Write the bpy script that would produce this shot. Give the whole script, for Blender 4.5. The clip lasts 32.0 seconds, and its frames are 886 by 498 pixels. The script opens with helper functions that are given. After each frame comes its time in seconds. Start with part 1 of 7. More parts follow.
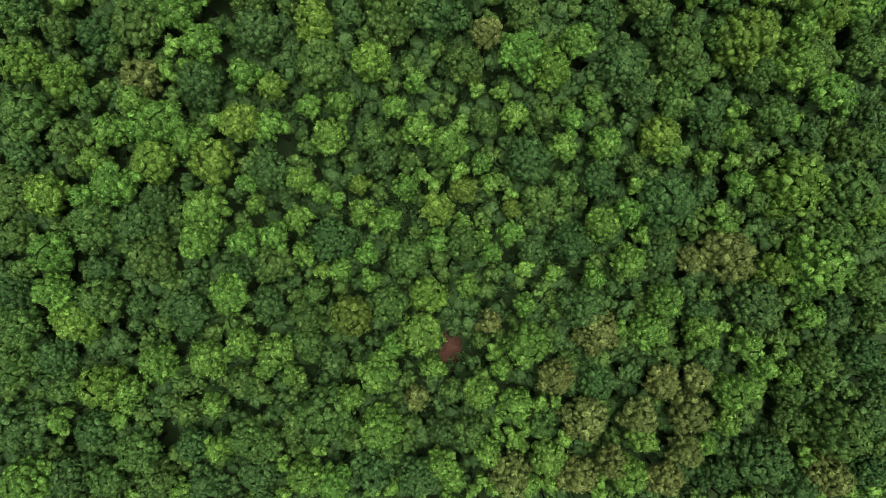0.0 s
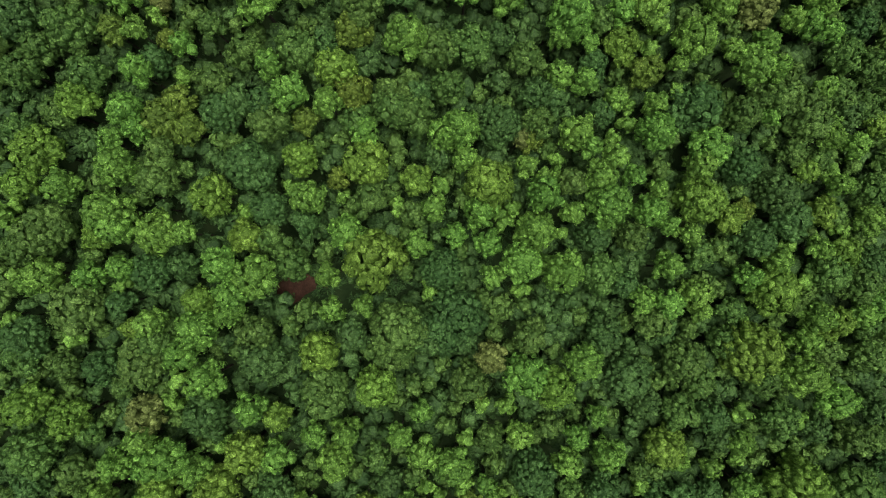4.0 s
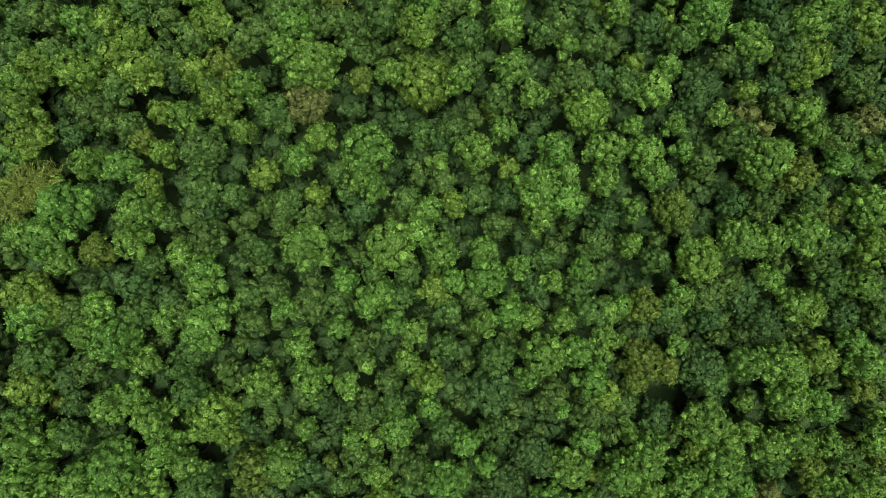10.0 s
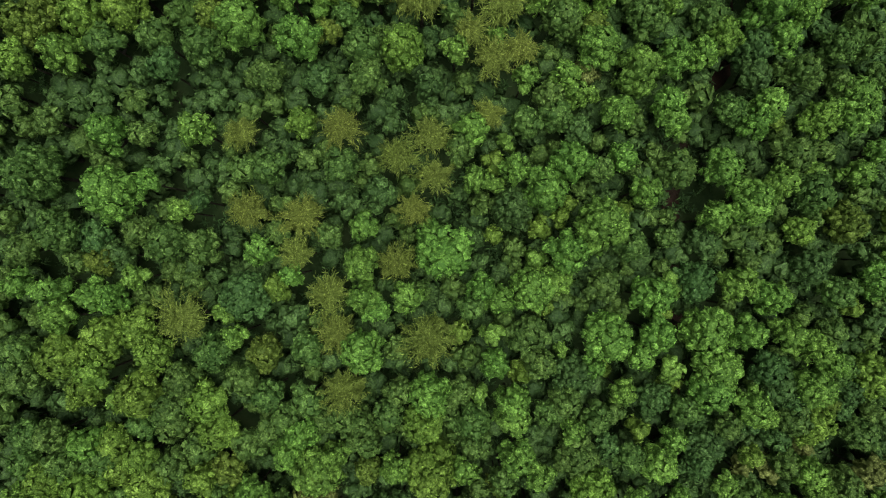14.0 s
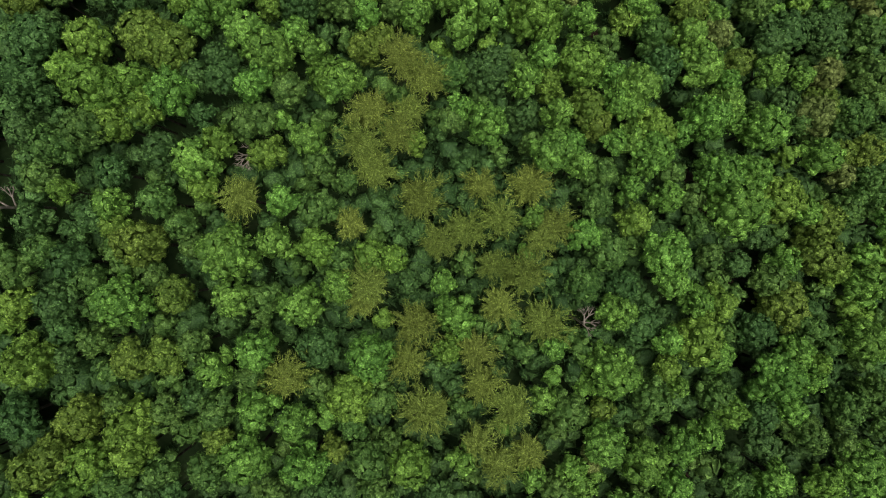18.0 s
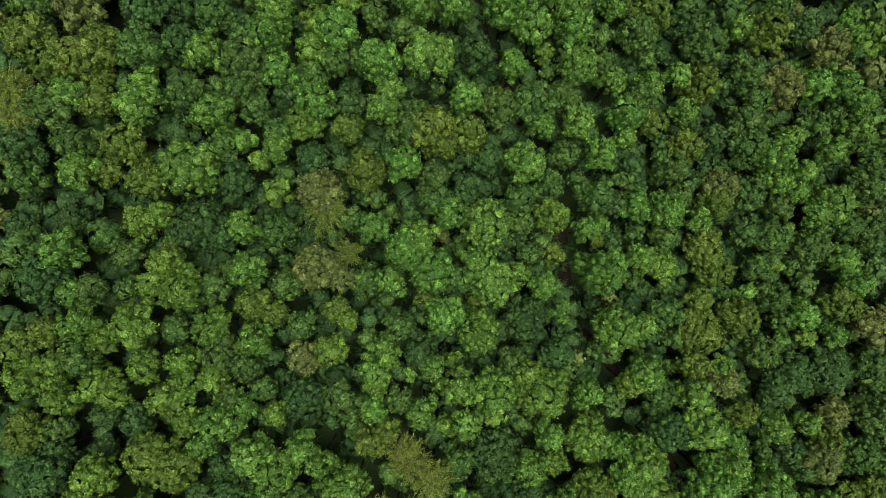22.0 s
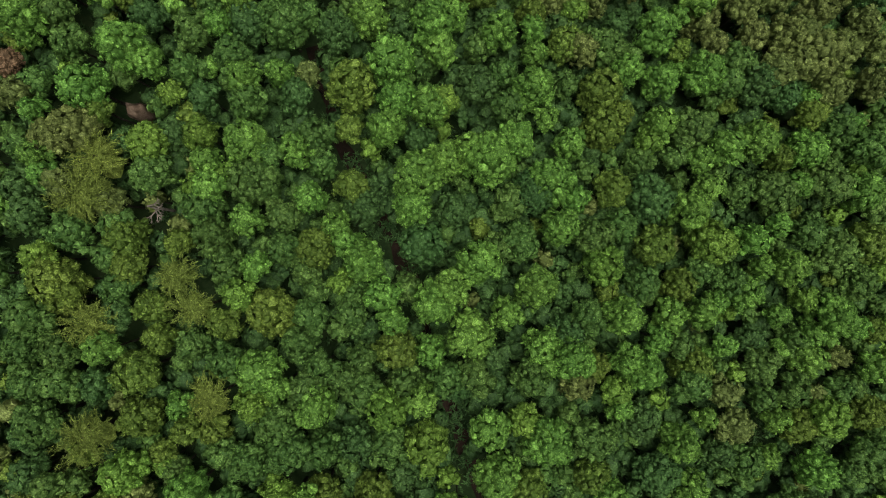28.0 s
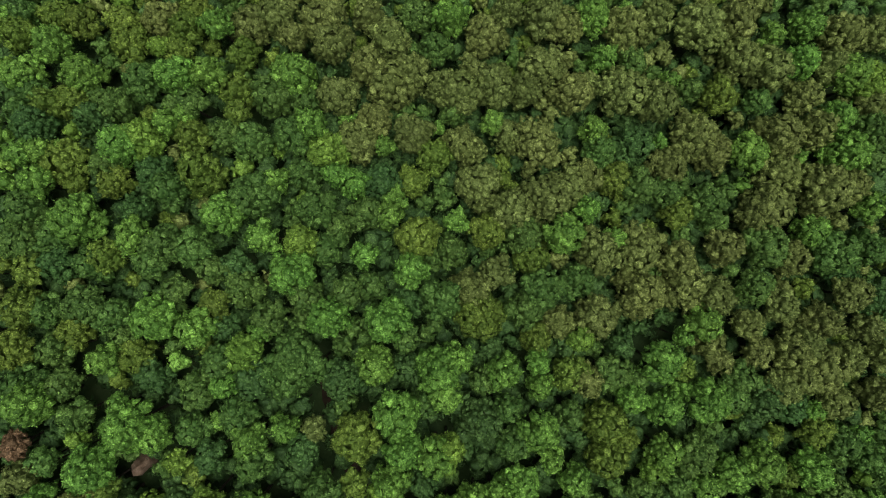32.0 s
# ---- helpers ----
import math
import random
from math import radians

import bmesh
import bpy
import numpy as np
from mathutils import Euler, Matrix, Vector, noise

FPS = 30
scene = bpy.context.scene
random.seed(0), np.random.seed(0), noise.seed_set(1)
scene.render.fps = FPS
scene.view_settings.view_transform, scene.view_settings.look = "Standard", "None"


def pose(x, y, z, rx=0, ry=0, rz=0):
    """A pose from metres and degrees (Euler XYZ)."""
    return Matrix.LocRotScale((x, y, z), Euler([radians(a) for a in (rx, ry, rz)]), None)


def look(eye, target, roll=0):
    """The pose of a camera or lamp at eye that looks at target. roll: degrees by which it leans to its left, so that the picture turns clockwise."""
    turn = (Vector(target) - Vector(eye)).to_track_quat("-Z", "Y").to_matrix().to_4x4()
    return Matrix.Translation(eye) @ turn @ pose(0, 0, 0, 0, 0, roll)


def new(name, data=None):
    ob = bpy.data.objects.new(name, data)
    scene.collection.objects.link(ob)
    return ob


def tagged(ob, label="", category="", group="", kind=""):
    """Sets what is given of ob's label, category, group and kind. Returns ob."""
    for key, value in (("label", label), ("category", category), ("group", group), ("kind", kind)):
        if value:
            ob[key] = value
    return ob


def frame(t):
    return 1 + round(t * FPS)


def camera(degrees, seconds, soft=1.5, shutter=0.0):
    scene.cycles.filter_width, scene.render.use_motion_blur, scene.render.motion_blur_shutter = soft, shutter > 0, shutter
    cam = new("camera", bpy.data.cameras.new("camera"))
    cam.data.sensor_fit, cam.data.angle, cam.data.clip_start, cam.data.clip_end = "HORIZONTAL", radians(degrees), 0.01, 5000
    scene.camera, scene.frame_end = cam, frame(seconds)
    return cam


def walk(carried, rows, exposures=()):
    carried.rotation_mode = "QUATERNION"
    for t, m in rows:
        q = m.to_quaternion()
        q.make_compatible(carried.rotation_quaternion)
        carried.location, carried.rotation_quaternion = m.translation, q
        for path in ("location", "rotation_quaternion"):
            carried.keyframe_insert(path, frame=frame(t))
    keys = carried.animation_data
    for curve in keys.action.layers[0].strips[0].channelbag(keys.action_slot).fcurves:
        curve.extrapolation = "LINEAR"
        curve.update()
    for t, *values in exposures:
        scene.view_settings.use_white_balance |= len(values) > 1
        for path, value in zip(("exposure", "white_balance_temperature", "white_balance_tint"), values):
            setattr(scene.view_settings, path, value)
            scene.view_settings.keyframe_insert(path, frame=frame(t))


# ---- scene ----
# A drone flies straight over a wooded hillside, looking down: x to the right of its way, y along it.
SPEED, HEIGHT = 10.0, 110.0
cam = camera(62.0, 32.0, soft=0.95)
ROWS = [(0.0, 0.02), (1.0, 1.02), (2.0, 2.02), (3.0, 3.015), (6.0, 6.02), (7.0, 7.022), (8.0, 8.022), (9.0, 9.02), (10.0, 10.02), (11.0, 11.02),
        (12.0, 12.018), (13.0, 13.018), (14.0, 14.018), (17.0, 17.02), (18.0, 18.02), (19.0, 19.02), (20.0, 19.99), (21.0, 20.99), (22.0, 22.0),
        (23.0, 23.0), (24.0, 24.0), (25.0, 25.0), (28.0, 28.0), (29.0, 29.0), (30.0, 29.994), (31.0, 30.993), (32.0, 31.991)]
DRIFT = -0.016
walk(cam, [(t, pose(DRIFT * SPEED * (u - 16), SPEED * u, HEIGHT)) for t, u in ROWS], [(0.0, 0.58), (16.0, 0.41), (32.0, 0.31)])

# ---- light: a high overcast sky ----
world = bpy.data.worlds.new("overcast_sky")
scene.world = world
world.use_nodes = True
wn = world.node_tree.nodes
sky = wn.new("ShaderNodeTexSky")
sky.sky_type, sky.sun_disc = "NISHITA", False
sky.sun_elevation, sky.sun_rotation = radians(84), radians(100)
sky.air_density, sky.dust_density, sky.ozone_density = 1.0, 6.0, 0.6
cloud = wn.new("ShaderNodeHueSaturation")   # cloud greys the sky
cloud.inputs["Saturation"].default_value = 0.6
world.node_tree.links.new(sky.outputs[0], cloud.inputs["Color"])
world.node_tree.links.new(cloud.outputs[0], wn["Background"].inputs[0])
wn["Background"].inputs[1].default_value = 0.06
sun = new("sun", bpy.data.lights.new("sun", "SUN"))
sun.data.energy, sun.data.angle, sun.data.color = 2.4, radians(40), (1.0, 0.98, 0.92)
sun.matrix_world = look((10, -2, 110), (0, 0, 0))

# ---- materials ----
def nodes_of(name):
    m = bpy.data.materials.new(name)
    m.use_nodes = True
    nt = m.node_tree
    return m, nt.nodes, nt.links, nt.nodes["Principled BSDF"]


def foliage(name, dark, light, rough=0.58, through_light=0.07):
    """Leaves: a tone for each tuft or spray, another for each tree, fine mottling, shade painted into the creases, and
    light let through.
    """
    m, n, l, bsdf = nodes_of(name)
    geo, info = n.new("ShaderNodeNewGeometry"), n.new("ShaderNodeObjectInfo")
    fine, broad = n.new("ShaderNodeTexNoise"), n.new("ShaderNodeTexNoise")
    fine.inputs["Scale"].default_value, fine.inputs["Detail"].default_value = 7.0, 2
    broad.inputs["Scale"].default_value, broad.inputs["Detail"].default_value = 0.15, 1
    for tex in (fine, broad):
        l.new(geo.outputs["Position"], tex.inputs["Vector"])
    leaves = n.new("ShaderNodeTexVoronoi")   # bunches of leaves; the colour darkens between them in place of shade
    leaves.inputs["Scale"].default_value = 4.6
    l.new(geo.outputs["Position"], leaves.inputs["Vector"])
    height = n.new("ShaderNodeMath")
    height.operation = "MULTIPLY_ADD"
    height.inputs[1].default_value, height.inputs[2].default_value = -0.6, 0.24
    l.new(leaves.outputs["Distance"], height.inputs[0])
    mottle_and_creases, tone = n.new("ShaderNodeMath"), n.new("ShaderNodeMath")
    l.new(fine.outputs["Fac"], mottle_and_creases.inputs[0])
    l.new(height.outputs[0], mottle_and_creases.inputs[1])
    tone.operation = "MULTIPLY_ADD"
    tone.inputs[1].default_value = 0.5
    l.new(geo.outputs["Random Per Island"], tone.inputs[0])
    l.new(mottle_and_creases.outputs[0], tone.inputs[2])
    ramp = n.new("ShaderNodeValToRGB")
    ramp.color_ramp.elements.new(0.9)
    tip = tuple(1.65 * c for c in light)   # young leaves, and leaf glints put into the colour
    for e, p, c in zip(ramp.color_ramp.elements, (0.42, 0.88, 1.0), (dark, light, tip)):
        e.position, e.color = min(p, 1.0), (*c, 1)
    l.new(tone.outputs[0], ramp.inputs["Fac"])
    lot = n.new("ShaderNodeMath")   # each tree is a little lighter or darker than the next
    lot.operation = "PINGPONG"
    lot.inputs[1].default_value = 1.0
    scaled = n.new("ShaderNodeMath")
    scaled.operation = "MULTIPLY_ADD"
    scaled.inputs[1].default_value = 9.7
    l.new(info.outputs["Random"], scaled.inputs[0])
    l.new(broad.outputs["Fac"], scaled.inputs[2])
    l.new(scaled.outputs[0], lot.inputs[0])
    hue = n.new("ShaderNodeHueSaturation")
    l.new(ramp.outputs["Color"], hue.inputs["Color"])
    for source, socket, low, high in ((info.outputs["Random"], "Hue", 0.487, 0.503), (lot.outputs[0], "Value", 0.88, 1.13)):
        rng = n.new("ShaderNodeMapRange")
        rng.inputs["To Min"].default_value, rng.inputs["To Max"].default_value = low, high
        l.new(source, rng.inputs["Value"])
        l.new(rng.outputs["Result"], hue.inputs[socket])
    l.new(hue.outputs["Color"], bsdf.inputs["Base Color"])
    relief = n.new("ShaderNodeBump")
    relief.inputs["Strength"].default_value, relief.inputs["Distance"].default_value = 0.5, 0.2
    l.new(mottle_and_creases.outputs[0], relief.inputs["Height"])
    l.new(relief.outputs[0], bsdf.inputs["Normal"])
    bsdf.inputs["Roughness"].default_value = rough
    bsdf.inputs["Specular IOR Level"].default_value = 0.16
    glow = n.new("ShaderNodeBsdfTranslucent")
    l.new(hue.outputs["Color"], glow.inputs["Color"])
    mix = n.new("ShaderNodeMixShader")
    mix.inputs[0].default_value = through_light
    l.new(bsdf.outputs[0], mix.inputs[1])
    l.new(glow.outputs[0], mix.inputs[2])
    l.new(mix.outputs[0], n["Material Output"].inputs["Surface"])
    return m


def earthy(name, colours, scale, rough=0.95, bump=0.4):
    m, n, l, bsdf = nodes_of(name)
    geo = n.new("ShaderNodeNewGeometry")
    fine, broad = n.new("ShaderNodeTexNoise"), n.new("ShaderNodeTexNoise")
    fine.inputs["Scale"].default_value, fine.inputs["Detail"].default_value = scale * 9, 6
    broad.inputs["Scale"].default_value, broad.inputs["Detail"].default_value = scale, 4
    add = n.new("ShaderNodeMath")
    add.operation = "MULTIPLY_ADD"
    add.inputs[1].default_value = 0.5
    for tex in (fine, broad):
        l.new(geo.outputs["Position"], tex.inputs["Vector"])
    l.new(fine.outputs["Fac"], add.inputs[0])
    l.new(broad.outputs["Fac"], add.inputs[2])
    ramp = n.new("ShaderNodeValToRGB")
    ramp.color_ramp.elements.new(0.75)
    for e, p, c in zip(ramp.color_ramp.elements, (0.5, 0.75, 1.0), colours):
        e.position, e.color = p, (*c, 1)
    l.new(add.outputs[0], ramp.inputs["Fac"])
    l.new(ramp.outputs["Color"], bsdf.inputs["Base Color"])
    b = n.new("ShaderNodeBump")
    b.inputs["Strength"].default_value, b.inputs["Distance"].default_value = bump, 0.1
    l.new(fine.outputs["Fac"], b.inputs["Height"])
    l.new(b.outputs[0], bsdf.inputs["Normal"])
    bsdf.inputs["Roughness"].default_value = rough
    bsdf.inputs["Specular IOR Level"].default_value = 0.1
    return m


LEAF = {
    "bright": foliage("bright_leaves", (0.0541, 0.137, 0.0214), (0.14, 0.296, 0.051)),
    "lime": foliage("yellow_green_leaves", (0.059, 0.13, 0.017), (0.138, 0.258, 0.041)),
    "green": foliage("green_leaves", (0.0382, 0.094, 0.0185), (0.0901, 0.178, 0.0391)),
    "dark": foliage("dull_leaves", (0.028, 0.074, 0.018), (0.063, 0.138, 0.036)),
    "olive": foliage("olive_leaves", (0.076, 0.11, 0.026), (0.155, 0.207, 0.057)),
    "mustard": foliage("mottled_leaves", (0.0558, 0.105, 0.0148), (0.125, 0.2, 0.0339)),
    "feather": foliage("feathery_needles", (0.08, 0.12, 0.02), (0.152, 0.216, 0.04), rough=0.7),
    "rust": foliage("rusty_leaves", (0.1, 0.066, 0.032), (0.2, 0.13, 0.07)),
    # low leaves: green darkened to stand for the shade beneath the crowns
    "under": foliage("leaves_darkened_for_shade", (0.023, 0.061, 0.017), (0.054, 0.117, 0.031)),
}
BARK = earthy("grey_brown_bark", ((0.02, 0.018, 0.013), (0.05, 0.045, 0.033), (0.1, 0.095, 0.075)), 1.5)
BLEACHED = earthy("bleached_dead_wood", ((0.1, 0.085, 0.07), (0.19, 0.165, 0.135), (0.29, 0.255, 0.21)), 2.0)
HUMUS = earthy("dark_humus_and_moss", ((0.014, 0.03, 0.01), (0.026, 0.05, 0.016), (0.042, 0.066, 0.024)), 0.4)
TRAMPLED = earthy("dark_trodden_earth", ((0.014, 0.011, 0.008), (0.03, 0.02, 0.014), (0.055, 0.034, 0.024)), 0.5)
SOIL = earthy("bare_red_soil", ((0.03, 0.016, 0.011), (0.07, 0.036, 0.024), (0.13, 0.065, 0.042)), 0.5)
STONE = earthy("weathered_stone", ((0.09, 0.06, 0.04), (0.2, 0.14, 0.095), (0.34, 0.25, 0.18)), 1.2, bump=1.0)

# ---- the lie of the land ----
KNOTS = np.arange(-40.0, 381.0, 30.0)
CREST = np.array([13.0, 16.4, 19.7, 23.9, 29.4, 34.6, 38.4, 39.9, 36.1, 31.6, 28.5, 26.7, 21.7, 15.8, 9.9])
SLOPE = np.array([-3.3, -4.5, -5.3, -5.3, -5.4, -6.8, -9.1, -10.8, -11.6, -11.8, -10.9, -9.7, -8.1, -6.2, -4.2])
BEND = np.array([-0.9, -0.8, -0.6, -0.3, -0.3, -0.9, -1.6, -1.4, -0.6, 0.5, 1.1, 0.9, 0.5, 0.4, 0.2])
TWIST = np.array([0.1, -0.1, -0.4, -0.3, -0.2, 0.0, 0.1, 0.1, 0.2, 0.1, 0.1, 0.0, 0.0, 0.1, 0.1])
GULLY = [(29, 118), (29.2, 134.4), (27.7, 146.7), (31.2, 158), (35, 162), (35.5, 172), (35, 180), (32.5, 185), (29, 190.3), (25.9, 195.4), (20.5, 205), (16.9, 208.4),
         (14.5, 213.3), (13.5, 224), (8, 238), (2.6, 250.5), (-2.3, 263.6), (-5.7, 276), (-9, 282.5), (-12.5, 289.3), (-15.4, 294.3), (-17.3, 302.2), (-18.5, 306)]
SNAGS = [(-32.9, 284.4), (-18.8, 189.1), (14.0, 172.7), (-39.7, 184.3)]   # dead trees
ROCK = (-36.6, 295.6)
GLADES = [(-16.8, 35.3, 2.0), (-10.4, 34.8, 0.9), (-3, 35.2, 0.6), (4, -13, 2.0), (0, -20.2, 1.0), (27.7, 146.7, 1.2), (18.5, 207, 1.7), (-17.3, 302.2, 1.4),
          (2.6, 250.5, 1.2), (-7.5, 279.5, 1.5), (14.3, 181.6, 1.2), (*ROCK, 0.8), (27.5, 82.7, 1.8), (52.8, 62.1, 2.0), (12.3, 62.9, 1.5)]   # gaps
GROWTH = 0.98   # how far the crowns reach


def canopy(x, y):
    """The height of the tree tops."""
    x, y = np.asarray(x, float), np.asarray(y, float)
    w = np.exp(-((np.clip(y, -60, 400)[..., None] - KNOTS) / 26.0) ** 2)
    w /= w.sum(-1, keepdims=True)
    u = np.clip(x, -60, 66) / 50
    return w @ CREST + (w @ SLOPE) * u + (w @ BEND) * u * u + (w @ TWIST) * u ** 3


def gully_distance(x, y):
    x, y = np.asarray(x, float), np.asarray(y, float)
    best = np.full(x.shape, 1e9)
    for (ax, ay), (bx, by) in zip(GULLY, GULLY[1:]):
        s = np.clip(((x - ax) * (bx - ax) + (y - ay) * (by - ay)) / ((bx - ax) ** 2 + (by - ay) ** 2), 0, 1)
        best = np.minimum(best, np.hypot(x - ax - s * (bx - ax), y - ay - s * (by - ay)))
    return best


def ground_height(x, y):
    return canopy(x, y) - 11.0 - 1.2 * np.exp(-(gully_distance(x, y) / 3.0) ** 2)


def sheet(name, verts, faces, materials, slots=None):
    """One mesh from arrays; all its faces have as many sides."""
    me = bpy.data.meshes.new(name)
    faces = np.asarray(faces, np.int32)
    me.vertices.add(len(verts))
    me.vertices.foreach_set("co", np.asarray(verts, np.float32).ravel())
    me.loops.add(faces.size)
    me.loops.foreach_set("vertex_index", faces.ravel())
    me.polygons.add(len(faces))
    me.polygons.foreach_set("loop_start", np.arange(0, faces.size, faces.shape[1], dtype=np.int32))
    for m in materials:
        me.materials.append(m)
    if slots is not None:
        me.polygons.foreach_set("material_index", np.asarray(slots, np.int32))
    me.update(calc_edges=True)
    return me


def build_ground():
    far = np.array([130.0, 190, 300, 500, 900, 1800, 3500])
    xs = np.concatenate([-far[::-1] - 0, np.arange(-90, 91, 2.5), far])
    ys = np.concatenate([-far[::-1], np.arange(-80, 411, 2.5), far + 330])
    gx, gy = np.meshgrid(xs, ys)
    z = ground_height(gx, gy)
    for k in range(len(ys)):
        for i in range(len(xs)):
            z[k, i] += 0.35 * noise.noise((gx[k, i] * 0.16, gy[k, i] * 0.16, 0))
    idx = np.arange(gx.size).reshape(gx.shape)
    faces = np.stack([idx[:-1, :-1], idx[:-1, 1:], idx[1:, 1:], idx[1:, :-1]], -1).reshape(-1, 4)
    me = sheet("ground", np.stack([gx, gy, z], -1).reshape(-1, 3), faces, [HUMUS])
    me.polygons.foreach_set("use_smooth", np.ones(len(faces), bool))
    tagged(new("ground", me), "dark forest floor of humus and moss on a hillside", "ground", kind="structure")


build_ground()


def dirt_strip(name, line, width, earth, label):
    """A bare strip of soil that lies a little above the forest floor and wanders along a line."""
    pts = []
    for (ax, ay), (bx, by) in zip(line, line[1:]):
        n = max(2, int(math.hypot(bx - ax, by - ay) / 1.2))
        pts += [(ax + (bx - ax) * k / n, ay + (by - ay) * k / n) for k in range(n)]
    pts = np.array(pts + [line[-1]], float)
    way = np.gradient(pts, axis=0)
    side = np.stack([-way[:, 1], way[:, 0]], 1) / np.maximum(np.hypot(way[:, 0], way[:, 1]), 1e-6)[:, None]
    wide = np.array([width * (0.75 + 0.6 * noise.noise((x * 0.3, y * 0.3, 5))) for x, y in pts])
    across = np.linspace(-1, 1, 7)
    g = pts[:, None, :] + side[:, None, :] * (wide[:, None] * across)[..., None]
    z = ground_height(g[..., 0], g[..., 1]) + 0.42 - 0.25 * across ** 4
    idx = np.arange(g.shape[0] * 7).reshape(-1, 7)
    faces = np.stack([idx[:-1, :-1], idx[1:, :-1], idx[1:, 1:], idx[:-1, 1:]], -1).reshape(-1, 4)
    tagged(new(name, sheet(name, np.concatenate([g, z[..., None]], -1).reshape(-1, 3), faces, [earth])), label, "track", kind="structure")


dirt_strip("dirt_track", GULLY, 1.1, TRAMPLED, "narrow dark red dirt track under the trees")
dirt_strip("bare_soil", [(2, -10), (4, -13), (3, -17)], 1.7, SOIL, "patch of bare red-brown soil in a gap")
dirt_strip("bare_soil", [(-20, 33.6), (-16.8, 35.4), (-13.5, 36.2)], 1.8, SOIL, "patch of bare red-brown soil in a gap")

# ---- crowns and trunks ----
def unit(v):
    return v / np.maximum(np.linalg.norm(v, axis=-1, keepdims=True), 1e-9)


def leaf_blades(at, normal, along, length, width):
    """Three-cornered leaf sprays round the points given."""
    along = unit(along - normal * (along * normal).sum(-1, keepdims=True))
    side = np.cross(normal, along)
    length, width = length[:, None], width[:, None]
    a = at - along * length * 0.4 + side * width * 0.5
    b = at + along * length * 0.6
    c = at - along * length * 0.4 - side * width * 0.5
    return np.stack([a, c, b], 1).reshape(-1, 3), np.arange(len(at) * 3).reshape(-1, 3)


def join(*parts):
    verts, faces, n = [], [], 0
    for v, f in parts:
        verts.append(v)
        faces.append(f + n)
        n += len(v)
    return np.concatenate(verts), np.concatenate(faces)


def spread_over(n, low, rng):
    """Even directions over a ball's upper part, down to the height low."""
    k = np.arange(n) + 0.5
    up = 1 - k / n * (1 - low)
    turn = k * 2.39996 + rng.uniform(0, 6)
    flat = np.sqrt(np.maximum(0, 1 - up ** 2))
    return np.stack([np.cos(turn) * flat, np.sin(turn) * flat, up], 1)


def frames_round(axis):
    s = unit(np.cross(axis, (0.3, 0.9, 0.2)))
    return s, np.cross(axis, s)


def leaf_tufts(c, axis, size, rng, rings, ragged):
    """Uneven caps of close leaves, one round each point of c; their facets are sprays of leaves."""
    m = len(c)
    s, t = frames_round(axis)
    s, t, a = s[:, None], t[:, None], axis[:, None]
    rows, faces, at = [a * np.ones((m, 1, 1))], [], 1
    spin = rng.uniform(0, 6, (m, 1))
    for k, (count, tilt) in enumerate(rings):
        ang = (np.arange(count) + rng.uniform(-0.28, 0.28, (m, count))) * 2 * math.pi / count + spin + 0.4 * k
        lean = tilt + rng.uniform(-0.14, 0.14, (m, count))
        rows.append((np.cos(ang) * np.sin(lean))[..., None] * s + (np.sin(ang) * np.sin(lean))[..., None] * t + np.cos(lean)[..., None] * a)
        i = np.arange(count)
        if k == 0:
            faces.append(np.stack([0 * i, at + i, at + (i + 1) % count], 1))
        else:
            before = rings[k - 1][0]
            lower = at - before
            j = (i * before) // count
            faces.append(np.stack([lower + j, at + i, at + (i + 1) % count], 1))
            h = np.arange(before)
            faces.append(np.stack([lower + h, at + np.ceil((h + 1) * count / before).astype(int) % count, lower + (h + 1) % before], 1))
        at += count
    d = np.concatenate(rows, 1)
    v = c[:, None] + d * (size[:, None] * rng.uniform(1 - ragged, 1 + ragged, (m, at)))[..., None]
    return v.reshape(-1, 3), (np.arange(m)[:, None, None] * at + np.concatenate(faces)).reshape(-1, 3)


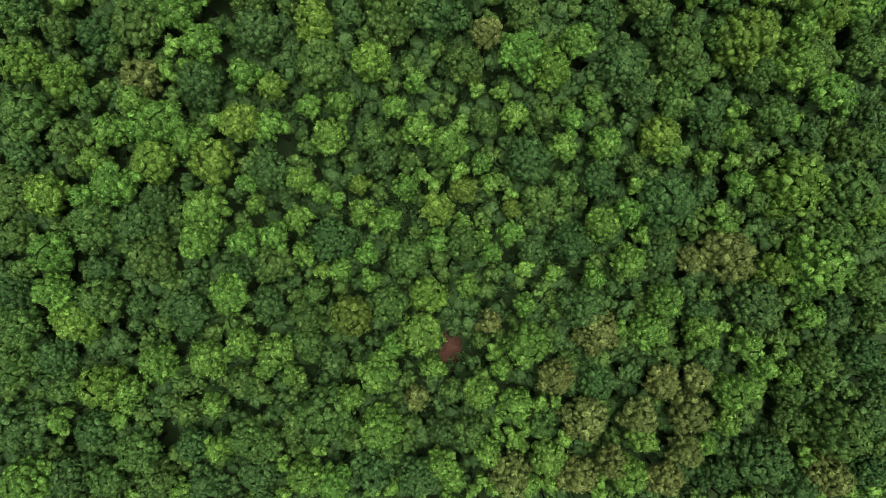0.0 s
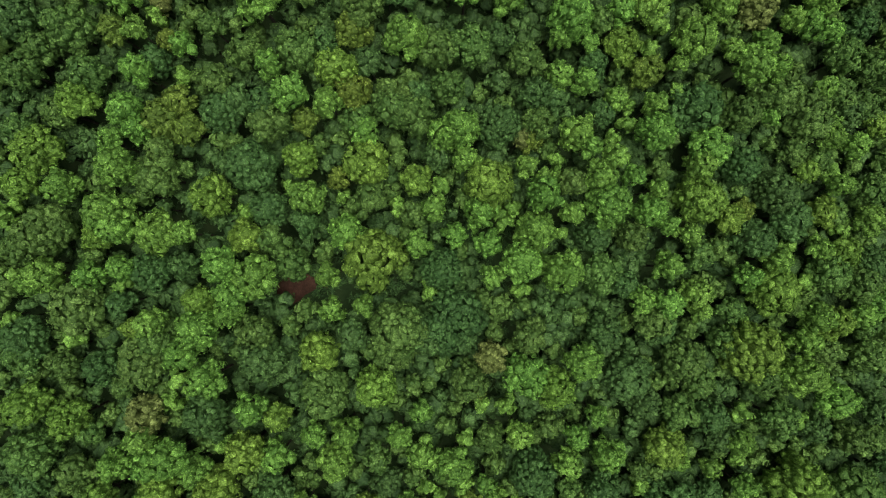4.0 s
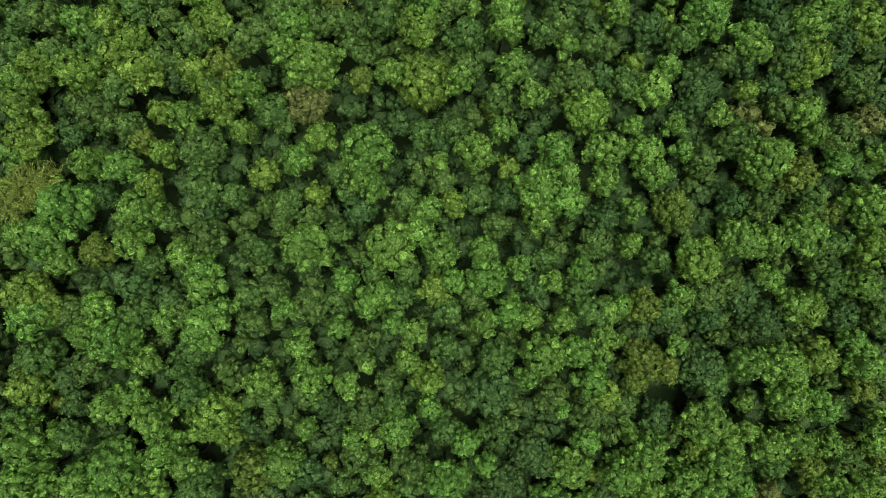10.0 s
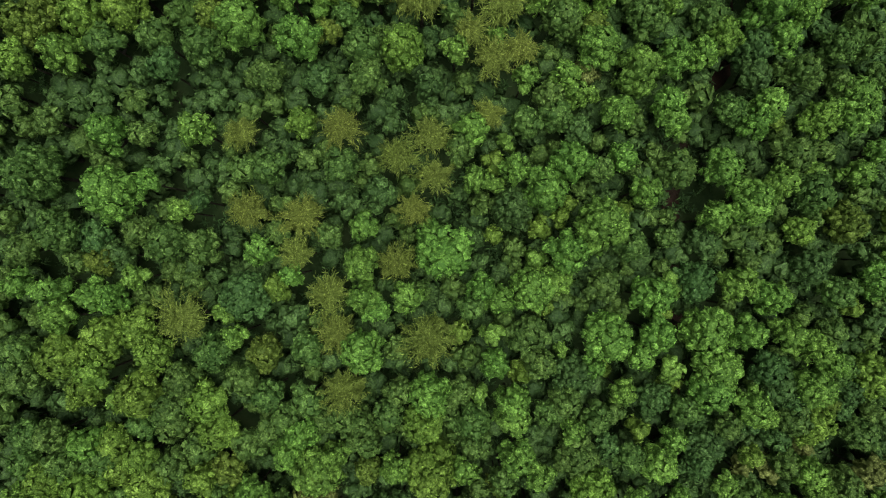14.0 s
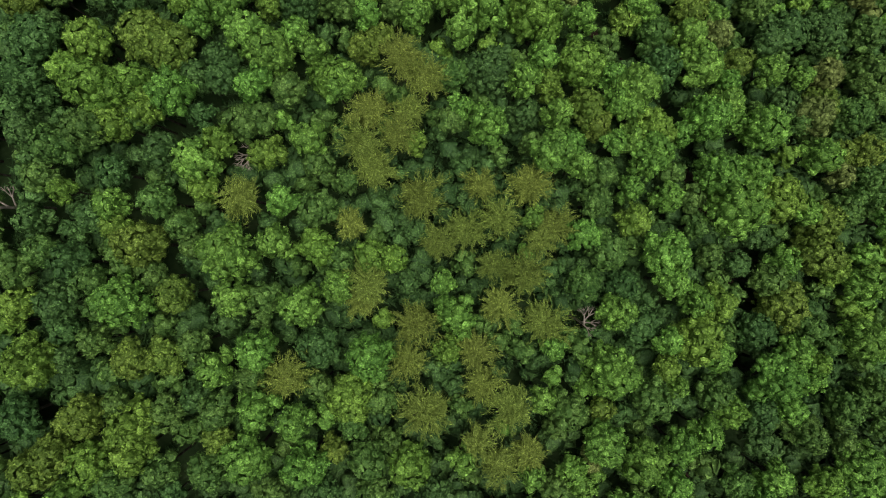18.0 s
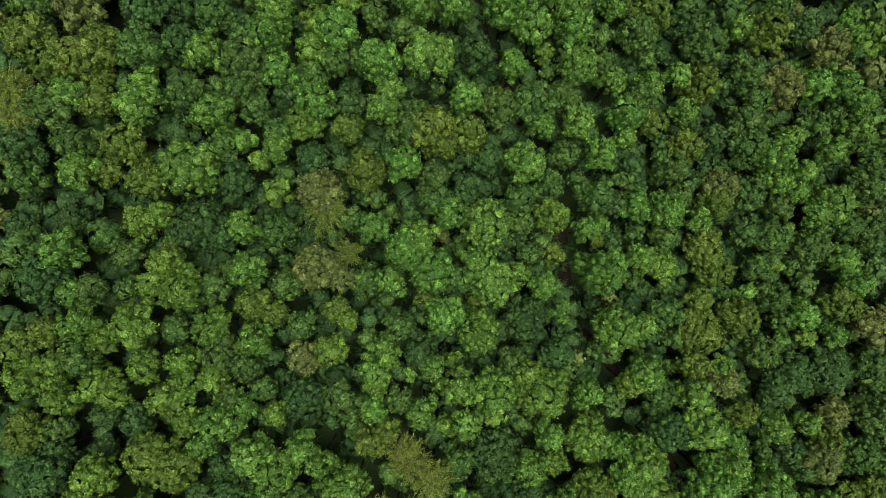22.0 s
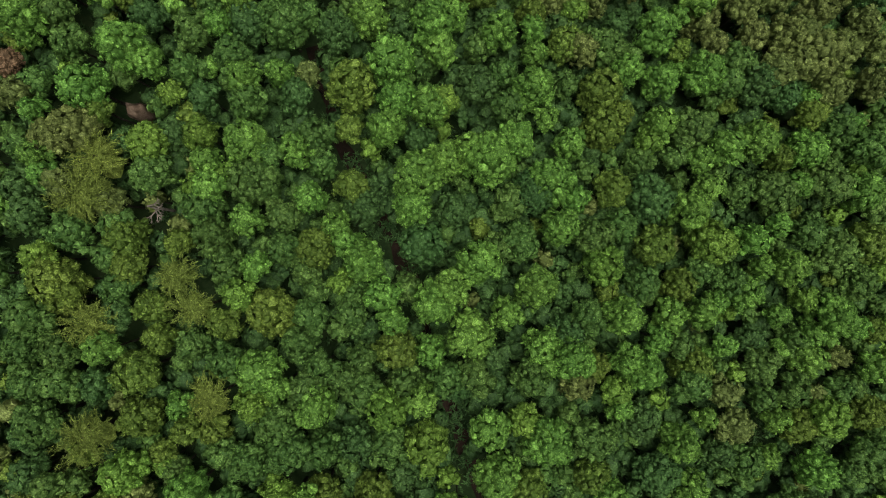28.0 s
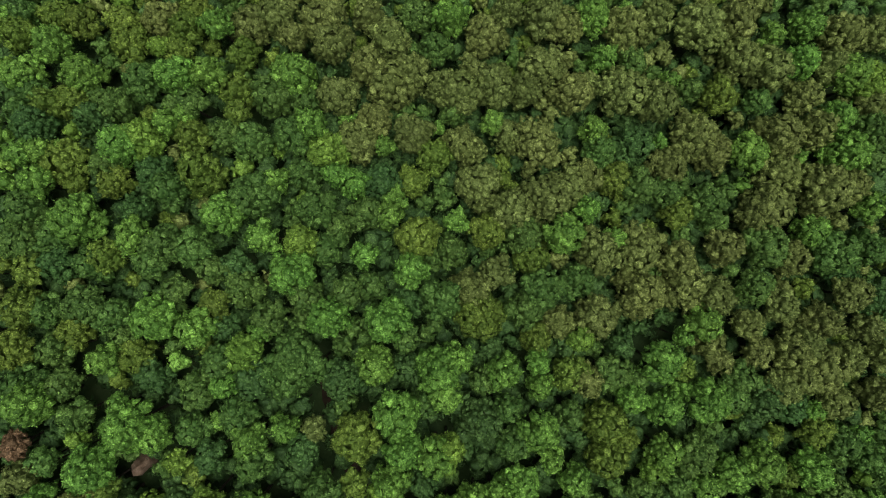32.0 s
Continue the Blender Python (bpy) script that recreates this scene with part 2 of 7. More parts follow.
def lobed_crown(r, seed, tuft, domes, tall, ragged, blades, leaf=0.32, coarse=False):
    """A crown: a few joined domes of foliage, each set with tufts of leaves; its middle is at z = 0."""
    rng = np.random.default_rng(seed)
    n = max(2, int(round(domes * rng.uniform(0.8, 1.2) * min(1.3, max(0.6, r / 2.2)))))
    ang = np.arange(n) * 2 * math.pi / n + rng.uniform(-0.4, 0.4, n) + rng.uniform(0, 6)
    big = r * rng.uniform(0.32, 0.5, n)
    off = np.maximum(r * rng.uniform(0.88, 1.04, n) - big, 0.1)
    mid = np.stack([np.cos(ang) * off, np.sin(ang) * off, r * rng.uniform(-0.5, 0.1, n)], 1)
    mid = np.concatenate([mid, [[*rng.normal(0, 0.08 * r, 2), 0.0]]])
    big = np.append(big, r * rng.uniform(0.72, 0.82))
    size = tuft * (0.75 + 0.12 * r)
    pts, out, who = [], [], []
    for k, (p, b) in enumerate(zip(mid, big)):
        d = spread_over(int(max(6, (1.7 if coarse else 2.5) * (b / size) ** 2)), -0.4, rng)
        d = unit(d + rng.normal(0, 0.3 * size / b, d.shape))
        pts.append(p + d * (b * rng.uniform(0.82, 1.08, len(d)))[:, None])
        out.append(d)
        who += [k] * len(d)
    pts, out, who = np.concatenate(pts), np.concatenate(out), np.array(who)
    gone = np.zeros(len(pts), bool)
    for k, (p, b) in enumerate(zip(mid, big)):
        gone |= (who != k) & (np.linalg.norm(pts - p, axis=1) < 0.82 * b)
    pts, out = pts[~gone], out[~gone]
    m = len(pts)
    axis = unit(out + (0, 0, 0.2))
    sizes = size * rng.uniform(0.5, 1.4, m)
    rings = ((4, 0.7), (6, 1.45)) if coarse else ((5, 0.65), (7, 1.4))
    shapes = [leaf_tufts(pts - out * (0.6 * sizes)[:, None], axis, sizes, rng, rings, ragged)]
    shapes.append(leaf_tufts(mid, np.tile((0.0, 0.0, 1.0), (len(mid), 1)), big * 0.7, rng, ((5, 0.6), (7, 1.2), (7, 1.9)), 0.08))
    if blades:
        w = np.repeat(np.arange(m), blades)
        d = unit(axis[w] + rng.normal(0, 0.55, (len(w), 3)))
        p = pts[w] - out[w] * (0.6 * sizes[w])[:, None] + d * (sizes[w] * rng.uniform(0.85, 1.34, len(w)))[:, None]
        nrm = unit(d + rng.normal(0, 0.42, d.shape))
        length = leaf * rng.uniform(0.6, 1.25, len(w))
        shapes.append(leaf_blades(p, nrm, d + rng.normal(0, 0.8, d.shape), length, length * rng.uniform(0.55, 0.9, len(w))))
    v, f = join(*shapes)
    return v * (1, 1, tall), f


def feathery_crown(r, seed):
    """A loose crown of upswept boughs of fine needles that radiate from the stem."""
    rng = np.random.default_rng(seed)
    boughs = int(5 * r * r + 26)
    turn = np.arange(boughs) * 2.39996 + rng.uniform(-0.3, 0.3, boughs)
    up = np.linspace(0.95, -0.05, boughs) + rng.uniform(-0.06, 0.06, boughs)
    lean = 1 + 0.16 * np.cos(turn + rng.uniform(0, 6)) + 0.1 * np.cos(2 * turn + rng.uniform(0, 6))
    flat = np.sqrt(np.maximum(0.05, 1 - 0.85 * up ** 2))
    d = np.stack([np.cos(turn) * flat, np.sin(turn) * flat, up], 1)
    reach = r * lean * rng.uniform(0.72, 1.18, boughs)
    per = 34
    who = np.repeat(np.arange(boughs), per)
    s = rng.uniform(0.12, 1.0, len(who)) ** 0.8
    p = d[who] * (reach[who] * s)[:, None] + rng.normal(0, 0.13, (len(who), 3))
    p[:, 2] -= 0.25 * r * s ** 2
    along = d[who] * (1, 1, 0.6) + rng.normal(0, 0.35, p.shape)
    nrm = unit(rng.normal(0, 0.6, p.shape) + d[who] * 0.6 + (0, 0, 0.5))
    length = rng.uniform(0.35, 0.75, len(who))
    core = leaf_tufts(np.array([[0, 0, -0.45 * r], [0.35 * r, 0.12 * r, -0.5 * r], [-0.3 * r, -0.25 * r, -0.48 * r]]), np.tile((0.0, 0.0, 1.0), (3, 1)),
                      np.array([0.48, 0.36, 0.38]) * r, rng, ((6, 0.6), (9, 1.2), (9, 1.8)), 0.2)
    return join(leaf_blades(p, nrm, along, length, 0.07 + 0.05 * rng.random(len(who))), core)


def rod(a, b, ra, rb, sides=5):
    """A tapered stick from a to b."""
    a, b = np.asarray(a, float), np.asarray(b, float)
    w = unit(b - a)
    s = unit(np.cross(w, (0.31, 0.95, 0.1)))
    t = np.cross(w, s)
    ang = np.arange(sides) * 2 * math.pi / sides
    ring = np.cos(ang)[:, None] * s + np.sin(ang)[:, None] * t
    v = np.concatenate([a + ring * ra, b + ring * rb])
    i = np.arange(sides)
    j = (i + 1) % sides
    return v, np.concatenate([np.stack([i, j, j + sides], 1), np.stack([i, j + sides, i + sides], 1)])


def trunk_shape(seed, limbs=5):
    """A stem one metre high with limbs; its crown's radius is one."""
    rng = np.random.default_rng(seed)
    bend = rng.normal(0, 0.05, 2)
    parts = [rod((0, 0, -0.04), (*bend, 0.5), 0.1, 0.075, 7), rod((*bend, 0.5), (*(bend * 0.4), 0.93), 0.075, 0.03, 7)]
    for k in range(limbs):
        z = rng.uniform(0.55, 0.8)
        a = k * 2.4 + rng.uniform(-0.4, 0.4)
        parts.append(rod((bend[0] * 0.8, bend[1] * 0.8, z), (0.62 * math.cos(a), 0.62 * math.sin(a), z + 0.14), 0.04, 0.015, 4))
    return join(*parts)


SIZES = (1.1, 1.45, 1.8, 2.2, 2.7, 3.3, 4.0)
FORMS = {   # size of a tuft, domes, height, raggedness, loose sprays a tuft
    "bright": (0.47, 4, 1.6, 0.24, 15),
    "lime": (0.45, 6, 1.5, 0.26, 14),
    "green": (0.45, 6, 1.5, 0.26, 14),
    "dark": (0.43, 4, 1.4, 0.24, 13),
    "olive": (0.45, 4, 1.55, 0.26, 16),
    "mustard": (0.43, 6, 1.45, 0.26, 14),
    "rust": (0.42, 5, 1.1, 0.3, 16),
    "under": (0.62, 3, 1.1, 0.25, 0),
}
SHAPES, MESHES = {}, {}


def crown_shape(kind, r, variant, coarse=False):
    size = min(range(len(SIZES)), key=lambda i: abs(math.log(SIZES[i] / r)))
    key = (kind, size, variant, coarse)
    if key not in SHAPES:
        seed = 1000 + size * 37 + variant * 7 + sum(map(ord, kind))
        if kind == "feather":
            SHAPES[key] = feathery_crown(SIZES[size], seed)
        else:
            tuft, domes, tall, ragged, blades = FORMS[kind]
            SHAPES[key] = lobed_crown(SIZES[size], seed, tuft * (1.35 if coarse else 1), domes, tall, ragged, 3 if coarse else blades, 0.45 if coarse else 0.29, coarse)
    return key, r / SIZES[size]


def crown_mesh(key):
    if key not in MESHES:
        MESHES[key] = sheet("crown", *SHAPES[key], [LEAF[key[0]]])
        MESHES[key].shade_smooth()
    return MESHES[key]


STEMS = [sheet("trunk", *trunk_shape(50 + i), [BARK]) for i in range(5)]
KINDS = ("bright", "lime", "green", "dark", "olive", "mustard", "feather", "rust", "under")
SORTS = {   # name and look of each sort of tree
    "bright": ("domed_broadleaf_tree", "{} bright green broadleaf tree with a leafy domed crown"),
    "lime": ("spreading_broadleaf_tree", "{} yellow-green broadleaf tree with a spreading crown"),
    "green": ("lobed_broadleaf_tree", "{} mid-green broadleaf tree with a lumpy lobed crown"),
    "dark": ("dense_broadleaf_tree", "{} dull dark green tree with a dense fine-leaved crown"),
    "olive": ("tawny_broadleaf_tree", "{} olive-brown tree with a rounded soft crown"),
    "mustard": ("mottled_broadleaf_tree", "{} yellow-brown broadleaf tree with a patchy crown"),
    "feather": ("feathery_tree", "{} olive-yellow feathery tree with drooping needle sprays"),
    "rust": ("withered_tree", "{} rust-red tree with a withered thin crown"),
}
rng = np.random.default_rng(7)
STANDING, BATCH = [], {}
LIFT = {"bright": 1.2, "lime": 0.6, "green": -0.1, "dark": -0.8, "olive": 0.1, "mustard": -0.2, "feather": 0.6, "rust": 0.2, "under": 0.0}


def middle_height(kind, x, y, r):
    """How high the middle of a crown stands."""
    return float(canopy(x, y)) - 1.5 + 0.5 * (r - 2) + LIFT[kind]


def plant(kind, x, y, r):
    """One tree: an empty at its foot, a trunk with limbs, a crown."""
    r *= GROWTH
    key, s = crown_shape(kind, r, int(rng.integers(0, 5)))
    foot = float(ground_height(x, y)) - 0.15
    mid = middle_height(kind, x, y, r) + float(np.clip(rng.normal(0, 0.5), -1, 1))
    size = "small" if r < 1.7 else "large" if r > 2.5 else "broad" if r > 2.05 else "medium-sized"
    name, look_of_it = SORTS[kind]
    tree = new({"small": "small_", "large": "large_", "broad": "broad_"}.get(size, "") + name)
    tree.location, tree.empty_display_size = (x, y, foot), 0.5
    tagged(tree, look_of_it.format(size), "tree", look_of_it.format(size).split(" with")[0] + "s")
    stem = new("trunk", STEMS[int(rng.integers(0, 5))])
    stem.parent, stem.scale = tree, (r * 0.8, r * 0.8, mid - foot + 0.5 * r)
    crown = new("crown", crown_mesh(key))
    crown.parent, crown.location = tree, (0, 0, mid - foot)
    crown.rotation_euler, crown.scale = (0, 0, float(rng.uniform(0, 6.28))), (s, s, s * float(rng.uniform(0.9, 1.12)))
    STANDING.append((x, y, r))


def fill(kind, x, y, r, under, low):
    """A tree of the mass between the others: crown and stem go into the joined wood."""
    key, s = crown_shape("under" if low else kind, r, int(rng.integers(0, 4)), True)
    v, f = SHAPES[key]
    a = float(rng.uniform(0, 6.28))
    turn = np.array([[math.cos(a), math.sin(a), 0], [-math.sin(a), math.cos(a), 0], [0, 0, 1]]) * s
    mid = middle_height(kind, x, y, r) - under + float(rng.normal(0, 0.5))
    foot = float(ground_height(x, y)) - 0.15
    stem = rod((x, y, foot), (x, y, max(mid, foot + 0.4)), 0.1 * r, 0.05 * r, 4)
    BATCH.setdefault(int((y + 42) // 102), []).append((v @ turn + (x, y, mid), f, KINDS.index(kind), *stem))


# ---- the trees that can be told apart, from the start of the way to its end ----
plant("dark", 51.7, -32.7, 2.7)
plant("olive", 32.8, -31.0, 2.7)
plant("bright", 13.4, -31.0, 1.9)
plant("olive", 55.6, -30.9, 3.3)
plant("dark", 40.3, -30.8, 2.6)
plant("bright", -30.9, -30.7, 1.7)
plant("dark", 61.7, -30.6, 2.9)
plant("dark", -27.8, -30.1, 2.9)
plant("bright", 3.7, -30.0, 1.9)
plant("olive", 20.3, -29.8, 2.9)
plant("bright", 27.4, -29.7, 2.6)
plant("dark", -0.7, -29.6, 2.7)
plant("olive", 11.6, -29.6, 3.1)
plant("bright", -11.5, -29.5, 2.5)
plant("green", -34.0, -29.5, 2.8)
plant("green", -40.4, -29.4, 2.5)
plant("dark", -21.6, -29.1, 3.1)
plant("dark", 46.4, -28.7, 4.2)
plant("dark", -44.9, -28.7, 2.9)
plant("bright", -49.7, -28.7, 3.3)
plant("bright", -15.1, -28.7, 2.5)
plant("dark", -6.6, -28.6, 3.3)
plant("olive", 24.9, -28.4, 2.7)
plant("bright", 2.3, -27.6, 2.1)
plant("bright", 16.7, -27.5, 2.7)
plant("green", 63.5, -27.4, 2.2)
plant("olive", 35.5, -27.2, 2.6)
plant("green", -4.4, -26.4, 1.9)
plant("bright", 38.0, -26.3, 1.8)
plant("bright", 8.2, -26.2, 2.2)
plant("green", -36.3, -25.7, 2.9)
plant("dark", -29.8, -25.3, 2.5)
plant("bright", 29.3, -25.2, 2.3)
plant("green", -20.3, -25.2, 2.5)
plant("bright", -25.7, -24.8, 2.2)
plant("green", 56.5, -24.5, 4.3)
plant("green", 6.0, -24.2, 2.5)
plant("green", -22.4, -23.7, 2.6)
plant("dark", 2.3, -23.6, 2.1)
plant("dark", 62.3, -23.4, 3.2)
plant("bright", 41.0, -23.3, 2.0)
plant("green", 49.5, -23.0, 2.5)
plant("green", 15.7, -23.0, 2.2)
plant("bright", -5.3, -22.8, 3.2)
plant("dark", -42.1, -22.8, 2.5)
plant("olive", 21.3, -22.5, 3.3)
plant("olive", 28.6, -22.3, 3.0)
plant("dark", -50.2, -22.2, 3.6)
plant("green", -16.7, -22.0, 1.8)
plant("olive", 35.6, -21.7, 3.2)
plant("green", -12.6, -21.1, 4.1)
plant("bright", -45.1, -20.9, 1.7)
plant("green", -30.2, -20.7, 1.9)
plant("bright", 11.8, -20.3, 2.6)
plant("bright", -26.2, -19.3, 2.0)
plant("olive", -0.7, -19.2, 1.9)
plant("green", 50.3, -19.1, 2.3)
plant("dark", 64.1, -18.7, 2.4)
plant("bright", 44.0, -18.7, 2.1)
plant("bright", 40.8, -18.6, 2.6)
plant("bright", -9.3, -18.5, 1.9)
plant("green", 3.7, -18.2, 1.8)
plant("bright", 7.4, -18.0, 2.5)
plant("dark", 23.4, -17.8, 2.7)
plant("olive", 32.1, -17.8, 2.7)
plant("green", -44.7, -17.5, 2.0)
plant("bright", -36.2, -17.4, 2.1)
plant("lime", -39.9, -17.3, 3.4)
plant("olive", 36.8, -17.2, 2.3)
plant("green", -22.6, -17.0, 2.4)
plant("olive", 17.5, -16.8, 2.8)
plant("bright", 49.2, -16.5, 1.8)
plant("bright", 45.6, -15.7, 2.0)
plant("bright", 10.3, -15.5, 1.6)
plant("bright", -16.3, -15.5, 1.6)
plant("green", 54.0, -15.2, 3.1)
plant("bright", -5.6, -15.1, 2.9)
plant("dark", 38.4, -15.1, 2.0)
plant("bright", 1.5, -14.9, 2.0)
plant("bright", -19.8, -14.7, 1.7)
plant("green", -50.5, -14.5, 2.7)
plant("dark", -11.6, -14.3, 2.0)
plant("dark", 60.7, -14.2, 3.0)
plant("bright", -32.5, -14.1, 2.5)
plant("bright", -26.6, -13.8, 2.7)
plant("dark", -45.7, -13.2, 2.6)
plant("bright", 43.0, -12.6, 2.3)
plant("bright", -18.3, -12.5, 2.4)
plant("bright", 13.5, -12.1, 3.3)
plant("green", -14.7, -12.0, 2.3)
plant("bright", -3.5, -12.0, 1.9)
plant("bright", -22.5, -11.7, 2.1)
plant("bright", 36.6, -10.9, 2.5)
plant("olive", 23.0, -10.8, 3.3)
plant("bright", 29.6, -10.8, 2.7)
plant("bright", -0.2, -10.5, 3.0)
plant("green", -49.7, -9.5, 2.8)
plant("olive", 8.5, -9.3, 1.9)
plant("dark", 36.9, -8.9, 2.6)
plant("bright", 51.7, -8.9, 2.3)
plant("lime", -42.5, -8.8, 2.9)
plant("mustard", -9.2, -8.4, 3.0)
plant("green", -14.6, -8.3, 2.3)
plant("green", 62.0, -7.9, 2.2)
plant("dark", 56.9, -7.9, 2.2)
plant("dark", -29.4, -7.9, 3.0)
plant("dark", 45.0, -7.3, 3.8)
plant("dark", 20.8, -7.2, 3.3)
plant("bright", 13.2, -7.0, 1.7)
plant("green", -4.2, -6.9, 2.6)
plant("dark", -35.7, -6.8, 2.0)
plant("dark", -20.0, -6.5, 2.4)
plant("bright", 31.8, -6.4, 2.5)
plant("green", -39.6, -6.0, 3.1)
plant("lime", 0.8, -5.8, 2.6)
plant("dark", -50.1, -5.3, 2.5)
plant("bright", -24.2, -5.3, 2.8)
plant("bright", -44.7, -5.2, 2.6)
plant("green", -13.5, -5.1, 1.6)
plant("green", 52.3, -5.1, 2.2)
plant("bright", 5.9, -4.4, 1.9)
plant("green", 60.5, -4.4, 2.5)
plant("bright", -6.6, -3.6, 1.6)
plant("bright", 22.0, -3.4, 1.9)
plant("lime", 47.2, -2.7, 2.7)
plant("dark", -23.4, -2.6, 2.1)
plant("lime", -12.7, -2.6, 1.1)
plant("bright", -10.4, -2.6, 1.8)
plant("green", -49.4, -2.5, 1.8)
plant("dark", -39.9, -2.2, 2.2)
plant("bright", 52.1, -2.0, 4.2)
plant("green", -18.3, -1.5, 2.4)
plant("olive", 35.6, -1.2, 2.1)
plant("bright", 26.4, -1.2, 2.5)
plant("green", -2.0, -0.8, 2.7)
plant("green", -33.2, -0.8, 3.1)
plant("dark", 31.5, -0.5, 2.6)
plant("olive", 40.3, -0.5, 4.0)
plant("bright", 8.7, -0.4, 1.7)
plant("bright", -6.9, -0.4, 1.6)
plant("bright", -14.9, -0.4, 1.8)
plant("bright", -44.3, -0.1, 2.7)
plant("dark", 14.0, 0.3, 2.2)
plant("bright", -22.0, 1.0, 2.2)
plant("green", 5.2, 1.0, 2.5)
plant("bright", -27.7, 1.3, 2.6)
plant("bright", 1.9, 1.3, 2.0)
plant("dark", -11.3, 1.3, 3.0)
plant("dark", 19.2, 1.4, 2.9)
plant("green", -49.2, 1.6, 2.3)
plant("bright", -18.3, 1.7, 2.2)
plant("green", 60.3, 1.8, 2.3)
plant("bright", 11.3, 2.1, 1.9)
plant("green", 56.0, 2.6, 2.5)
plant("green", -39.7, 3.0, 3.2)
plant("bright", 40.1, 3.2, 1.9)
plant("dark", -34.6, 3.4, 2.9)
plant("bright", 22.9, 3.5, 2.5)
plant("bright", -14.8, 3.8, 2.0)
plant("bright", -4.1, 4.1, 1.8)
plant("bright", -26.1, 4.7, 3.0)
plant("bright", -7.5, 4.8, 2.0)
plant("bright", 26.6, 5.0, 2.2)
plant("lime", 1.9, 5.3, 2.3)
plant("mustard", 11.4, 5.4, 1.3)
plant("lime", 60.4, 5.6, 2.4)
plant("bright", -20.3, 5.7, 1.4)
plant("dark", 31.8, 6.2, 4.1)
plant("bright", -10.4, 6.2, 1.1)
plant("green", 15.0, 6.4, 2.5)
plant("dark", -32.5, 6.5, 2.5)
plant("lime", -45.4, 6.7, 2.7)
plant("bright", -40.4, 6.7, 1.9)
plant("green", 44.4, 7.1, 2.3)
plant("green", -48.6, 7.1, 2.7)
plant("bright", -12.4, 7.2, 1.5)
plant("green", 57.5, 7.5, 3.7)
plant("mustard", 5.1, 7.8, 1.9)
plant("bright", -2.3, 8.0, 1.8)
plant("bright", -36.5, 8.0, 2.8)
plant("dark", 37.6, 8.2, 2.0)
plant("bright", -21.5, 8.2, 1.5)
plant("lime", -7.9, 8.4, 1.5)
plant("lime", 48.3, 8.4, 4.5)
plant("bright", 8.7, 8.5, 1.7)
plant("bright", -15.0, 8.6, 1.9)
plant("bright", 41.5, 8.8, 1.9)
plant("green", 18.3, 9.0, 1.9)
plant("dark", 22.8, 9.1, 2.6)
plant("dark", -19.1, 10.1, 2.7)
plant("dark", 62.9, 10.4, 1.9)
plant("bright", -38.8, 10.7, 2.3)
plant("lime", -32.4, 10.8, 2.9)
plant("lime", -25.4, 10.9, 3.0)
plant("bright", 7.2, 10.9, 1.4)
plant("dark", -5.5, 11.3, 2.4)
plant("green", 27.3, 11.3, 1.5)
plant("dark", 13.4, 11.5, 3.5)
plant("dark", -48.1, 11.5, 2.4)
plant("bright", 36.8, 11.7, 1.6)
plant("green", 2.3, 12.7, 2.3)
plant("bright", 32.1, 13.0, 2.0)
plant("bright", 17.6, 13.1, 2.3)
plant("bright", 3.7, 13.2, 2.5)
plant("green", -42.1, 13.5, 2.4)
plant("bright", -28.2, 13.5, 2.3)
plant("bright", 23.1, 13.9, 2.3)
plant("bright", -11.5, 14.0, 2.5)
plant("green", -6.2, 14.3, 2.0)
plant("bright", -33.0, 14.4, 2.4)
plant("green", 60.5, 14.5, 2.0)
plant("bright", -37.3, 14.5, 2.1)
plant("green", 57.0, 14.7, 2.3)
plant("lime", 30.5, 14.8, 3.2)
plant("bright", -0.2, 14.9, 2.4)
plant("bright", -18.2, 14.9, 2.3)
plant("bright", 40.4, 15.0, 1.9)
plant("dark", 38.4, 15.2, 2.2)
plant("bright", -30.6, 15.4, 2.7)
plant("lime", -22.0, 15.6, 2.5)
plant("dark", 52.4, 15.9, 2.3)
plant("green", -46.5, 16.0, 3.1)
plant("bright", 19.0, 16.3, 1.9)
plant("green", 8.0, 16.3, 2.0)
plant("bright", 11.4, 16.8, 2.1)
plant("bright", -13.8, 17.4, 1.8)
plant("green", 15.6, 17.5, 1.9)
plant("bright", -33.8, 17.5, 2.3)
plant("bright", -3.3, 17.6, 1.7)
plant("green", 46.2, 17.8, 2.8)
plant("bright", -10.1, 17.8, 2.1)
plant("dark", 36.7, 18.0, 2.5)
plant("green", -40.3, 18.2, 1.8)
plant("dark", 60.6, 18.7, 2.3)
plant("bright", 21.5, 18.8, 1.6)
plant("green", 32.2, 19.2, 2.6)
plant("bright", 56.1, 19.7, 1.6)
plant("dark", -26.8, 19.7, 3.3)
plant("lime", -18.1, 19.8, 1.9)
plant("dark", 27.8, 20.0, 2.5)
plant("lime", -42.1, 20.1, 2.5)
plant("olive", -33.7, 20.3, 2.8)
plant("bright", -0.8, 20.5, 1.7)
plant("bright", 52.5, 20.6, 2.7)
plant("bright", -21.3, 21.1, 2.2)
plant("lime", -46.7, 21.9, 2.6)
plant("mustard", 5.8, 22.2, 1.6)
plant("green", -12.3, 22.8, 3.3)
plant("lime", 16.2, 22.8, 2.8)
plant("green", 35.1, 22.9, 2.3)
plant("green", 43.6, 23.1, 2.5)
plant("lime", -6.3, 23.3, 2.6)
plant("green", 5.1, 23.4, 2.7)
plant("green", -36.5, 23.5, 1.5)
plant("bright", 48.3, 23.7, 2.9)
plant("bright", 46.2, 23.7, 1.9)
plant("dark", 25.7, 23.7, 3.3)
plant("bright", 12.3, 24.2, 3.3)
plant("bright", -26.0, 24.8, 2.4)
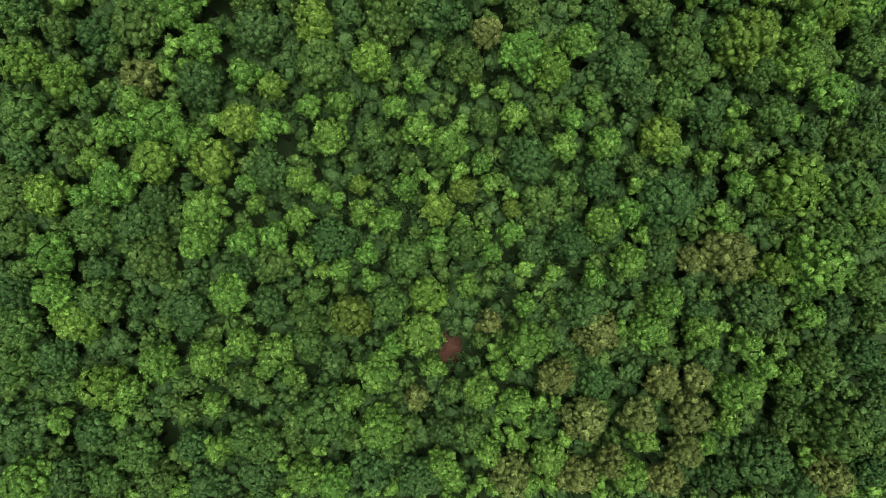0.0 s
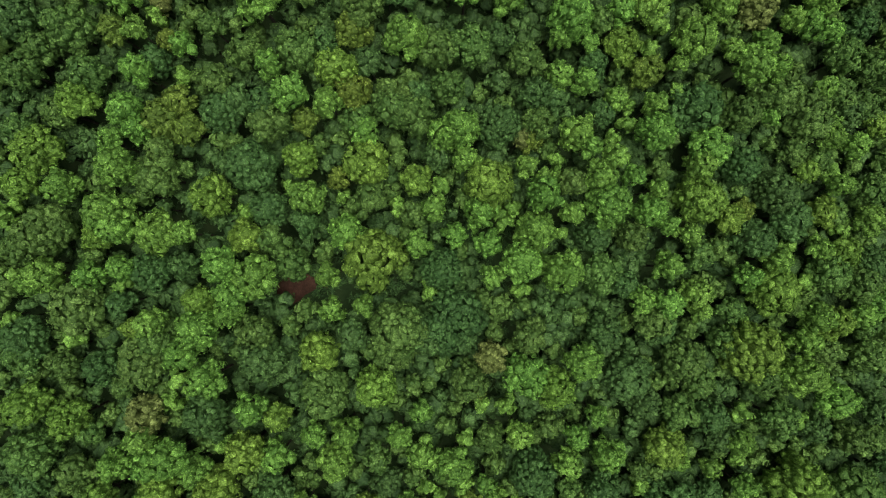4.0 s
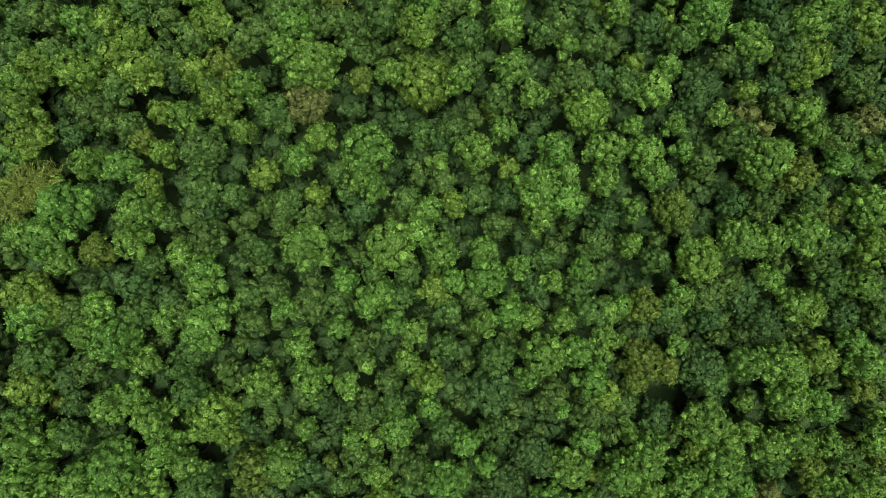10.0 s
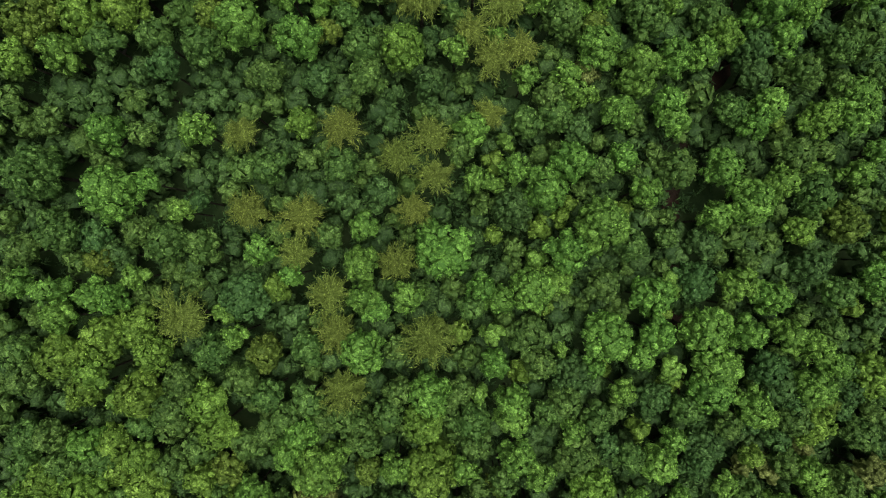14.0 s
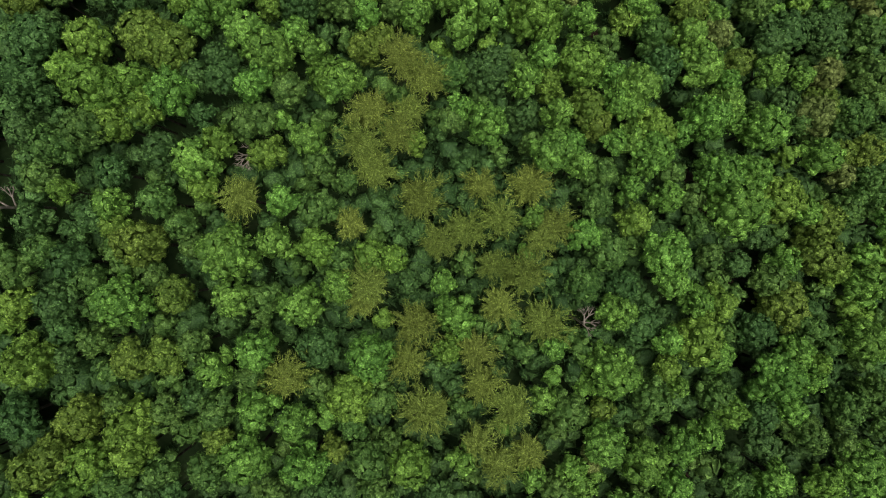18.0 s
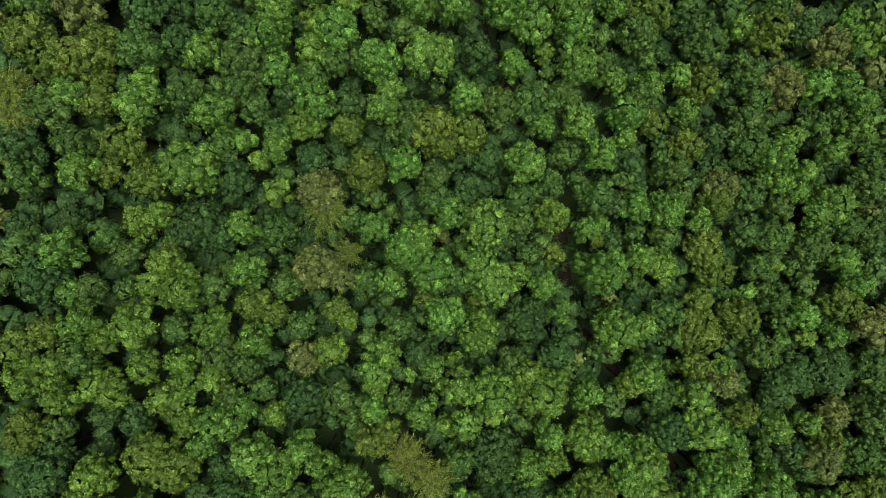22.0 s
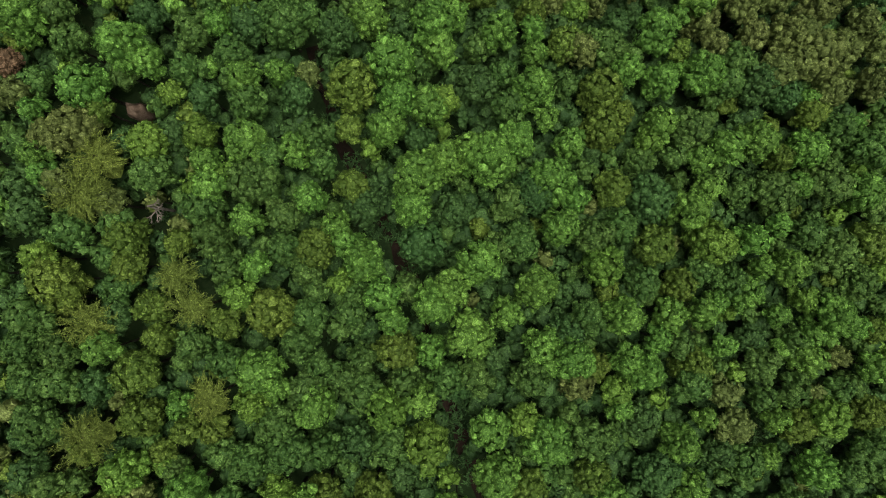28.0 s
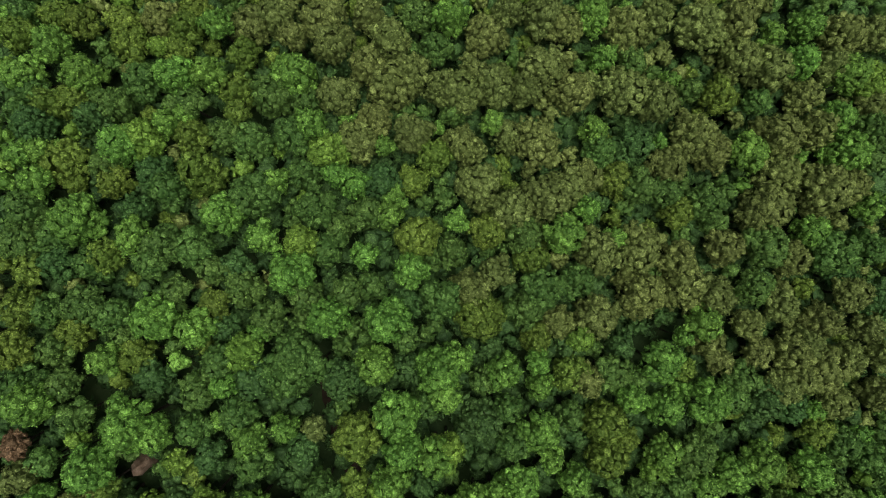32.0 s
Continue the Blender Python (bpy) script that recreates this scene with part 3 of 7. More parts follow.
plant("dark", -39.0, 25.8, 2.4)
plant("green", 58.7, 25.8, 2.6)
plant("green", 32.6, 25.9, 2.9)
plant("bright", 19.5, 26.2, 2.5)
plant("green", 52.2, 26.4, 2.1)
plant("green", -43.3, 26.5, 2.1)
plant("dark", -19.9, 26.7, 3.3)
plant("olive", 7.9, 26.9, 2.2)
plant("lime", 41.5, 26.9, 4.2)
plant("green", -33.4, 27.0, 3.1)
plant("green", -3.8, 27.5, 2.6)
plant("green", -47.0, 27.6, 2.4)
plant("lime", -13.1, 27.7, 2.7)
plant("bright", -28.9, 27.9, 2.3)
plant("green", 38.9, 28.0, 2.6)
plant("bright", 48.9, 28.3, 2.3)
plant("dark", 2.1, 28.6, 2.4)
plant("dark", 4.7, 28.8, 1.8)
plant("green", 12.8, 29.4, 2.4)
plant("dark", -9.2, 29.5, 2.3)
plant("green", -32.1, 29.6, 2.9)
plant("dark", -46.9, 29.6, 3.2)
plant("dark", 22.3, 29.6, 2.7)
plant("dark", 29.7, 29.9, 2.6)
plant("green", -20.5, 30.2, 2.4)
plant("green", -3.7, 30.2, 3.8)
plant("dark", -0.6, 30.2, 3.2)
plant("green", 57.8, 30.2, 2.2)
plant("lime", 53.0, 30.4, 2.5)
plant("bright", -26.8, 30.5, 2.8)
plant("lime", -34.6, 30.9, 1.2)
plant("green", 28.2, 30.9, 2.4)
plant("bright", 49.8, 31.3, 2.3)
plant("bright", 56.6, 31.5, 2.2)
plant("bright", -32.3, 31.5, 2.2)
plant("dark", 3.2, 31.6, 3.9)
plant("bright", 34.6, 32.4, 1.7)
plant("green", 38.8, 32.4, 1.9)
plant("bright", -23.3, 32.9, 2.0)
plant("bright", -11.6, 32.9, 1.9)
plant("green", -40.6, 33.2, 3.4)
plant("bright", 58.2, 33.2, 2.6)
plant("bright", -7.6, 33.3, 1.5)
plant("bright", 30.0, 33.4, 2.3)
plant("green", 47.2, 33.5, 2.1)
plant("bright", 26.4, 33.7, 2.0)
plant("lime", -27.0, 33.9, 2.1)
plant("dark", -35.9, 33.9, 1.9)
plant("bright", 33.6, 34.5, 2.4)
plant("bright", -22.9, 34.8, 2.2)
plant("lime", 44.0, 34.9, 3.7)
plant("green", 56.4, 35.4, 2.7)
plant("dark", 24.6, 35.9, 2.1)
plant("bright", -45.4, 36.0, 1.4)
plant("bright", 40.3, 36.6, 1.9)
plant("bright", 8.0, 36.7, 1.8)
plant("bright", -38.8, 37.0, 1.9)
plant("bright", -19.8, 37.1, 2.9)
plant("green", 52.2, 37.2, 2.8)
plant("green", 21.4, 37.2, 2.8)
plant("bright", -11.5, 37.2, 1.6)
plant("bright", -43.3, 37.3, 2.3)
plant("dark", -32.3, 37.5, 2.5)
plant("bright", 16.2, 37.7, 3.1)
plant("dark", 1.8, 37.8, 2.6)
plant("bright", 29.8, 37.9, 2.1)
plant("bright", -35.4, 38.0, 1.9)
plant("bright", -24.0, 38.1, 2.4)
plant("dark", -28.9, 38.2, 2.0)
plant("green", -16.0, 38.3, 2.3)
plant("bright", 11.3, 38.4, 2.7)
plant("dark", 58.2, 38.4, 2.5)
plant("bright", 44.5, 38.8, 2.4)
plant("lime", -6.2, 38.9, 3.9)
plant("green", 33.8, 39.5, 2.0)
plant("lime", 54.1, 39.7, 2.2)
plant("green", -46.5, 40.2, 2.2)
plant("bright", 49.2, 40.3, 1.6)
plant("bright", -0.9, 40.9, 1.9)
plant("bright", 7.2, 41.0, 2.0)
plant("green", -18.1, 41.2, 2.3)
plant("dark", 41.4, 41.4, 2.9)
plant("lime", -37.9, 41.5, 1.9)
plant("bright", 3.2, 41.7, 1.8)
plant("lime", -21.2, 41.7, 2.1)
plant("bright", 32.2, 41.8, 1.8)
plant("dark", 20.7, 41.8, 2.5)
plant("green", 25.6, 41.8, 2.1)
plant("bright", -27.7, 41.9, 1.7)
plant("bright", 13.0, 42.1, 2.8)
plant("bright", -9.7, 42.1, 2.5)
plant("bright", -31.2, 42.1, 2.7)
plant("green", -42.7, 42.4, 3.2)
plant("bright", -35.0, 42.7, 2.4)
plant("dark", -14.3, 43.0, 1.9)
plant("bright", 29.6, 43.1, 1.5)
plant("bright", 56.9, 43.9, 2.2)
plant("lime", 37.8, 44.0, 2.1)
plant("green", -1.6, 44.1, 1.8)
plant("dark", 46.1, 44.3, 3.2)
plant("bright", 6.5, 44.3, 2.4)
plant("bright", -35.7, 44.5, 2.8)
plant("bright", 17.5, 44.6, 1.6)
plant("green", 51.8, 44.7, 1.9)
plant("dark", -18.8, 44.8, 2.5)
plant("lime", 50.5, 44.9, 2.3)
plant("bright", 27.3, 45.0, 2.2)
plant("mustard", 40.0, 45.2, 1.7)
plant("bright", 0.8, 45.2, 1.9)
plant("bright", 21.9, 45.5, 3.1)
plant("green", -6.9, 45.9, 2.4)
plant("lime", 33.7, 46.2, 3.2)
plant("bright", -13.5, 46.2, 2.2)
plant("lime", -24.7, 46.4, 2.6)
plant("bright", 14.0, 46.7, 2.3)
plant("bright", -41.0, 47.2, 2.1)
plant("dark", 44.0, 47.4, 2.9)
plant("bright", 28.0, 47.5, 1.4)
plant("lime", -45.2, 47.6, 2.1)
plant("green", 56.9, 47.6, 2.5)
plant("lime", 7.5, 47.9, 3.3)
plant("bright", 51.6, 48.0, 1.7)
plant("green", 17.6, 48.1, 1.9)
plant("lime", -1.2, 48.5, 2.1)
plant("mustard", -10.4, 48.5, 1.5)
plant("green", -31.0, 48.6, 2.8)
plant("bright", 20.8, 48.9, 2.2)
plant("bright", 25.1, 49.0, 1.6)
plant("bright", -34.8, 49.2, 2.5)
plant("dark", -20.1, 49.5, 3.4)
plant("lime", 47.6, 49.7, 1.7)
plant("bright", 11.9, 49.9, 1.5)
plant("bright", 33.5, 50.2, 2.3)
plant("lime", -7.0, 50.5, 3.0)
plant("dark", 39.3, 50.7, 2.7)
plant("lime", -14.8, 50.7, 2.2)
plant("bright", 4.8, 50.8, 1.9)
plant("dark", 1.1, 51.1, 2.0)
plant("lime", -43.2, 51.2, 2.8)
plant("bright", 22.5, 51.2, 2.0)
plant("green", -30.4, 51.5, 1.7)
plant("green", 49.6, 51.6, 1.9)
plant("bright", -35.1, 52.0, 1.6)
plant("bright", 19.4, 52.2, 1.6)
plant("green", 45.8, 52.2, 1.8)
plant("bright", 34.6, 52.5, 2.9)
plant("mustard", 12.4, 53.3, 1.6)
plant("bright", 54.0, 53.5, 2.0)
plant("green", -44.8, 53.5, 1.9)
plant("bright", 2.1, 53.5, 2.2)
plant("olive", 11.3, 53.5, 1.4)
plant("bright", -32.6, 53.6, 1.8)
plant("mustard", -27.2, 53.8, 1.9)
plant("bright", 3.8, 53.8, 2.6)
plant("bright", -7.3, 53.9, 1.9)
plant("bright", 17.9, 54.0, 2.4)
plant("bright", 50.3, 54.1, 1.8)
plant("bright", 27.5, 54.2, 2.6)
plant("green", -18.3, 54.8, 2.6)
plant("dark", 8.5, 54.8, 2.7)
plant("mustard", -14.2, 55.1, 1.8)
plant("mustard", -29.4, 55.1, 2.9)
plant("green", 13.3, 55.2, 2.2)
plant("green", -8.0, 55.2, 2.2)
plant("bright", -33.5, 55.6, 2.1)
plant("green", -41.0, 55.7, 2.1)
plant("green", -1.5, 55.8, 2.6)
plant("dark", -23.7, 55.8, 2.6)
plant("bright", 50.6, 55.8, 1.4)
plant("lime", 56.6, 55.8, 1.7)
plant("bright", 42.0, 56.2, 1.2)
plant("green", 47.5, 56.2, 2.8)
plant("lime", -38.2, 56.5, 2.3)
plant("green", -4.1, 56.5, 2.4)
plant("bright", -11.0, 56.6, 1.9)
plant("green", 38.6, 56.6, 2.5)
plant("dark", 21.0, 56.6, 1.9)
plant("dark", -19.0, 56.6, 2.3)
plant("mustard", -28.2, 56.9, 2.0)
plant("dark", 32.8, 57.4, 3.6)
plant("dark", -21.5, 57.4, 2.2)
plant("bright", 27.2, 57.4, 1.6)
plant("dark", 53.2, 57.5, 2.6)
plant("bright", 22.6, 57.7, 1.9)
plant("bright", -15.4, 57.9, 2.3)
plant("green", 55.0, 57.9, 2.4)
plant("dark", 15.0, 58.0, 2.3)
plant("dark", -0.8, 58.2, 1.9)
plant("green", 46.6, 58.2, 2.7)
plant("green", -4.1, 58.5, 2.2)
plant("mustard", -8.3, 58.5, 2.3)
plant("dark", 13.3, 58.8, 2.4)
plant("green", 2.5, 59.1, 2.2)
plant("green", 41.4, 59.1, 2.1)
plant("green", 43.5, 59.2, 2.8)
plant("green", 51.0, 59.4, 2.4)
plant("green", -24.3, 59.4, 2.2)
plant("green", -37.1, 59.6, 2.3)
plant("bright", 18.4, 59.7, 1.9)
plant("bright", -31.8, 59.7, 1.9)
plant("green", -44.2, 59.7, 2.2)
plant("bright", 48.3, 59.9, 1.5)
plant("bright", 15.7, 60.4, 2.1)
plant("lime", -10.4, 60.7, 2.6)
plant("bright", -17.8, 60.8, 1.8)
plant("dark", -30.6, 61.4, 2.0)
plant("mustard", 26.3, 61.5, 2.2)
plant("dark", -6.7, 61.8, 2.0)
plant("bright", 42.2, 62.1, 1.8)
plant("bright", 39.1, 62.2, 2.6)
plant("dark", 20.1, 62.2, 2.2)
plant("bright", 30.1, 62.2, 1.3)
plant("green", -42.5, 62.2, 2.1)
plant("green", 11.8, 62.3, 2.3)
plant("green", 55.3, 62.6, 2.5)
plant("green", -14.8, 62.6, 2.6)
plant("green", -20.5, 62.6, 2.3)
plant("bright", -26.9, 62.8, 1.6)
plant("green", 1.2, 63.4, 2.5)
plant("mustard", -28.9, 63.6, 1.3)
plant("green", 5.1, 63.7, 2.7)
plant("dark", -11.5, 63.8, 1.7)
plant("bright", -2.6, 63.9, 2.7)
plant("lime", 23.1, 64.0, 2.3)
plant("green", 51.4, 64.0, 2.4)
plant("mustard", -34.2, 64.0, 1.9)
plant("bright", -31.6, 64.1, 1.4)
plant("green", -38.9, 64.1, 2.8)
plant("bright", 37.0, 64.2, 1.6)
plant("bright", 19.4, 64.3, 1.2)
plant("bright", 15.6, 64.7, 1.7)
plant("bright", 40.5, 64.9, 1.9)
plant("bright", 31.8, 65.0, 2.8)
plant("dark", 8.5, 65.0, 2.3)
plant("mustard", -8.2, 65.1, 2.3)
plant("green", -24.1, 65.2, 1.6)
plant("dark", -44.5, 65.3, 2.5)
plant("bright", 48.4, 66.2, 1.8)
plant("green", 20.5, 67.0, 1.7)
plant("bright", 16.7, 67.0, 3.2)
plant("bright", 46.0, 67.6, 2.0)
plant("bright", 43.9, 67.6, 1.6)
plant("green", 31.6, 67.6, 1.9)
plant("bright", 22.9, 67.7, 2.0)
plant("green", -7.1, 67.7, 2.6)
plant("bright", -18.6, 67.8, 2.8)
plant("bright", -33.3, 67.8, 2.0)
plant("dark", 53.7, 68.2, 2.4)
plant("bright", 35.1, 69.0, 2.3)
plant("bright", 26.1, 69.0, 2.4)
plant("bright", 8.9, 69.0, 2.4)
plant("green", -13.7, 69.3, 1.8)
plant("olive", 40.0, 69.6, 2.8)
plant("dark", -2.7, 69.6, 2.3)
plant("green", -4.6, 69.6, 1.3)
plant("bright", 4.4, 69.6, 2.2)
plant("bright", -34.9, 69.7, 3.2)
plant("bright", -41.8, 70.3, 2.6)
plant("green", -24.9, 70.3, 2.7)
plant("bright", -29.7, 70.9, 2.8)
plant("bright", -21.7, 70.9, 1.1)
plant("bright", 16.1, 70.9, 1.7)
plant("bright", 18.0, 70.9, 1.9)
plant("bright", 28.2, 70.9, 1.7)
plant("bright", 47.7, 71.0, 2.7)
plant("bright", -38.4, 71.5, 2.0)
plant("bright", -10.7, 71.5, 1.5)
plant("green", -15.2, 71.5, 1.4)
plant("bright", 12.7, 71.6, 2.2)
plant("mustard", 45.1, 71.7, 1.2)
plant("bright", 51.4, 72.0, 1.9)
plant("lime", -5.7, 72.2, 2.3)
plant("green", -13.7, 72.2, 1.4)
plant("bright", 32.1, 72.3, 2.2)
plant("bright", 36.4, 72.3, 1.9)
plant("bright", 24.6, 72.9, 2.3)
plant("bright", -34.6, 73.3, 3.2)
plant("green", -3.0, 73.5, 1.8)
plant("dark", 7.7, 73.5, 2.6)
plant("green", -10.2, 73.8, 1.8)
plant("bright", 28.6, 74.2, 2.2)
plant("bright", -30.6, 74.5, 2.9)
plant("bright", 1.2, 74.7, 2.6)
plant("mustard", 44.6, 74.7, 2.0)
plant("mustard", 54.4, 74.8, 1.7)
plant("bright", 21.1, 74.8, 2.6)
plant("green", -25.5, 74.9, 2.7)
plant("green", 36.0, 75.0, 1.7)
plant("green", 40.2, 75.0, 2.3)
plant("green", 48.9, 75.1, 2.2)
plant("bright", 2.4, 75.3, 1.8)
plant("bright", 15.2, 75.4, 2.6)
plant("dark", 12.9, 75.5, 2.3)
plant("bright", 32.5, 75.5, 2.9)
plant("bright", -6.3, 75.6, 1.9)
plant("bright", -37.1, 75.6, 2.4)
plant("mustard", 50.6, 75.8, 1.5)
plant("mustard", -19.8, 75.8, 2.8)
plant("dark", -13.9, 75.9, 2.0)
plant("bright", 5.6, 76.0, 1.6)
plant("bright", -42.0, 76.2, 3.1)
plant("lime", 30.2, 76.5, 1.4)
plant("mustard", -11.6, 76.6, 0.9)
plant("green", -2.6, 76.6, 2.3)
plant("bright", 23.7, 76.7, 2.8)
plant("dark", 10.9, 76.8, 2.6)
plant("bright", 47.0, 77.0, 2.0)
plant("bright", -16.5, 77.0, 2.6)
plant("bright", 52.4, 77.0, 2.0)
plant("green", -8.2, 77.2, 2.4)
plant("bright", -25.9, 77.5, 2.0)
plant("bright", 38.7, 77.5, 2.2)
plant("bright", 42.2, 77.6, 2.3)
plant("bright", 25.8, 77.7, 1.4)
plant("bright", -32.8, 78.0, 3.2)
plant("bright", 33.8, 78.1, 2.3)
plant("bright", 17.1, 78.6, 1.9)
plant("bright", 36.0, 78.8, 1.4)
plant("bright", -28.4, 78.9, 2.3)
plant("bright", 3.4, 79.0, 2.1)
plant("green", -4.5, 79.1, 1.5)
plant("bright", -8.7, 79.5, 1.6)
plant("bright", 52.3, 79.7, 1.6)
plant("green", 6.9, 79.8, 2.2)
plant("bright", 30.8, 80.3, 3.0)
plant("green", 1.2, 80.4, 2.1)
plant("green", -38.3, 80.4, 2.0)
plant("lime", -21.9, 80.6, 1.8)
plant("bright", -13.8, 80.7, 1.3)
plant("bright", -41.5, 80.7, 3.0)
plant("bright", -3.7, 80.8, 2.1)
plant("dark", 25.5, 80.8, 2.2)
plant("dark", -20.5, 81.1, 1.6)
plant("green", 17.2, 81.8, 2.6)
plant("bright", 44.7, 82.2, 2.2)
plant("dark", -10.1, 82.2, 1.5)
plant("lime", -23.6, 82.2, 3.1)
plant("bright", 14.2, 82.3, 1.1)
plant("bright", 35.8, 82.4, 1.3)
plant("bright", -29.3, 82.4, 2.4)
plant("green", 21.2, 82.6, 1.9)
plant("green", -43.1, 82.7, 2.1)
plant("green", -7.5, 83.0, 2.4)
plant("green", -4.4, 83.1, 1.5)
plant("bright", -0.7, 83.2, 1.7)
plant("bright", 40.6, 83.3, 2.6)
plant("mustard", 50.9, 83.5, 2.0)
plant("lime", 18.7, 83.6, 2.5)
plant("dark", -12.5, 83.6, 1.7)
plant("dark", -37.9, 83.8, 1.6)
plant("green", 13.0, 84.0, 2.2)
plant("green", -17.7, 84.0, 1.8)
plant("bright", -33.4, 84.1, 2.1)
plant("dark", 6.2, 84.5, 3.2)
plant("green", 32.6, 84.7, 2.0)
plant("mustard", 22.9, 84.9, 1.6)
plant("bright", -31.2, 85.0, 1.5)
plant("green", 53.3, 85.2, 1.9)
plant("green", -25.6, 85.3, 2.2)
plant("bright", -9.1, 85.8, 1.6)
plant("green", -5.0, 85.8, 1.7)
plant("bright", 17.5, 86.0, 2.4)
plant("lime", -41.2, 86.0, 2.3)
plant("bright", 41.8, 86.0, 1.6)
plant("bright", -13.2, 86.2, 2.4)
plant("bright", 10.2, 86.2, 1.5)
plant("lime", -0.7, 86.3, 2.1)
plant("bright", -18.1, 86.3, 2.4)
plant("mustard", 26.5, 86.5, 1.8)
plant("dark", 30.6, 86.6, 2.9)
plant("dark", -38.3, 86.6, 2.1)
plant("bright", 49.6, 87.1, 2.4)
plant("bright", 39.7, 87.1, 2.6)
plant("bright", 35.3, 87.3, 2.3)
plant("green", -26.9, 87.6, 2.1)
plant("mustard", 23.6, 87.6, 2.6)
plant("lime", 44.9, 87.7, 2.4)
plant("green", 6.8, 88.4, 2.2)
plant("bright", -3.1, 88.5, 1.8)
plant("green", -35.3, 88.5, 2.1)
plant("bright", -29.2, 88.7, 1.6)
plant("bright", 11.7, 88.8, 2.7)
plant("bright", -32.0, 88.9, 1.6)
plant("bright", 15.8, 89.0, 2.1)
plant("green", -40.7, 89.2, 2.4)
plant("bright", 27.3, 89.4, 1.3)
plant("green", 1.2, 89.5, 1.9)
plant("green", -8.0, 89.8, 2.1)
plant("green", -24.7, 89.9, 2.0)
plant("bright", 48.5, 90.0, 1.8)
plant("bright", -14.0, 90.2, 2.0)
plant("bright", 19.0, 90.9, 1.5)
plant("bright", -2.1, 91.5, 1.6)
plant("bright", -32.4, 91.5, 2.9)
plant("green", 52.2, 91.6, 2.0)
plant("bright", -34.9, 91.6, 2.0)
plant("bright", -23.2, 91.8, 2.6)
plant("bright", -10.1, 92.1, 1.6)
plant("bright", 5.5, 92.3, 1.6)
plant("green", -19.1, 92.4, 2.0)
plant("bright", 10.4, 92.4, 1.8)
plant("dark", 31.2, 92.5, 2.2)
plant("dark", 37.8, 92.5, 2.7)
plant("bright", -4.2, 92.5, 1.6)
plant("bright", 13.9, 92.6, 1.6)
plant("bright", -27.5, 92.9, 1.9)
plant("dark", 47.1, 92.9, 2.4)
plant("green", -25.9, 93.2, 1.7)
plant("green", 26.1, 93.3, 2.0)
plant("bright", 18.9, 93.3, 2.0)
plant("green", 17.1, 93.3, 2.0)
plant("lime", 42.5, 93.4, 2.2)
plant("bright", -40.4, 93.5, 2.4)
plant("green", -36.2, 93.5, 2.1)
plant("green", 1.5, 93.6, 1.8)
plant("green", -30.4, 93.7, 2.1)
plant("bright", 7.9, 93.7, 2.2)
plant("mustard", 23.1, 93.8, 2.2)
plant("lime", -38.8, 94.0, 1.9)
plant("bright", 20.0, 94.0, 1.7)
plant("bright", 40.4, 94.1, 2.2)
plant("bright", -15.9, 94.1, 1.5)
plant("bright", -22.1, 94.1, 2.0)
plant("green", -13.2, 94.2, 2.2)
plant("bright", -33.7, 94.3, 1.9)
plant("green", 52.6, 94.3, 1.9)
plant("bright", 27.8, 94.6, 1.6)
plant("bright", -6.5, 94.7, 2.1)
plant("green", 4.3, 94.9, 1.8)
plant("green", -10.2, 94.9, 2.0)
plant("dark", -27.7, 94.9, 2.0)
plant("dark", 35.0, 95.0, 2.6)
plant("green", -3.7, 95.2, 1.7)
plant("green", 30.6, 95.2, 2.4)
plant("lime", -41.2, 95.4, 2.6)
plant("bright", 27.0, 95.5, 1.4)
plant("bright", -5.2, 95.5, 2.0)
plant("green", -19.4, 95.5, 1.8)
plant("lime", -0.0, 95.7, 1.9)
plant("bright", 49.5, 95.7, 2.0)
plant("green", 15.5, 95.9, 2.2)
plant("green", -16.7, 95.9, 1.7)
plant("dark", -31.0, 96.2, 2.0)
plant("bright", -23.5, 96.2, 2.3)
plant("dark", 11.2, 96.2, 2.0)
plant("green", 33.6, 96.4, 1.7)
plant("green", 45.1, 96.5, 2.2)
plant("bright", 12.7, 96.6, 1.4)
plant("bright", 1.9, 96.7, 1.7)
plant("bright", -9.3, 96.7, 1.8)
plant("bright", 5.5, 97.0, 2.5)
plant("bright", 37.6, 97.1, 1.7)
plant("green", -2.9, 97.8, 1.8)
plant("green", -6.5, 97.9, 1.7)
plant("bright", -23.4, 98.0, 2.0)
plant("bright", 16.1, 98.1, 1.6)
plant("bright", 9.2, 98.4, 1.5)
plant("green", -29.1, 98.8, 1.7)
plant("bright", -36.8, 98.8, 1.5)
plant("green", 24.7, 99.0, 1.9)
plant("lime", 29.6, 99.0, 2.8)
plant("green", 12.2, 99.0, 1.7)
plant("green", 43.7, 99.6, 2.2)
plant("bright", 0.7, 99.7, 2.1)
plant("bright", -25.5, 99.7, 1.9)
plant("bright", 5.2, 100.0, 1.8)
plant("green", -17.6, 100.0, 1.5)
plant("mustard", -34.0, 100.0, 2.1)
plant("bright", -12.9, 100.3, 2.8)
plant("lime", 50.2, 100.3, 2.7)
plant("bright", 27.9, 100.6, 1.3)
plant("bright", -37.7, 100.8, 2.7)
plant("bright", -30.1, 100.8, 2.0)
plant("bright", -4.5, 100.8, 3.0)
plant("green", -19.2, 100.8, 1.6)
plant("bright", 21.7, 100.9, 1.7)
plant("green", 17.5, 100.9, 2.2)
plant("bright", 37.7, 100.9, 2.3)
plant("green", 46.5, 100.9, 2.0)
plant("green", -23.1, 101.4, 2.1)
plant("bright", 33.9, 101.5, 2.5)
plant("bright", 32.8, 101.5, 1.6)
plant("bright", 42.0, 101.9, 2.7)
plant("bright", -40.4, 101.9, 1.7)
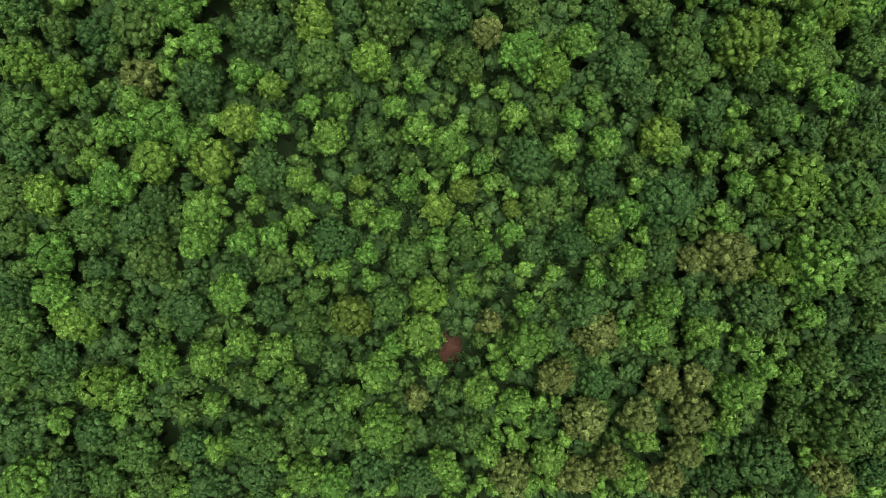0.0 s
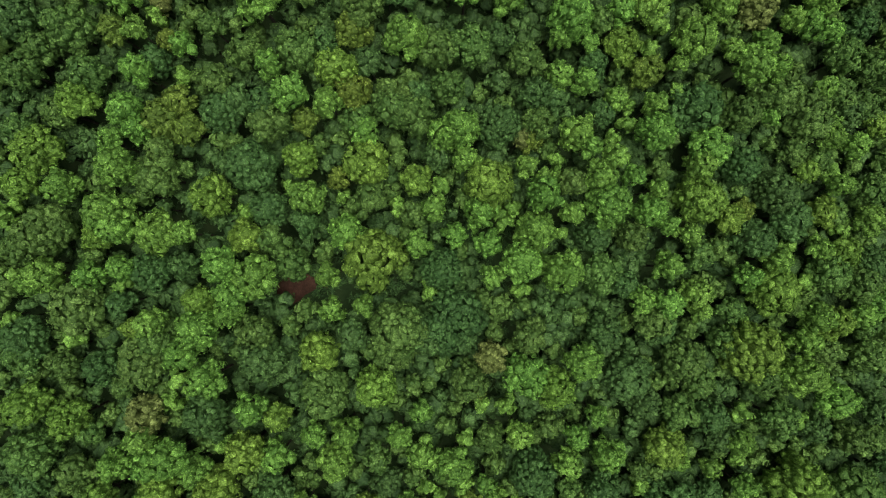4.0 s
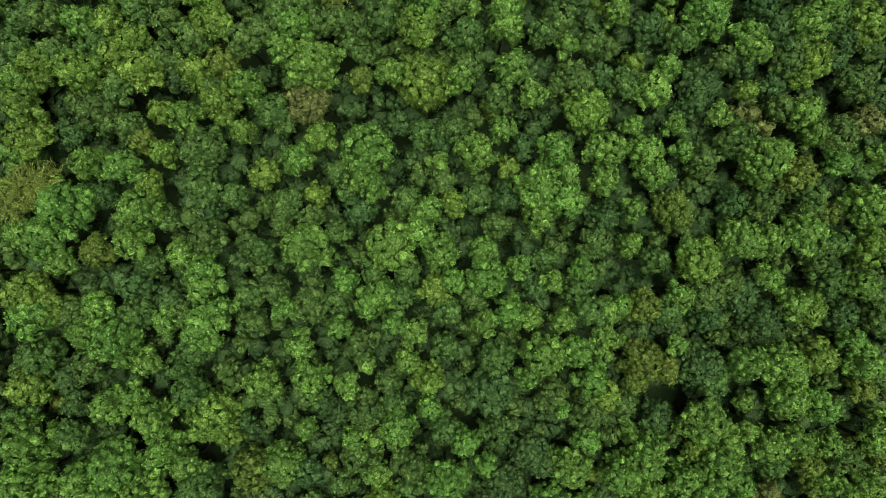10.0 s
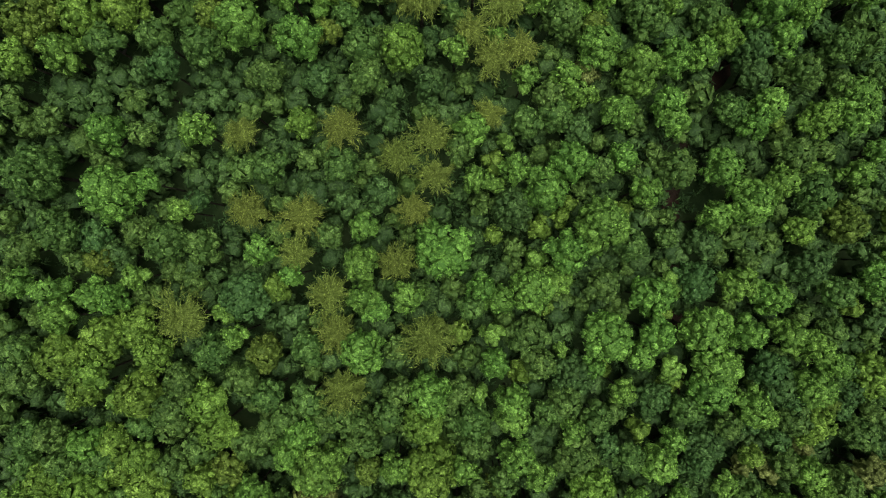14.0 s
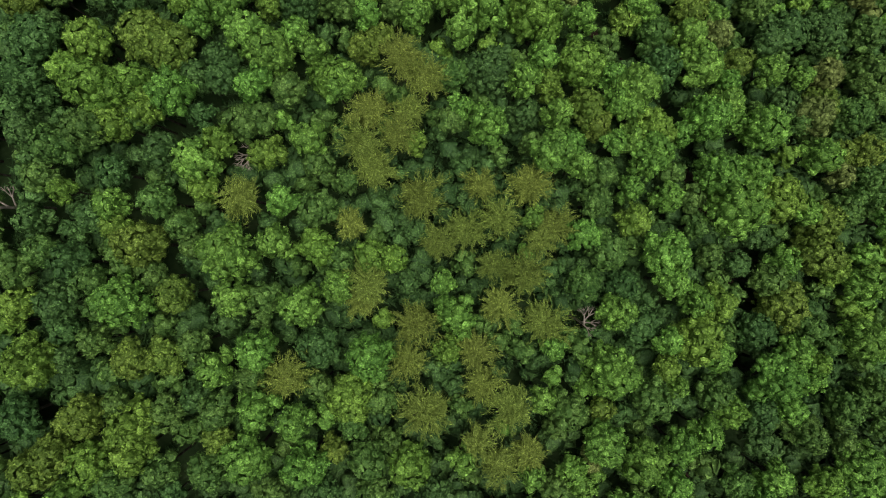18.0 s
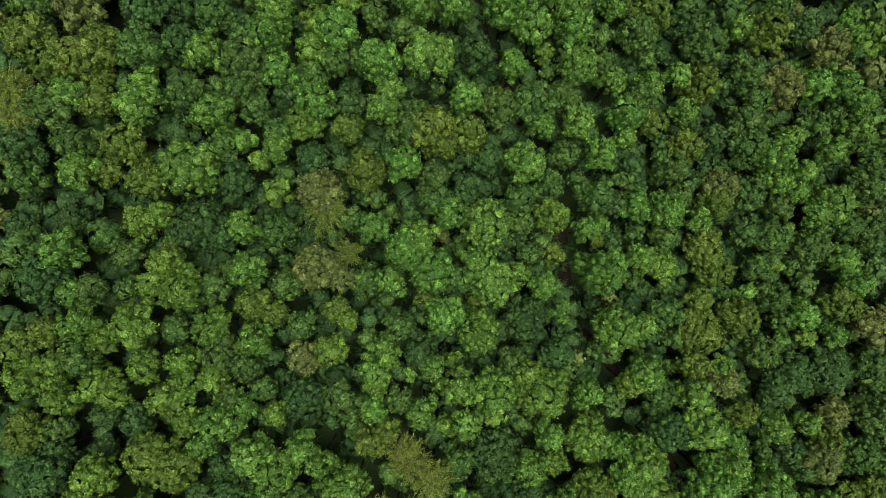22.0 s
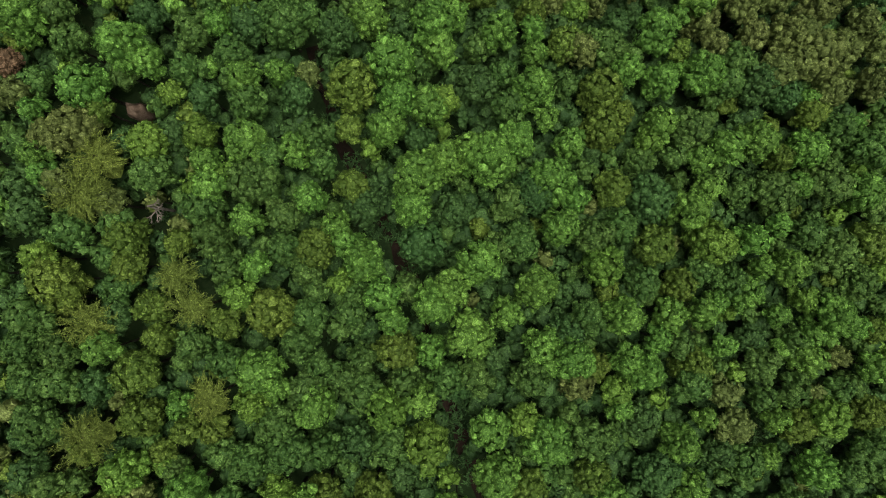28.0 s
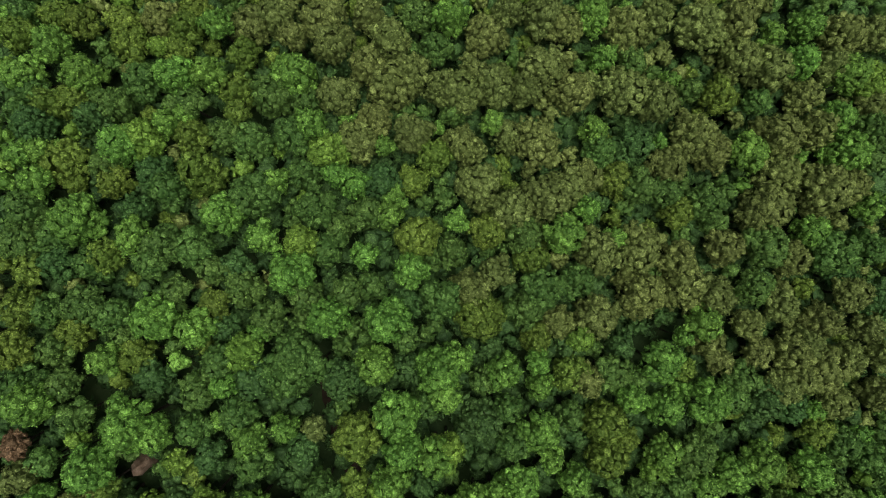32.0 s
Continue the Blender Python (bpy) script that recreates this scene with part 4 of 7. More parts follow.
plant("bright", -1.6, 102.0, 2.1)
plant("green", -10.0, 102.0, 1.5)
plant("green", -15.7, 102.6, 1.4)
plant("green", 6.8, 102.7, 1.8)
plant("green", -27.2, 103.4, 1.5)
plant("green", -12.8, 103.5, 1.5)
plant("bright", 11.5, 103.6, 2.2)
plant("dark", 18.2, 104.0, 2.1)
plant("bright", -0.8, 104.1, 1.9)
plant("dark", -7.6, 104.1, 2.0)
plant("dark", -23.2, 104.3, 1.7)
plant("bright", -29.2, 104.5, 2.5)
plant("mustard", 46.5, 104.5, 1.6)
plant("bright", 21.6, 104.6, 1.6)
plant("mustard", 26.4, 104.6, 2.4)
plant("bright", -35.4, 104.7, 2.8)
plant("feather", -40.9, 104.7, 1.9)
plant("green", -15.1, 104.9, 1.8)
plant("lime", 1.9, 105.0, 1.7)
plant("bright", 48.9, 105.1, 2.6)
plant("green", -2.9, 105.3, 1.8)
plant("bright", 13.9, 105.4, 2.4)
plant("green", 37.1, 105.4, 2.3)
plant("dark", 33.4, 105.4, 1.9)
plant("green", -20.1, 105.5, 1.5)
plant("green", 4.3, 105.7, 2.0)
plant("dark", -33.8, 105.7, 1.9)
plant("dark", 7.4, 105.8, 1.8)
plant("lime", -12.1, 105.8, 1.5)
plant("green", 42.6, 106.1, 2.3)
plant("green", -9.0, 106.2, 1.3)
plant("feather", -38.9, 106.3, 3.0)
plant("bright", -6.2, 106.4, 1.7)
plant("green", -23.3, 106.6, 2.1)
plant("lime", -28.4, 106.8, 1.5)
plant("bright", 10.8, 106.8, 2.6)
plant("green", 0.7, 107.4, 1.6)
plant("bright", 18.3, 107.5, 1.9)
plant("lime", -17.0, 107.7, 1.8)
plant("bright", -7.6, 107.8, 2.0)
plant("green", -9.8, 107.9, 1.4)
plant("bright", -30.1, 108.0, 1.9)
plant("bright", 13.9, 108.1, 2.0)
plant("bright", 23.9, 108.5, 2.1)
plant("bright", -33.5, 108.5, 1.9)
plant("mustard", 41.8, 108.6, 2.6)
plant("bright", -13.8, 109.4, 1.9)
plant("green", 49.7, 109.4, 1.7)
plant("bright", -40.4, 109.5, 2.0)
plant("green", -24.1, 109.7, 1.6)
plant("lime", -26.8, 109.8, 1.6)
plant("bright", 44.6, 109.8, 1.8)
plant("bright", 36.1, 109.9, 3.1)
plant("green", 29.5, 110.0, 2.0)
plant("green", 47.5, 110.0, 1.8)
plant("bright", 4.5, 110.2, 2.3)
plant("bright", -6.7, 110.2, 3.1)
plant("bright", 12.6, 110.4, 2.1)
plant("bright", 17.8, 110.5, 2.4)
plant("green", -22.6, 110.5, 2.2)
plant("bright", 50.9, 110.6, 1.9)
plant("bright", 22.6, 110.6, 2.2)
plant("lime", -38.7, 110.9, 2.2)
plant("bright", 39.1, 111.0, 1.8)
plant("mustard", -29.2, 111.0, 1.5)
plant("bright", 26.8, 111.0, 1.4)
plant("dark", 9.8, 111.5, 1.8)
plant("dark", 0.7, 111.6, 1.6)
plant("lime", -11.3, 111.7, 1.9)
plant("dark", -36.2, 111.7, 2.0)
plant("lime", -19.1, 111.9, 1.5)
plant("green", -1.3, 112.1, 1.7)
plant("green", -30.1, 112.3, 1.7)
plant("green", 33.4, 112.5, 2.4)
plant("bright", 7.2, 112.6, 1.8)
plant("green", 1.9, 112.7, 1.7)
plant("green", 45.7, 113.1, 2.6)
plant("bright", 42.4, 113.2, 1.8)
plant("dark", -4.0, 113.3, 1.7)
plant("bright", -24.7, 113.3, 1.9)
plant("green", -32.6, 113.3, 2.3)
plant("bright", 25.8, 113.4, 1.3)
plant("bright", 21.3, 113.6, 1.3)
plant("green", -15.8, 113.7, 2.2)
plant("lime", -39.3, 113.9, 2.0)
plant("lime", -20.8, 114.5, 2.1)
plant("bright", 30.9, 114.8, 1.5)
plant("olive", -12.7, 114.8, 2.5)
plant("olive", 48.9, 114.8, 2.1)
plant("lime", 16.0, 114.9, 2.6)
plant("mustard", 6.1, 115.2, 1.2)
plant("bright", 40.8, 115.3, 2.1)
plant("green", -30.6, 115.8, 1.8)
plant("dark", -33.9, 115.9, 1.7)
plant("green", 6.7, 116.0, 1.9)
plant("green", -21.8, 116.0, 1.9)
plant("bright", -18.5, 116.1, 1.9)
plant("green", 38.8, 116.1, 1.8)
plant("bright", -40.0, 116.3, 1.9)
plant("bright", 10.4, 116.5, 1.6)
plant("dark", 28.2, 116.5, 2.2)
plant("bright", 23.3, 117.1, 2.4)
plant("lime", -33.8, 117.1, 2.3)
plant("dark", -25.2, 117.2, 1.7)
plant("dark", 50.9, 117.3, 1.8)
plant("lime", 34.1, 117.4, 1.4)
plant("lime", -1.0, 117.5, 3.1)
plant("lime", -23.3, 117.5, 2.0)
plant("lime", -38.1, 117.5, 2.2)
plant("lime", -28.1, 117.5, 2.2)
plant("bright", 2.5, 117.6, 1.6)
plant("mustard", -7.4, 117.6, 1.5)
plant("green", 20.2, 117.9, 1.8)
plant("bright", -12.4, 118.1, 2.8)
plant("bright", -4.4, 118.2, 1.7)
plant("green", 14.5, 118.2, 2.5)
plant("mustard", -20.9, 118.5, 1.9)
plant("dark", 18.1, 118.6, 1.8)
plant("dark", 38.3, 118.8, 1.9)
plant("lime", -30.8, 118.8, 2.2)
plant("bright", 8.0, 118.9, 2.1)
plant("dark", 29.3, 118.9, 2.7)
plant("green", 47.8, 119.0, 2.2)
plant("green", -26.4, 119.1, 2.0)
plant("lime", 41.2, 119.2, 1.5)
plant("green", -36.8, 119.3, 2.0)
plant("green", -40.4, 119.4, 1.8)
plant("bright", 24.9, 119.6, 1.8)
plant("green", 3.7, 119.6, 1.9)
plant("bright", -10.2, 119.6, 1.6)
plant("green", -32.5, 119.8, 2.2)
plant("lime", -28.7, 119.9, 1.9)
plant("bright", -15.1, 120.0, 1.9)
plant("green", -7.3, 120.1, 1.4)
plant("green", -18.8, 120.7, 1.9)
plant("green", 31.5, 120.8, 1.7)
plant("lime", 41.8, 120.8, 2.3)
plant("green", -23.4, 120.8, 1.9)
plant("dark", 34.5, 121.1, 1.8)
plant("green", 39.9, 121.1, 2.3)
plant("bright", 13.7, 121.2, 1.5)
plant("green", -17.3, 121.6, 1.5)
plant("dark", 46.1, 121.7, 1.7)
plant("bright", 35.6, 121.9, 1.7)
plant("bright", -33.5, 121.9, 1.9)
plant("lime", -31.2, 121.9, 1.8)
plant("bright", -13.6, 121.9, 1.9)
plant("green", 16.6, 122.2, 2.0)
plant("green", -8.4, 122.2, 2.2)
plant("green", -39.6, 122.3, 1.8)
plant("green", 3.1, 122.4, 2.2)
plant("green", -37.1, 122.4, 1.8)
plant("mustard", 43.8, 122.6, 1.4)
plant("dark", 39.8, 122.6, 1.9)
plant("green", 26.5, 122.7, 1.8)
plant("lime", -21.7, 122.7, 2.2)
plant("lime", -1.6, 122.8, 2.3)
plant("green", -26.2, 122.8, 1.9)
plant("green", 11.4, 122.8, 1.7)
plant("bright", 7.4, 123.0, 2.2)
plant("green", -11.7, 123.1, 1.9)
plant("bright", 33.8, 123.2, 2.2)
plant("green", -28.8, 123.3, 1.8)
plant("green", -10.0, 123.4, 1.6)
plant("green", 50.2, 123.6, 1.9)
plant("green", -15.0, 123.6, 1.6)
plant("green", -5.0, 123.7, 1.9)
plant("dark", 46.8, 123.8, 2.2)
plant("dark", 23.4, 123.8, 2.3)
plant("green", 12.9, 124.0, 2.0)
plant("green", 0.4, 124.0, 1.6)
plant("green", -26.1, 124.5, 2.0)
plant("bright", 7.4, 124.5, 2.2)
plant("bright", 29.0, 124.7, 2.8)
plant("dark", 38.3, 124.9, 2.4)
plant("bright", 41.1, 125.1, 2.4)
plant("bright", 19.4, 125.2, 1.7)
plant("green", -13.2, 125.2, 2.0)
plant("lime", -22.6, 125.3, 2.3)
plant("green", 2.0, 125.6, 1.7)
plant("green", -4.3, 125.7, 1.6)
plant("lime", 48.8, 125.7, 2.7)
plant("bright", -0.9, 125.7, 2.3)
plant("green", -17.0, 125.8, 1.9)
plant("feather", -9.5, 126.3, 2.6)
plant("green", 45.5, 126.5, 1.9)
plant("lime", -28.7, 126.5, 2.4)
plant("dark", 14.0, 126.7, 2.5)
plant("lime", -33.8, 126.8, 1.9)
plant("dark", 36.1, 127.1, 2.3)
plant("bright", 43.8, 127.1, 1.8)
plant("bright", 29.6, 127.2, 3.2)
plant("green", -19.1, 127.5, 2.0)
plant("green", -24.9, 127.5, 1.9)
plant("bright", 16.1, 127.9, 1.4)
plant("green", -39.0, 128.1, 1.9)
plant("green", 10.2, 128.5, 1.9)
plant("bright", 5.4, 128.5, 1.7)
plant("lime", -32.2, 128.6, 1.8)
plant("bright", 20.9, 128.8, 2.0)
plant("bright", 40.5, 129.6, 2.1)
plant("mustard", -17.2, 130.0, 1.9)
plant("lime", -27.5, 130.2, 1.9)
plant("green", -22.1, 130.2, 2.0)
plant("bright", -7.5, 130.2, 2.3)
plant("green", -13.1, 130.2, 1.9)
plant("green", -4.3, 130.2, 1.5)
plant("lime", -35.2, 130.5, 2.4)
plant("green", -39.3, 130.8, 1.8)
plant("bright", 37.7, 130.9, 2.1)
plant("green", 44.1, 130.9, 1.9)
plant("bright", 17.4, 131.1, 2.9)
plant("bright", 33.0, 131.2, 2.2)
plant("feather", -1.1, 131.4, 3.0)
plant("green", 9.0, 131.4, 2.3)
plant("bright", 22.7, 131.4, 2.1)
plant("bright", 28.3, 131.4, 3.0)
plant("lime", -31.4, 131.8, 2.4)
plant("bright", -19.7, 131.9, 1.3)
plant("feather", -10.2, 131.9, 2.3)
plant("lime", -28.4, 132.9, 2.0)
plant("feather", -24.2, 133.7, 2.8)
plant("bright", -34.5, 133.9, 1.8)
plant("green", 3.1, 134.3, 1.5)
plant("bright", -6.4, 134.4, 1.5)
plant("bright", 5.9, 134.8, 1.8)
plant("bright", 36.0, 134.8, 2.1)
plant("bright", 22.0, 135.2, 2.4)
plant("green", 44.6, 135.3, 2.2)
plant("dark", -18.9, 135.4, 2.7)
plant("bright", -7.4, 135.4, 1.9)
plant("bright", -30.8, 135.5, 1.7)
plant("bright", -3.3, 135.5, 1.9)
plant("green", -2.0, 135.9, 1.2)
plant("bright", 9.3, 135.9, 2.5)
plant("bright", -32.5, 136.0, 1.6)
plant("feather", -10.7, 136.0, 2.3)
plant("bright", -35.4, 136.2, 1.8)
plant("bright", 31.9, 136.3, 2.1)
plant("green", 16.8, 136.4, 2.0)
plant("bright", 4.2, 136.4, 1.6)
plant("lime", -15.5, 136.5, 1.5)
plant("bright", 49.4, 136.6, 2.5)
plant("bright", -37.7, 136.9, 1.6)
plant("dark", 27.4, 136.9, 2.6)
plant("bright", 12.0, 137.1, 1.8)
plant("bright", -28.0, 137.6, 1.4)
plant("bright", -14.1, 137.8, 1.4)
plant("dark", 41.3, 137.8, 2.4)
plant("bright", -7.4, 138.7, 1.9)
plant("feather", -4.2, 138.8, 2.0)
plant("mustard", -31.8, 139.0, 1.4)
plant("dark", -30.6, 139.6, 1.8)
plant("feather", -13.6, 139.7, 1.8)
plant("bright", 12.8, 139.9, 2.4)
plant("bright", -17.3, 140.1, 1.8)
plant("green", -38.4, 140.1, 1.8)
plant("green", -22.7, 140.4, 2.0)
plant("bright", 0.3, 140.4, 3.3)
plant("green", 19.8, 140.6, 2.0)
plant("dark", 28.4, 140.6, 2.1)
plant("green", -25.7, 140.8, 2.2)
plant("dark", 3.1, 141.2, 1.6)
plant("dark", -32.5, 141.3, 1.9)
plant("green", 24.0, 141.4, 1.3)
plant("green", -10.8, 141.5, 1.4)
plant("green", -28.3, 141.9, 1.8)
plant("green", -35.1, 141.9, 2.1)
plant("green", -15.6, 142.0, 1.3)
plant("lime", 39.9, 142.3, 1.9)
plant("bright", -7.4, 142.5, 1.6)
plant("bright", 16.3, 142.6, 2.9)
plant("mustard", 45.9, 143.2, 2.5)
plant("bright", 28.9, 143.4, 2.0)
plant("feather", -13.2, 143.4, 2.4)
plant("bright", -24.1, 143.7, 1.3)
plant("feather", -18.1, 143.8, 2.2)
plant("dark", 7.5, 144.1, 2.4)
plant("feather", -2.5, 144.1, 1.7)
plant("dark", -22.9, 144.8, 1.4)
plant("bright", -29.8, 145.0, 2.9)
plant("bright", 32.6, 145.5, 2.8)
plant("dark", -5.9, 145.6, 2.0)
plant("bright", 10.4, 146.1, 2.4)
plant("bright", 21.2, 146.3, 2.0)
plant("bright", -26.9, 146.3, 1.3)
plant("green", 41.5, 146.5, 2.5)
plant("bright", 3.6, 146.9, 1.7)
plant("green", -36.5, 147.1, 2.7)
plant("bright", 36.8, 147.3, 2.0)
plant("feather", -0.6, 147.4, 1.9)
plant("green", -18.8, 147.9, 1.6)
plant("green", -16.1, 148.0, 1.9)
plant("bright", 7.6, 148.2, 1.7)
plant("green", -9.6, 148.3, 2.0)
plant("green", 16.1, 148.4, 1.6)
plant("bright", 46.6, 148.4, 2.0)
plant("bright", 29.4, 148.7, 2.1)
plant("green", 25.4, 148.8, 2.3)
plant("bright", 13.3, 149.0, 2.3)
plant("feather", -4.1, 149.1, 2.2)
plant("bright", 18.8, 149.3, 1.9)
plant("green", 1.9, 149.9, 1.7)
plant("bright", -30.0, 150.6, 2.0)
plant("green", 38.7, 150.7, 2.4)
plant("feather", -18.3, 150.9, 1.6)
plant("green", -27.5, 150.9, 1.4)
plant("bright", 49.6, 151.2, 1.6)
plant("feather", -0.8, 151.2, 2.2)
plant("bright", -22.5, 151.2, 1.8)
plant("feather", -9.4, 151.8, 2.2)
plant("bright", 3.0, 151.8, 2.0)
plant("green", -35.2, 151.8, 1.5)
plant("lime", -13.3, 152.3, 1.6)
plant("dark", 14.3, 152.5, 1.8)
plant("green", 8.8, 153.1, 1.9)
plant("feather", 5.0, 153.5, 1.7)
plant("bright", 24.3, 153.7, 2.0)
plant("bright", 33.4, 153.7, 2.0)
plant("green", 11.8, 153.9, 2.0)
plant("bright", 18.1, 153.9, 2.0)
plant("lime", 41.5, 154.3, 2.2)
plant("bright", 45.8, 154.6, 2.2)
plant("green", 31.3, 155.2, 1.8)
plant("bright", 24.2, 155.6, 2.0)
plant("bright", 35.3, 155.7, 2.2)
plant("green", 11.1, 155.9, 1.6)
plant("bright", 13.9, 156.0, 1.6)
plant("dark", -1.0, 156.2, 1.7)
plant("bright", 45.6, 156.6, 2.7)
plant("green", -6.9, 156.6, 1.9)
plant("dark", -11.8, 156.6, 1.9)
plant("green", -16.4, 156.9, 1.8)
plant("dark", -25.7, 157.1, 1.8)
plant("lime", -37.9, 157.2, 1.7)
plant("bright", 8.6, 157.3, 1.6)
plant("bright", -33.9, 157.8, 2.0)
plant("bright", 12.7, 157.8, 1.7)
plant("bright", 20.4, 158.1, 2.7)
plant("green", 44.6, 158.2, 1.9)
plant("olive", 15.3, 158.6, 1.5)
plant("green", -30.2, 158.9, 1.8)
plant("feather", 5.2, 159.1, 2.3)
plant("dark", 34.3, 159.1, 2.1)
plant("green", -22.4, 159.3, 2.1)
plant("green", -7.5, 159.4, 2.3)
plant("lime", -3.6, 159.4, 2.4)
plant("green", 40.2, 159.7, 2.2)
plant("bright", 24.2, 159.7, 2.1)
plant("bright", 1.5, 159.8, 1.5)
plant("green", -26.3, 159.9, 1.9)
plant("green", 49.9, 159.9, 1.7)
plant("bright", -13.0, 160.0, 2.3)
plant("feather", 8.1, 160.1, 2.0)
plant("mustard", -37.2, 160.2, 2.1)
plant("bright", 16.2, 160.6, 2.4)
plant("bright", -18.5, 160.7, 2.4)
plant("bright", 27.4, 160.8, 2.0)
plant("green", -5.3, 160.9, 1.6)
plant("mustard", -10.7, 161.0, 1.5)
plant("lime", -32.1, 161.2, 2.2)
plant("feather", 2.9, 161.4, 1.9)
plant("lime", -28.4, 161.6, 2.0)
plant("mustard", -35.3, 161.6, 2.1)
plant("dark", 34.2, 162.2, 2.4)
plant("mustard", -21.5, 162.3, 1.5)
plant("green", 44.6, 162.7, 2.2)
plant("green", -9.1, 162.9, 1.6)
plant("bright", 37.4, 162.9, 2.1)
plant("lime", 30.3, 163.0, 2.0)
plant("mustard", 16.3, 163.2, 1.6)
plant("green", 48.2, 163.9, 2.3)
plant("green", 12.3, 163.9, 2.3)
plant("bright", -14.0, 164.0, 1.9)
plant("lime", -28.3, 164.2, 2.5)
plant("green", 21.5, 164.4, 2.4)
plant("feather", 6.3, 164.7, 2.8)
plant("feather", -2.0, 164.8, 2.9)
plant("green", 28.6, 164.8, 2.1)
plant("bright", -17.5, 165.1, 2.4)
plant("green", -26.0, 165.1, 1.9)
plant("mustard", -32.7, 165.2, 2.2)
plant("bright", 9.5, 165.2, 1.7)
plant("dark", -38.3, 165.2, 2.3)
plant("green", -20.9, 165.5, 1.9)
plant("bright", 24.4, 165.8, 1.3)
plant("green", -6.4, 165.9, 2.0)
plant("bright", 39.7, 165.9, 1.7)
plant("lime", -8.9, 166.0, 2.6)
plant("green", -30.6, 166.1, 1.5)
plant("dark", -23.6, 166.6, 1.8)
plant("bright", 34.5, 166.6, 3.1)
plant("feather", 3.5, 166.9, 2.2)
plant("green", -12.2, 167.0, 1.6)
plant("lime", 41.6, 167.4, 1.3)
plant("bright", 16.7, 167.7, 2.9)
plant("lime", 23.1, 167.9, 1.6)
plant("green", -18.4, 168.1, 1.6)
plant("feather", -15.1, 168.2, 2.6)
plant("bright", 28.8, 168.8, 2.0)
plant("bright", 48.4, 169.0, 1.9)
plant("bright", 37.6, 169.0, 2.1)
plant("feather", -3.7, 169.2, 2.2)
plant("bright", -21.2, 169.5, 2.0)
plant("green", 44.1, 169.6, 1.9)
plant("bright", -7.1, 170.0, 2.4)
plant("lime", -36.8, 170.2, 2.6)
plant("dark", -34.3, 170.3, 1.5)
plant("mustard", -28.2, 170.3, 2.2)
plant("mustard", -25.8, 170.3, 2.0)
plant("feather", 2.9, 170.3, 2.2)
plant("bright", 11.0, 170.3, 1.5)
plant("lime", 26.9, 170.3, 3.0)
plant("bright", 46.0, 170.3, 2.6)
plant("lime", 0.2, 170.5, 1.6)
plant("bright", -17.5, 170.8, 2.3)
plant("dark", -12.3, 170.8, 2.4)
plant("bright", 22.8, 170.8, 1.8)
plant("dark", 34.4, 170.9, 2.5)
plant("green", -23.4, 171.3, 1.8)
plant("green", 40.5, 171.5, 1.9)
plant("green", -31.8, 171.8, 1.6)
plant("dark", 20.5, 172.0, 2.4)
plant("dark", -34.7, 172.6, 1.8)
plant("feather", 9.8, 172.8, 2.8)
plant("feather", -3.1, 173.0, 2.6)
plant("dark", -20.6, 173.4, 1.8)
plant("bright", 1.3, 173.6, 2.3)
plant("bright", 17.2, 173.7, 2.1)
plant("mustard", 36.9, 174.0, 2.9)
plant("bright", 0.2, 174.1, 1.7)
plant("lime", 28.9, 174.4, 2.4)
plant("bright", 26.4, 174.7, 1.9)
plant("feather", 5.2, 174.7, 2.2)
plant("bright", -13.5, 175.0, 2.4)
plant("feather", -8.0, 175.1, 1.9)
plant("lime", -37.5, 175.2, 1.7)
plant("dark", -35.1, 175.4, 2.2)
plant("bright", -29.0, 175.5, 2.5)
plant("green", -16.9, 175.6, 1.8)
plant("bright", -19.5, 175.7, 2.1)
plant("bright", 47.1, 176.0, 2.4)
plant("mustard", -24.9, 176.0, 1.9)
plant("dark", 18.7, 176.2, 2.1)
plant("green", 35.7, 176.5, 2.2)
plant("bright", -10.5, 176.7, 1.8)
plant("green", 14.2, 176.7, 2.0)
plant("feather", -7.4, 176.7, 2.3)
plant("bright", 23.8, 176.8, 2.1)
plant("bright", -0.4, 176.9, 1.4)
plant("dark", -3.8, 177.0, 1.5)
plant("green", -32.1, 177.4, 1.7)
plant("green", -27.1, 177.5, 1.8)
plant("feather", 7.8, 177.6, 2.7)
plant("lime", 44.0, 177.9, 2.2)
plant("green", -38.1, 178.1, 1.7)
plant("dark", 32.0, 178.4, 1.7)
plant("feather", 4.7, 178.7, 1.9)
plant("bright", 37.3, 178.9, 2.0)
plant("dark", -34.2, 179.0, 2.3)
plant("green", -10.2, 179.0, 1.6)
plant("lime", -5.3, 179.3, 1.6)
plant("green", 28.4, 179.5, 1.7)
plant("lime", -7.2, 179.5, 1.9)
plant("bright", 7.9, 179.6, 1.1)
plant("mustard", 41.4, 179.8, 2.9)
plant("bright", -20.0, 179.8, 2.8)
plant("green", -36.8, 179.9, 1.8)
plant("bright", 23.2, 180.0, 2.8)
plant("green", 16.7, 180.3, 2.4)
plant("lime", -12.4, 180.4, 2.0)
plant("green", -23.6, 180.5, 1.4)
plant("mustard", -28.0, 180.6, 2.5)
plant("bright", -15.7, 180.8, 2.0)
plant("feather", -0.9, 180.8, 2.0)
plant("feather", 9.4, 181.2, 1.7)
plant("bright", 14.0, 181.5, 2.0)
plant("dark", 34.9, 181.6, 1.9)
plant("dark", -2.9, 181.9, 1.5)
plant("feather", 1.8, 182.0, 2.6)
plant("lime", -29.8, 182.3, 1.5)
plant("feather", -9.1, 182.5, 1.6)
plant("green", -25.0, 182.6, 1.8)
plant("feather", 10.8, 182.6, 2.3)
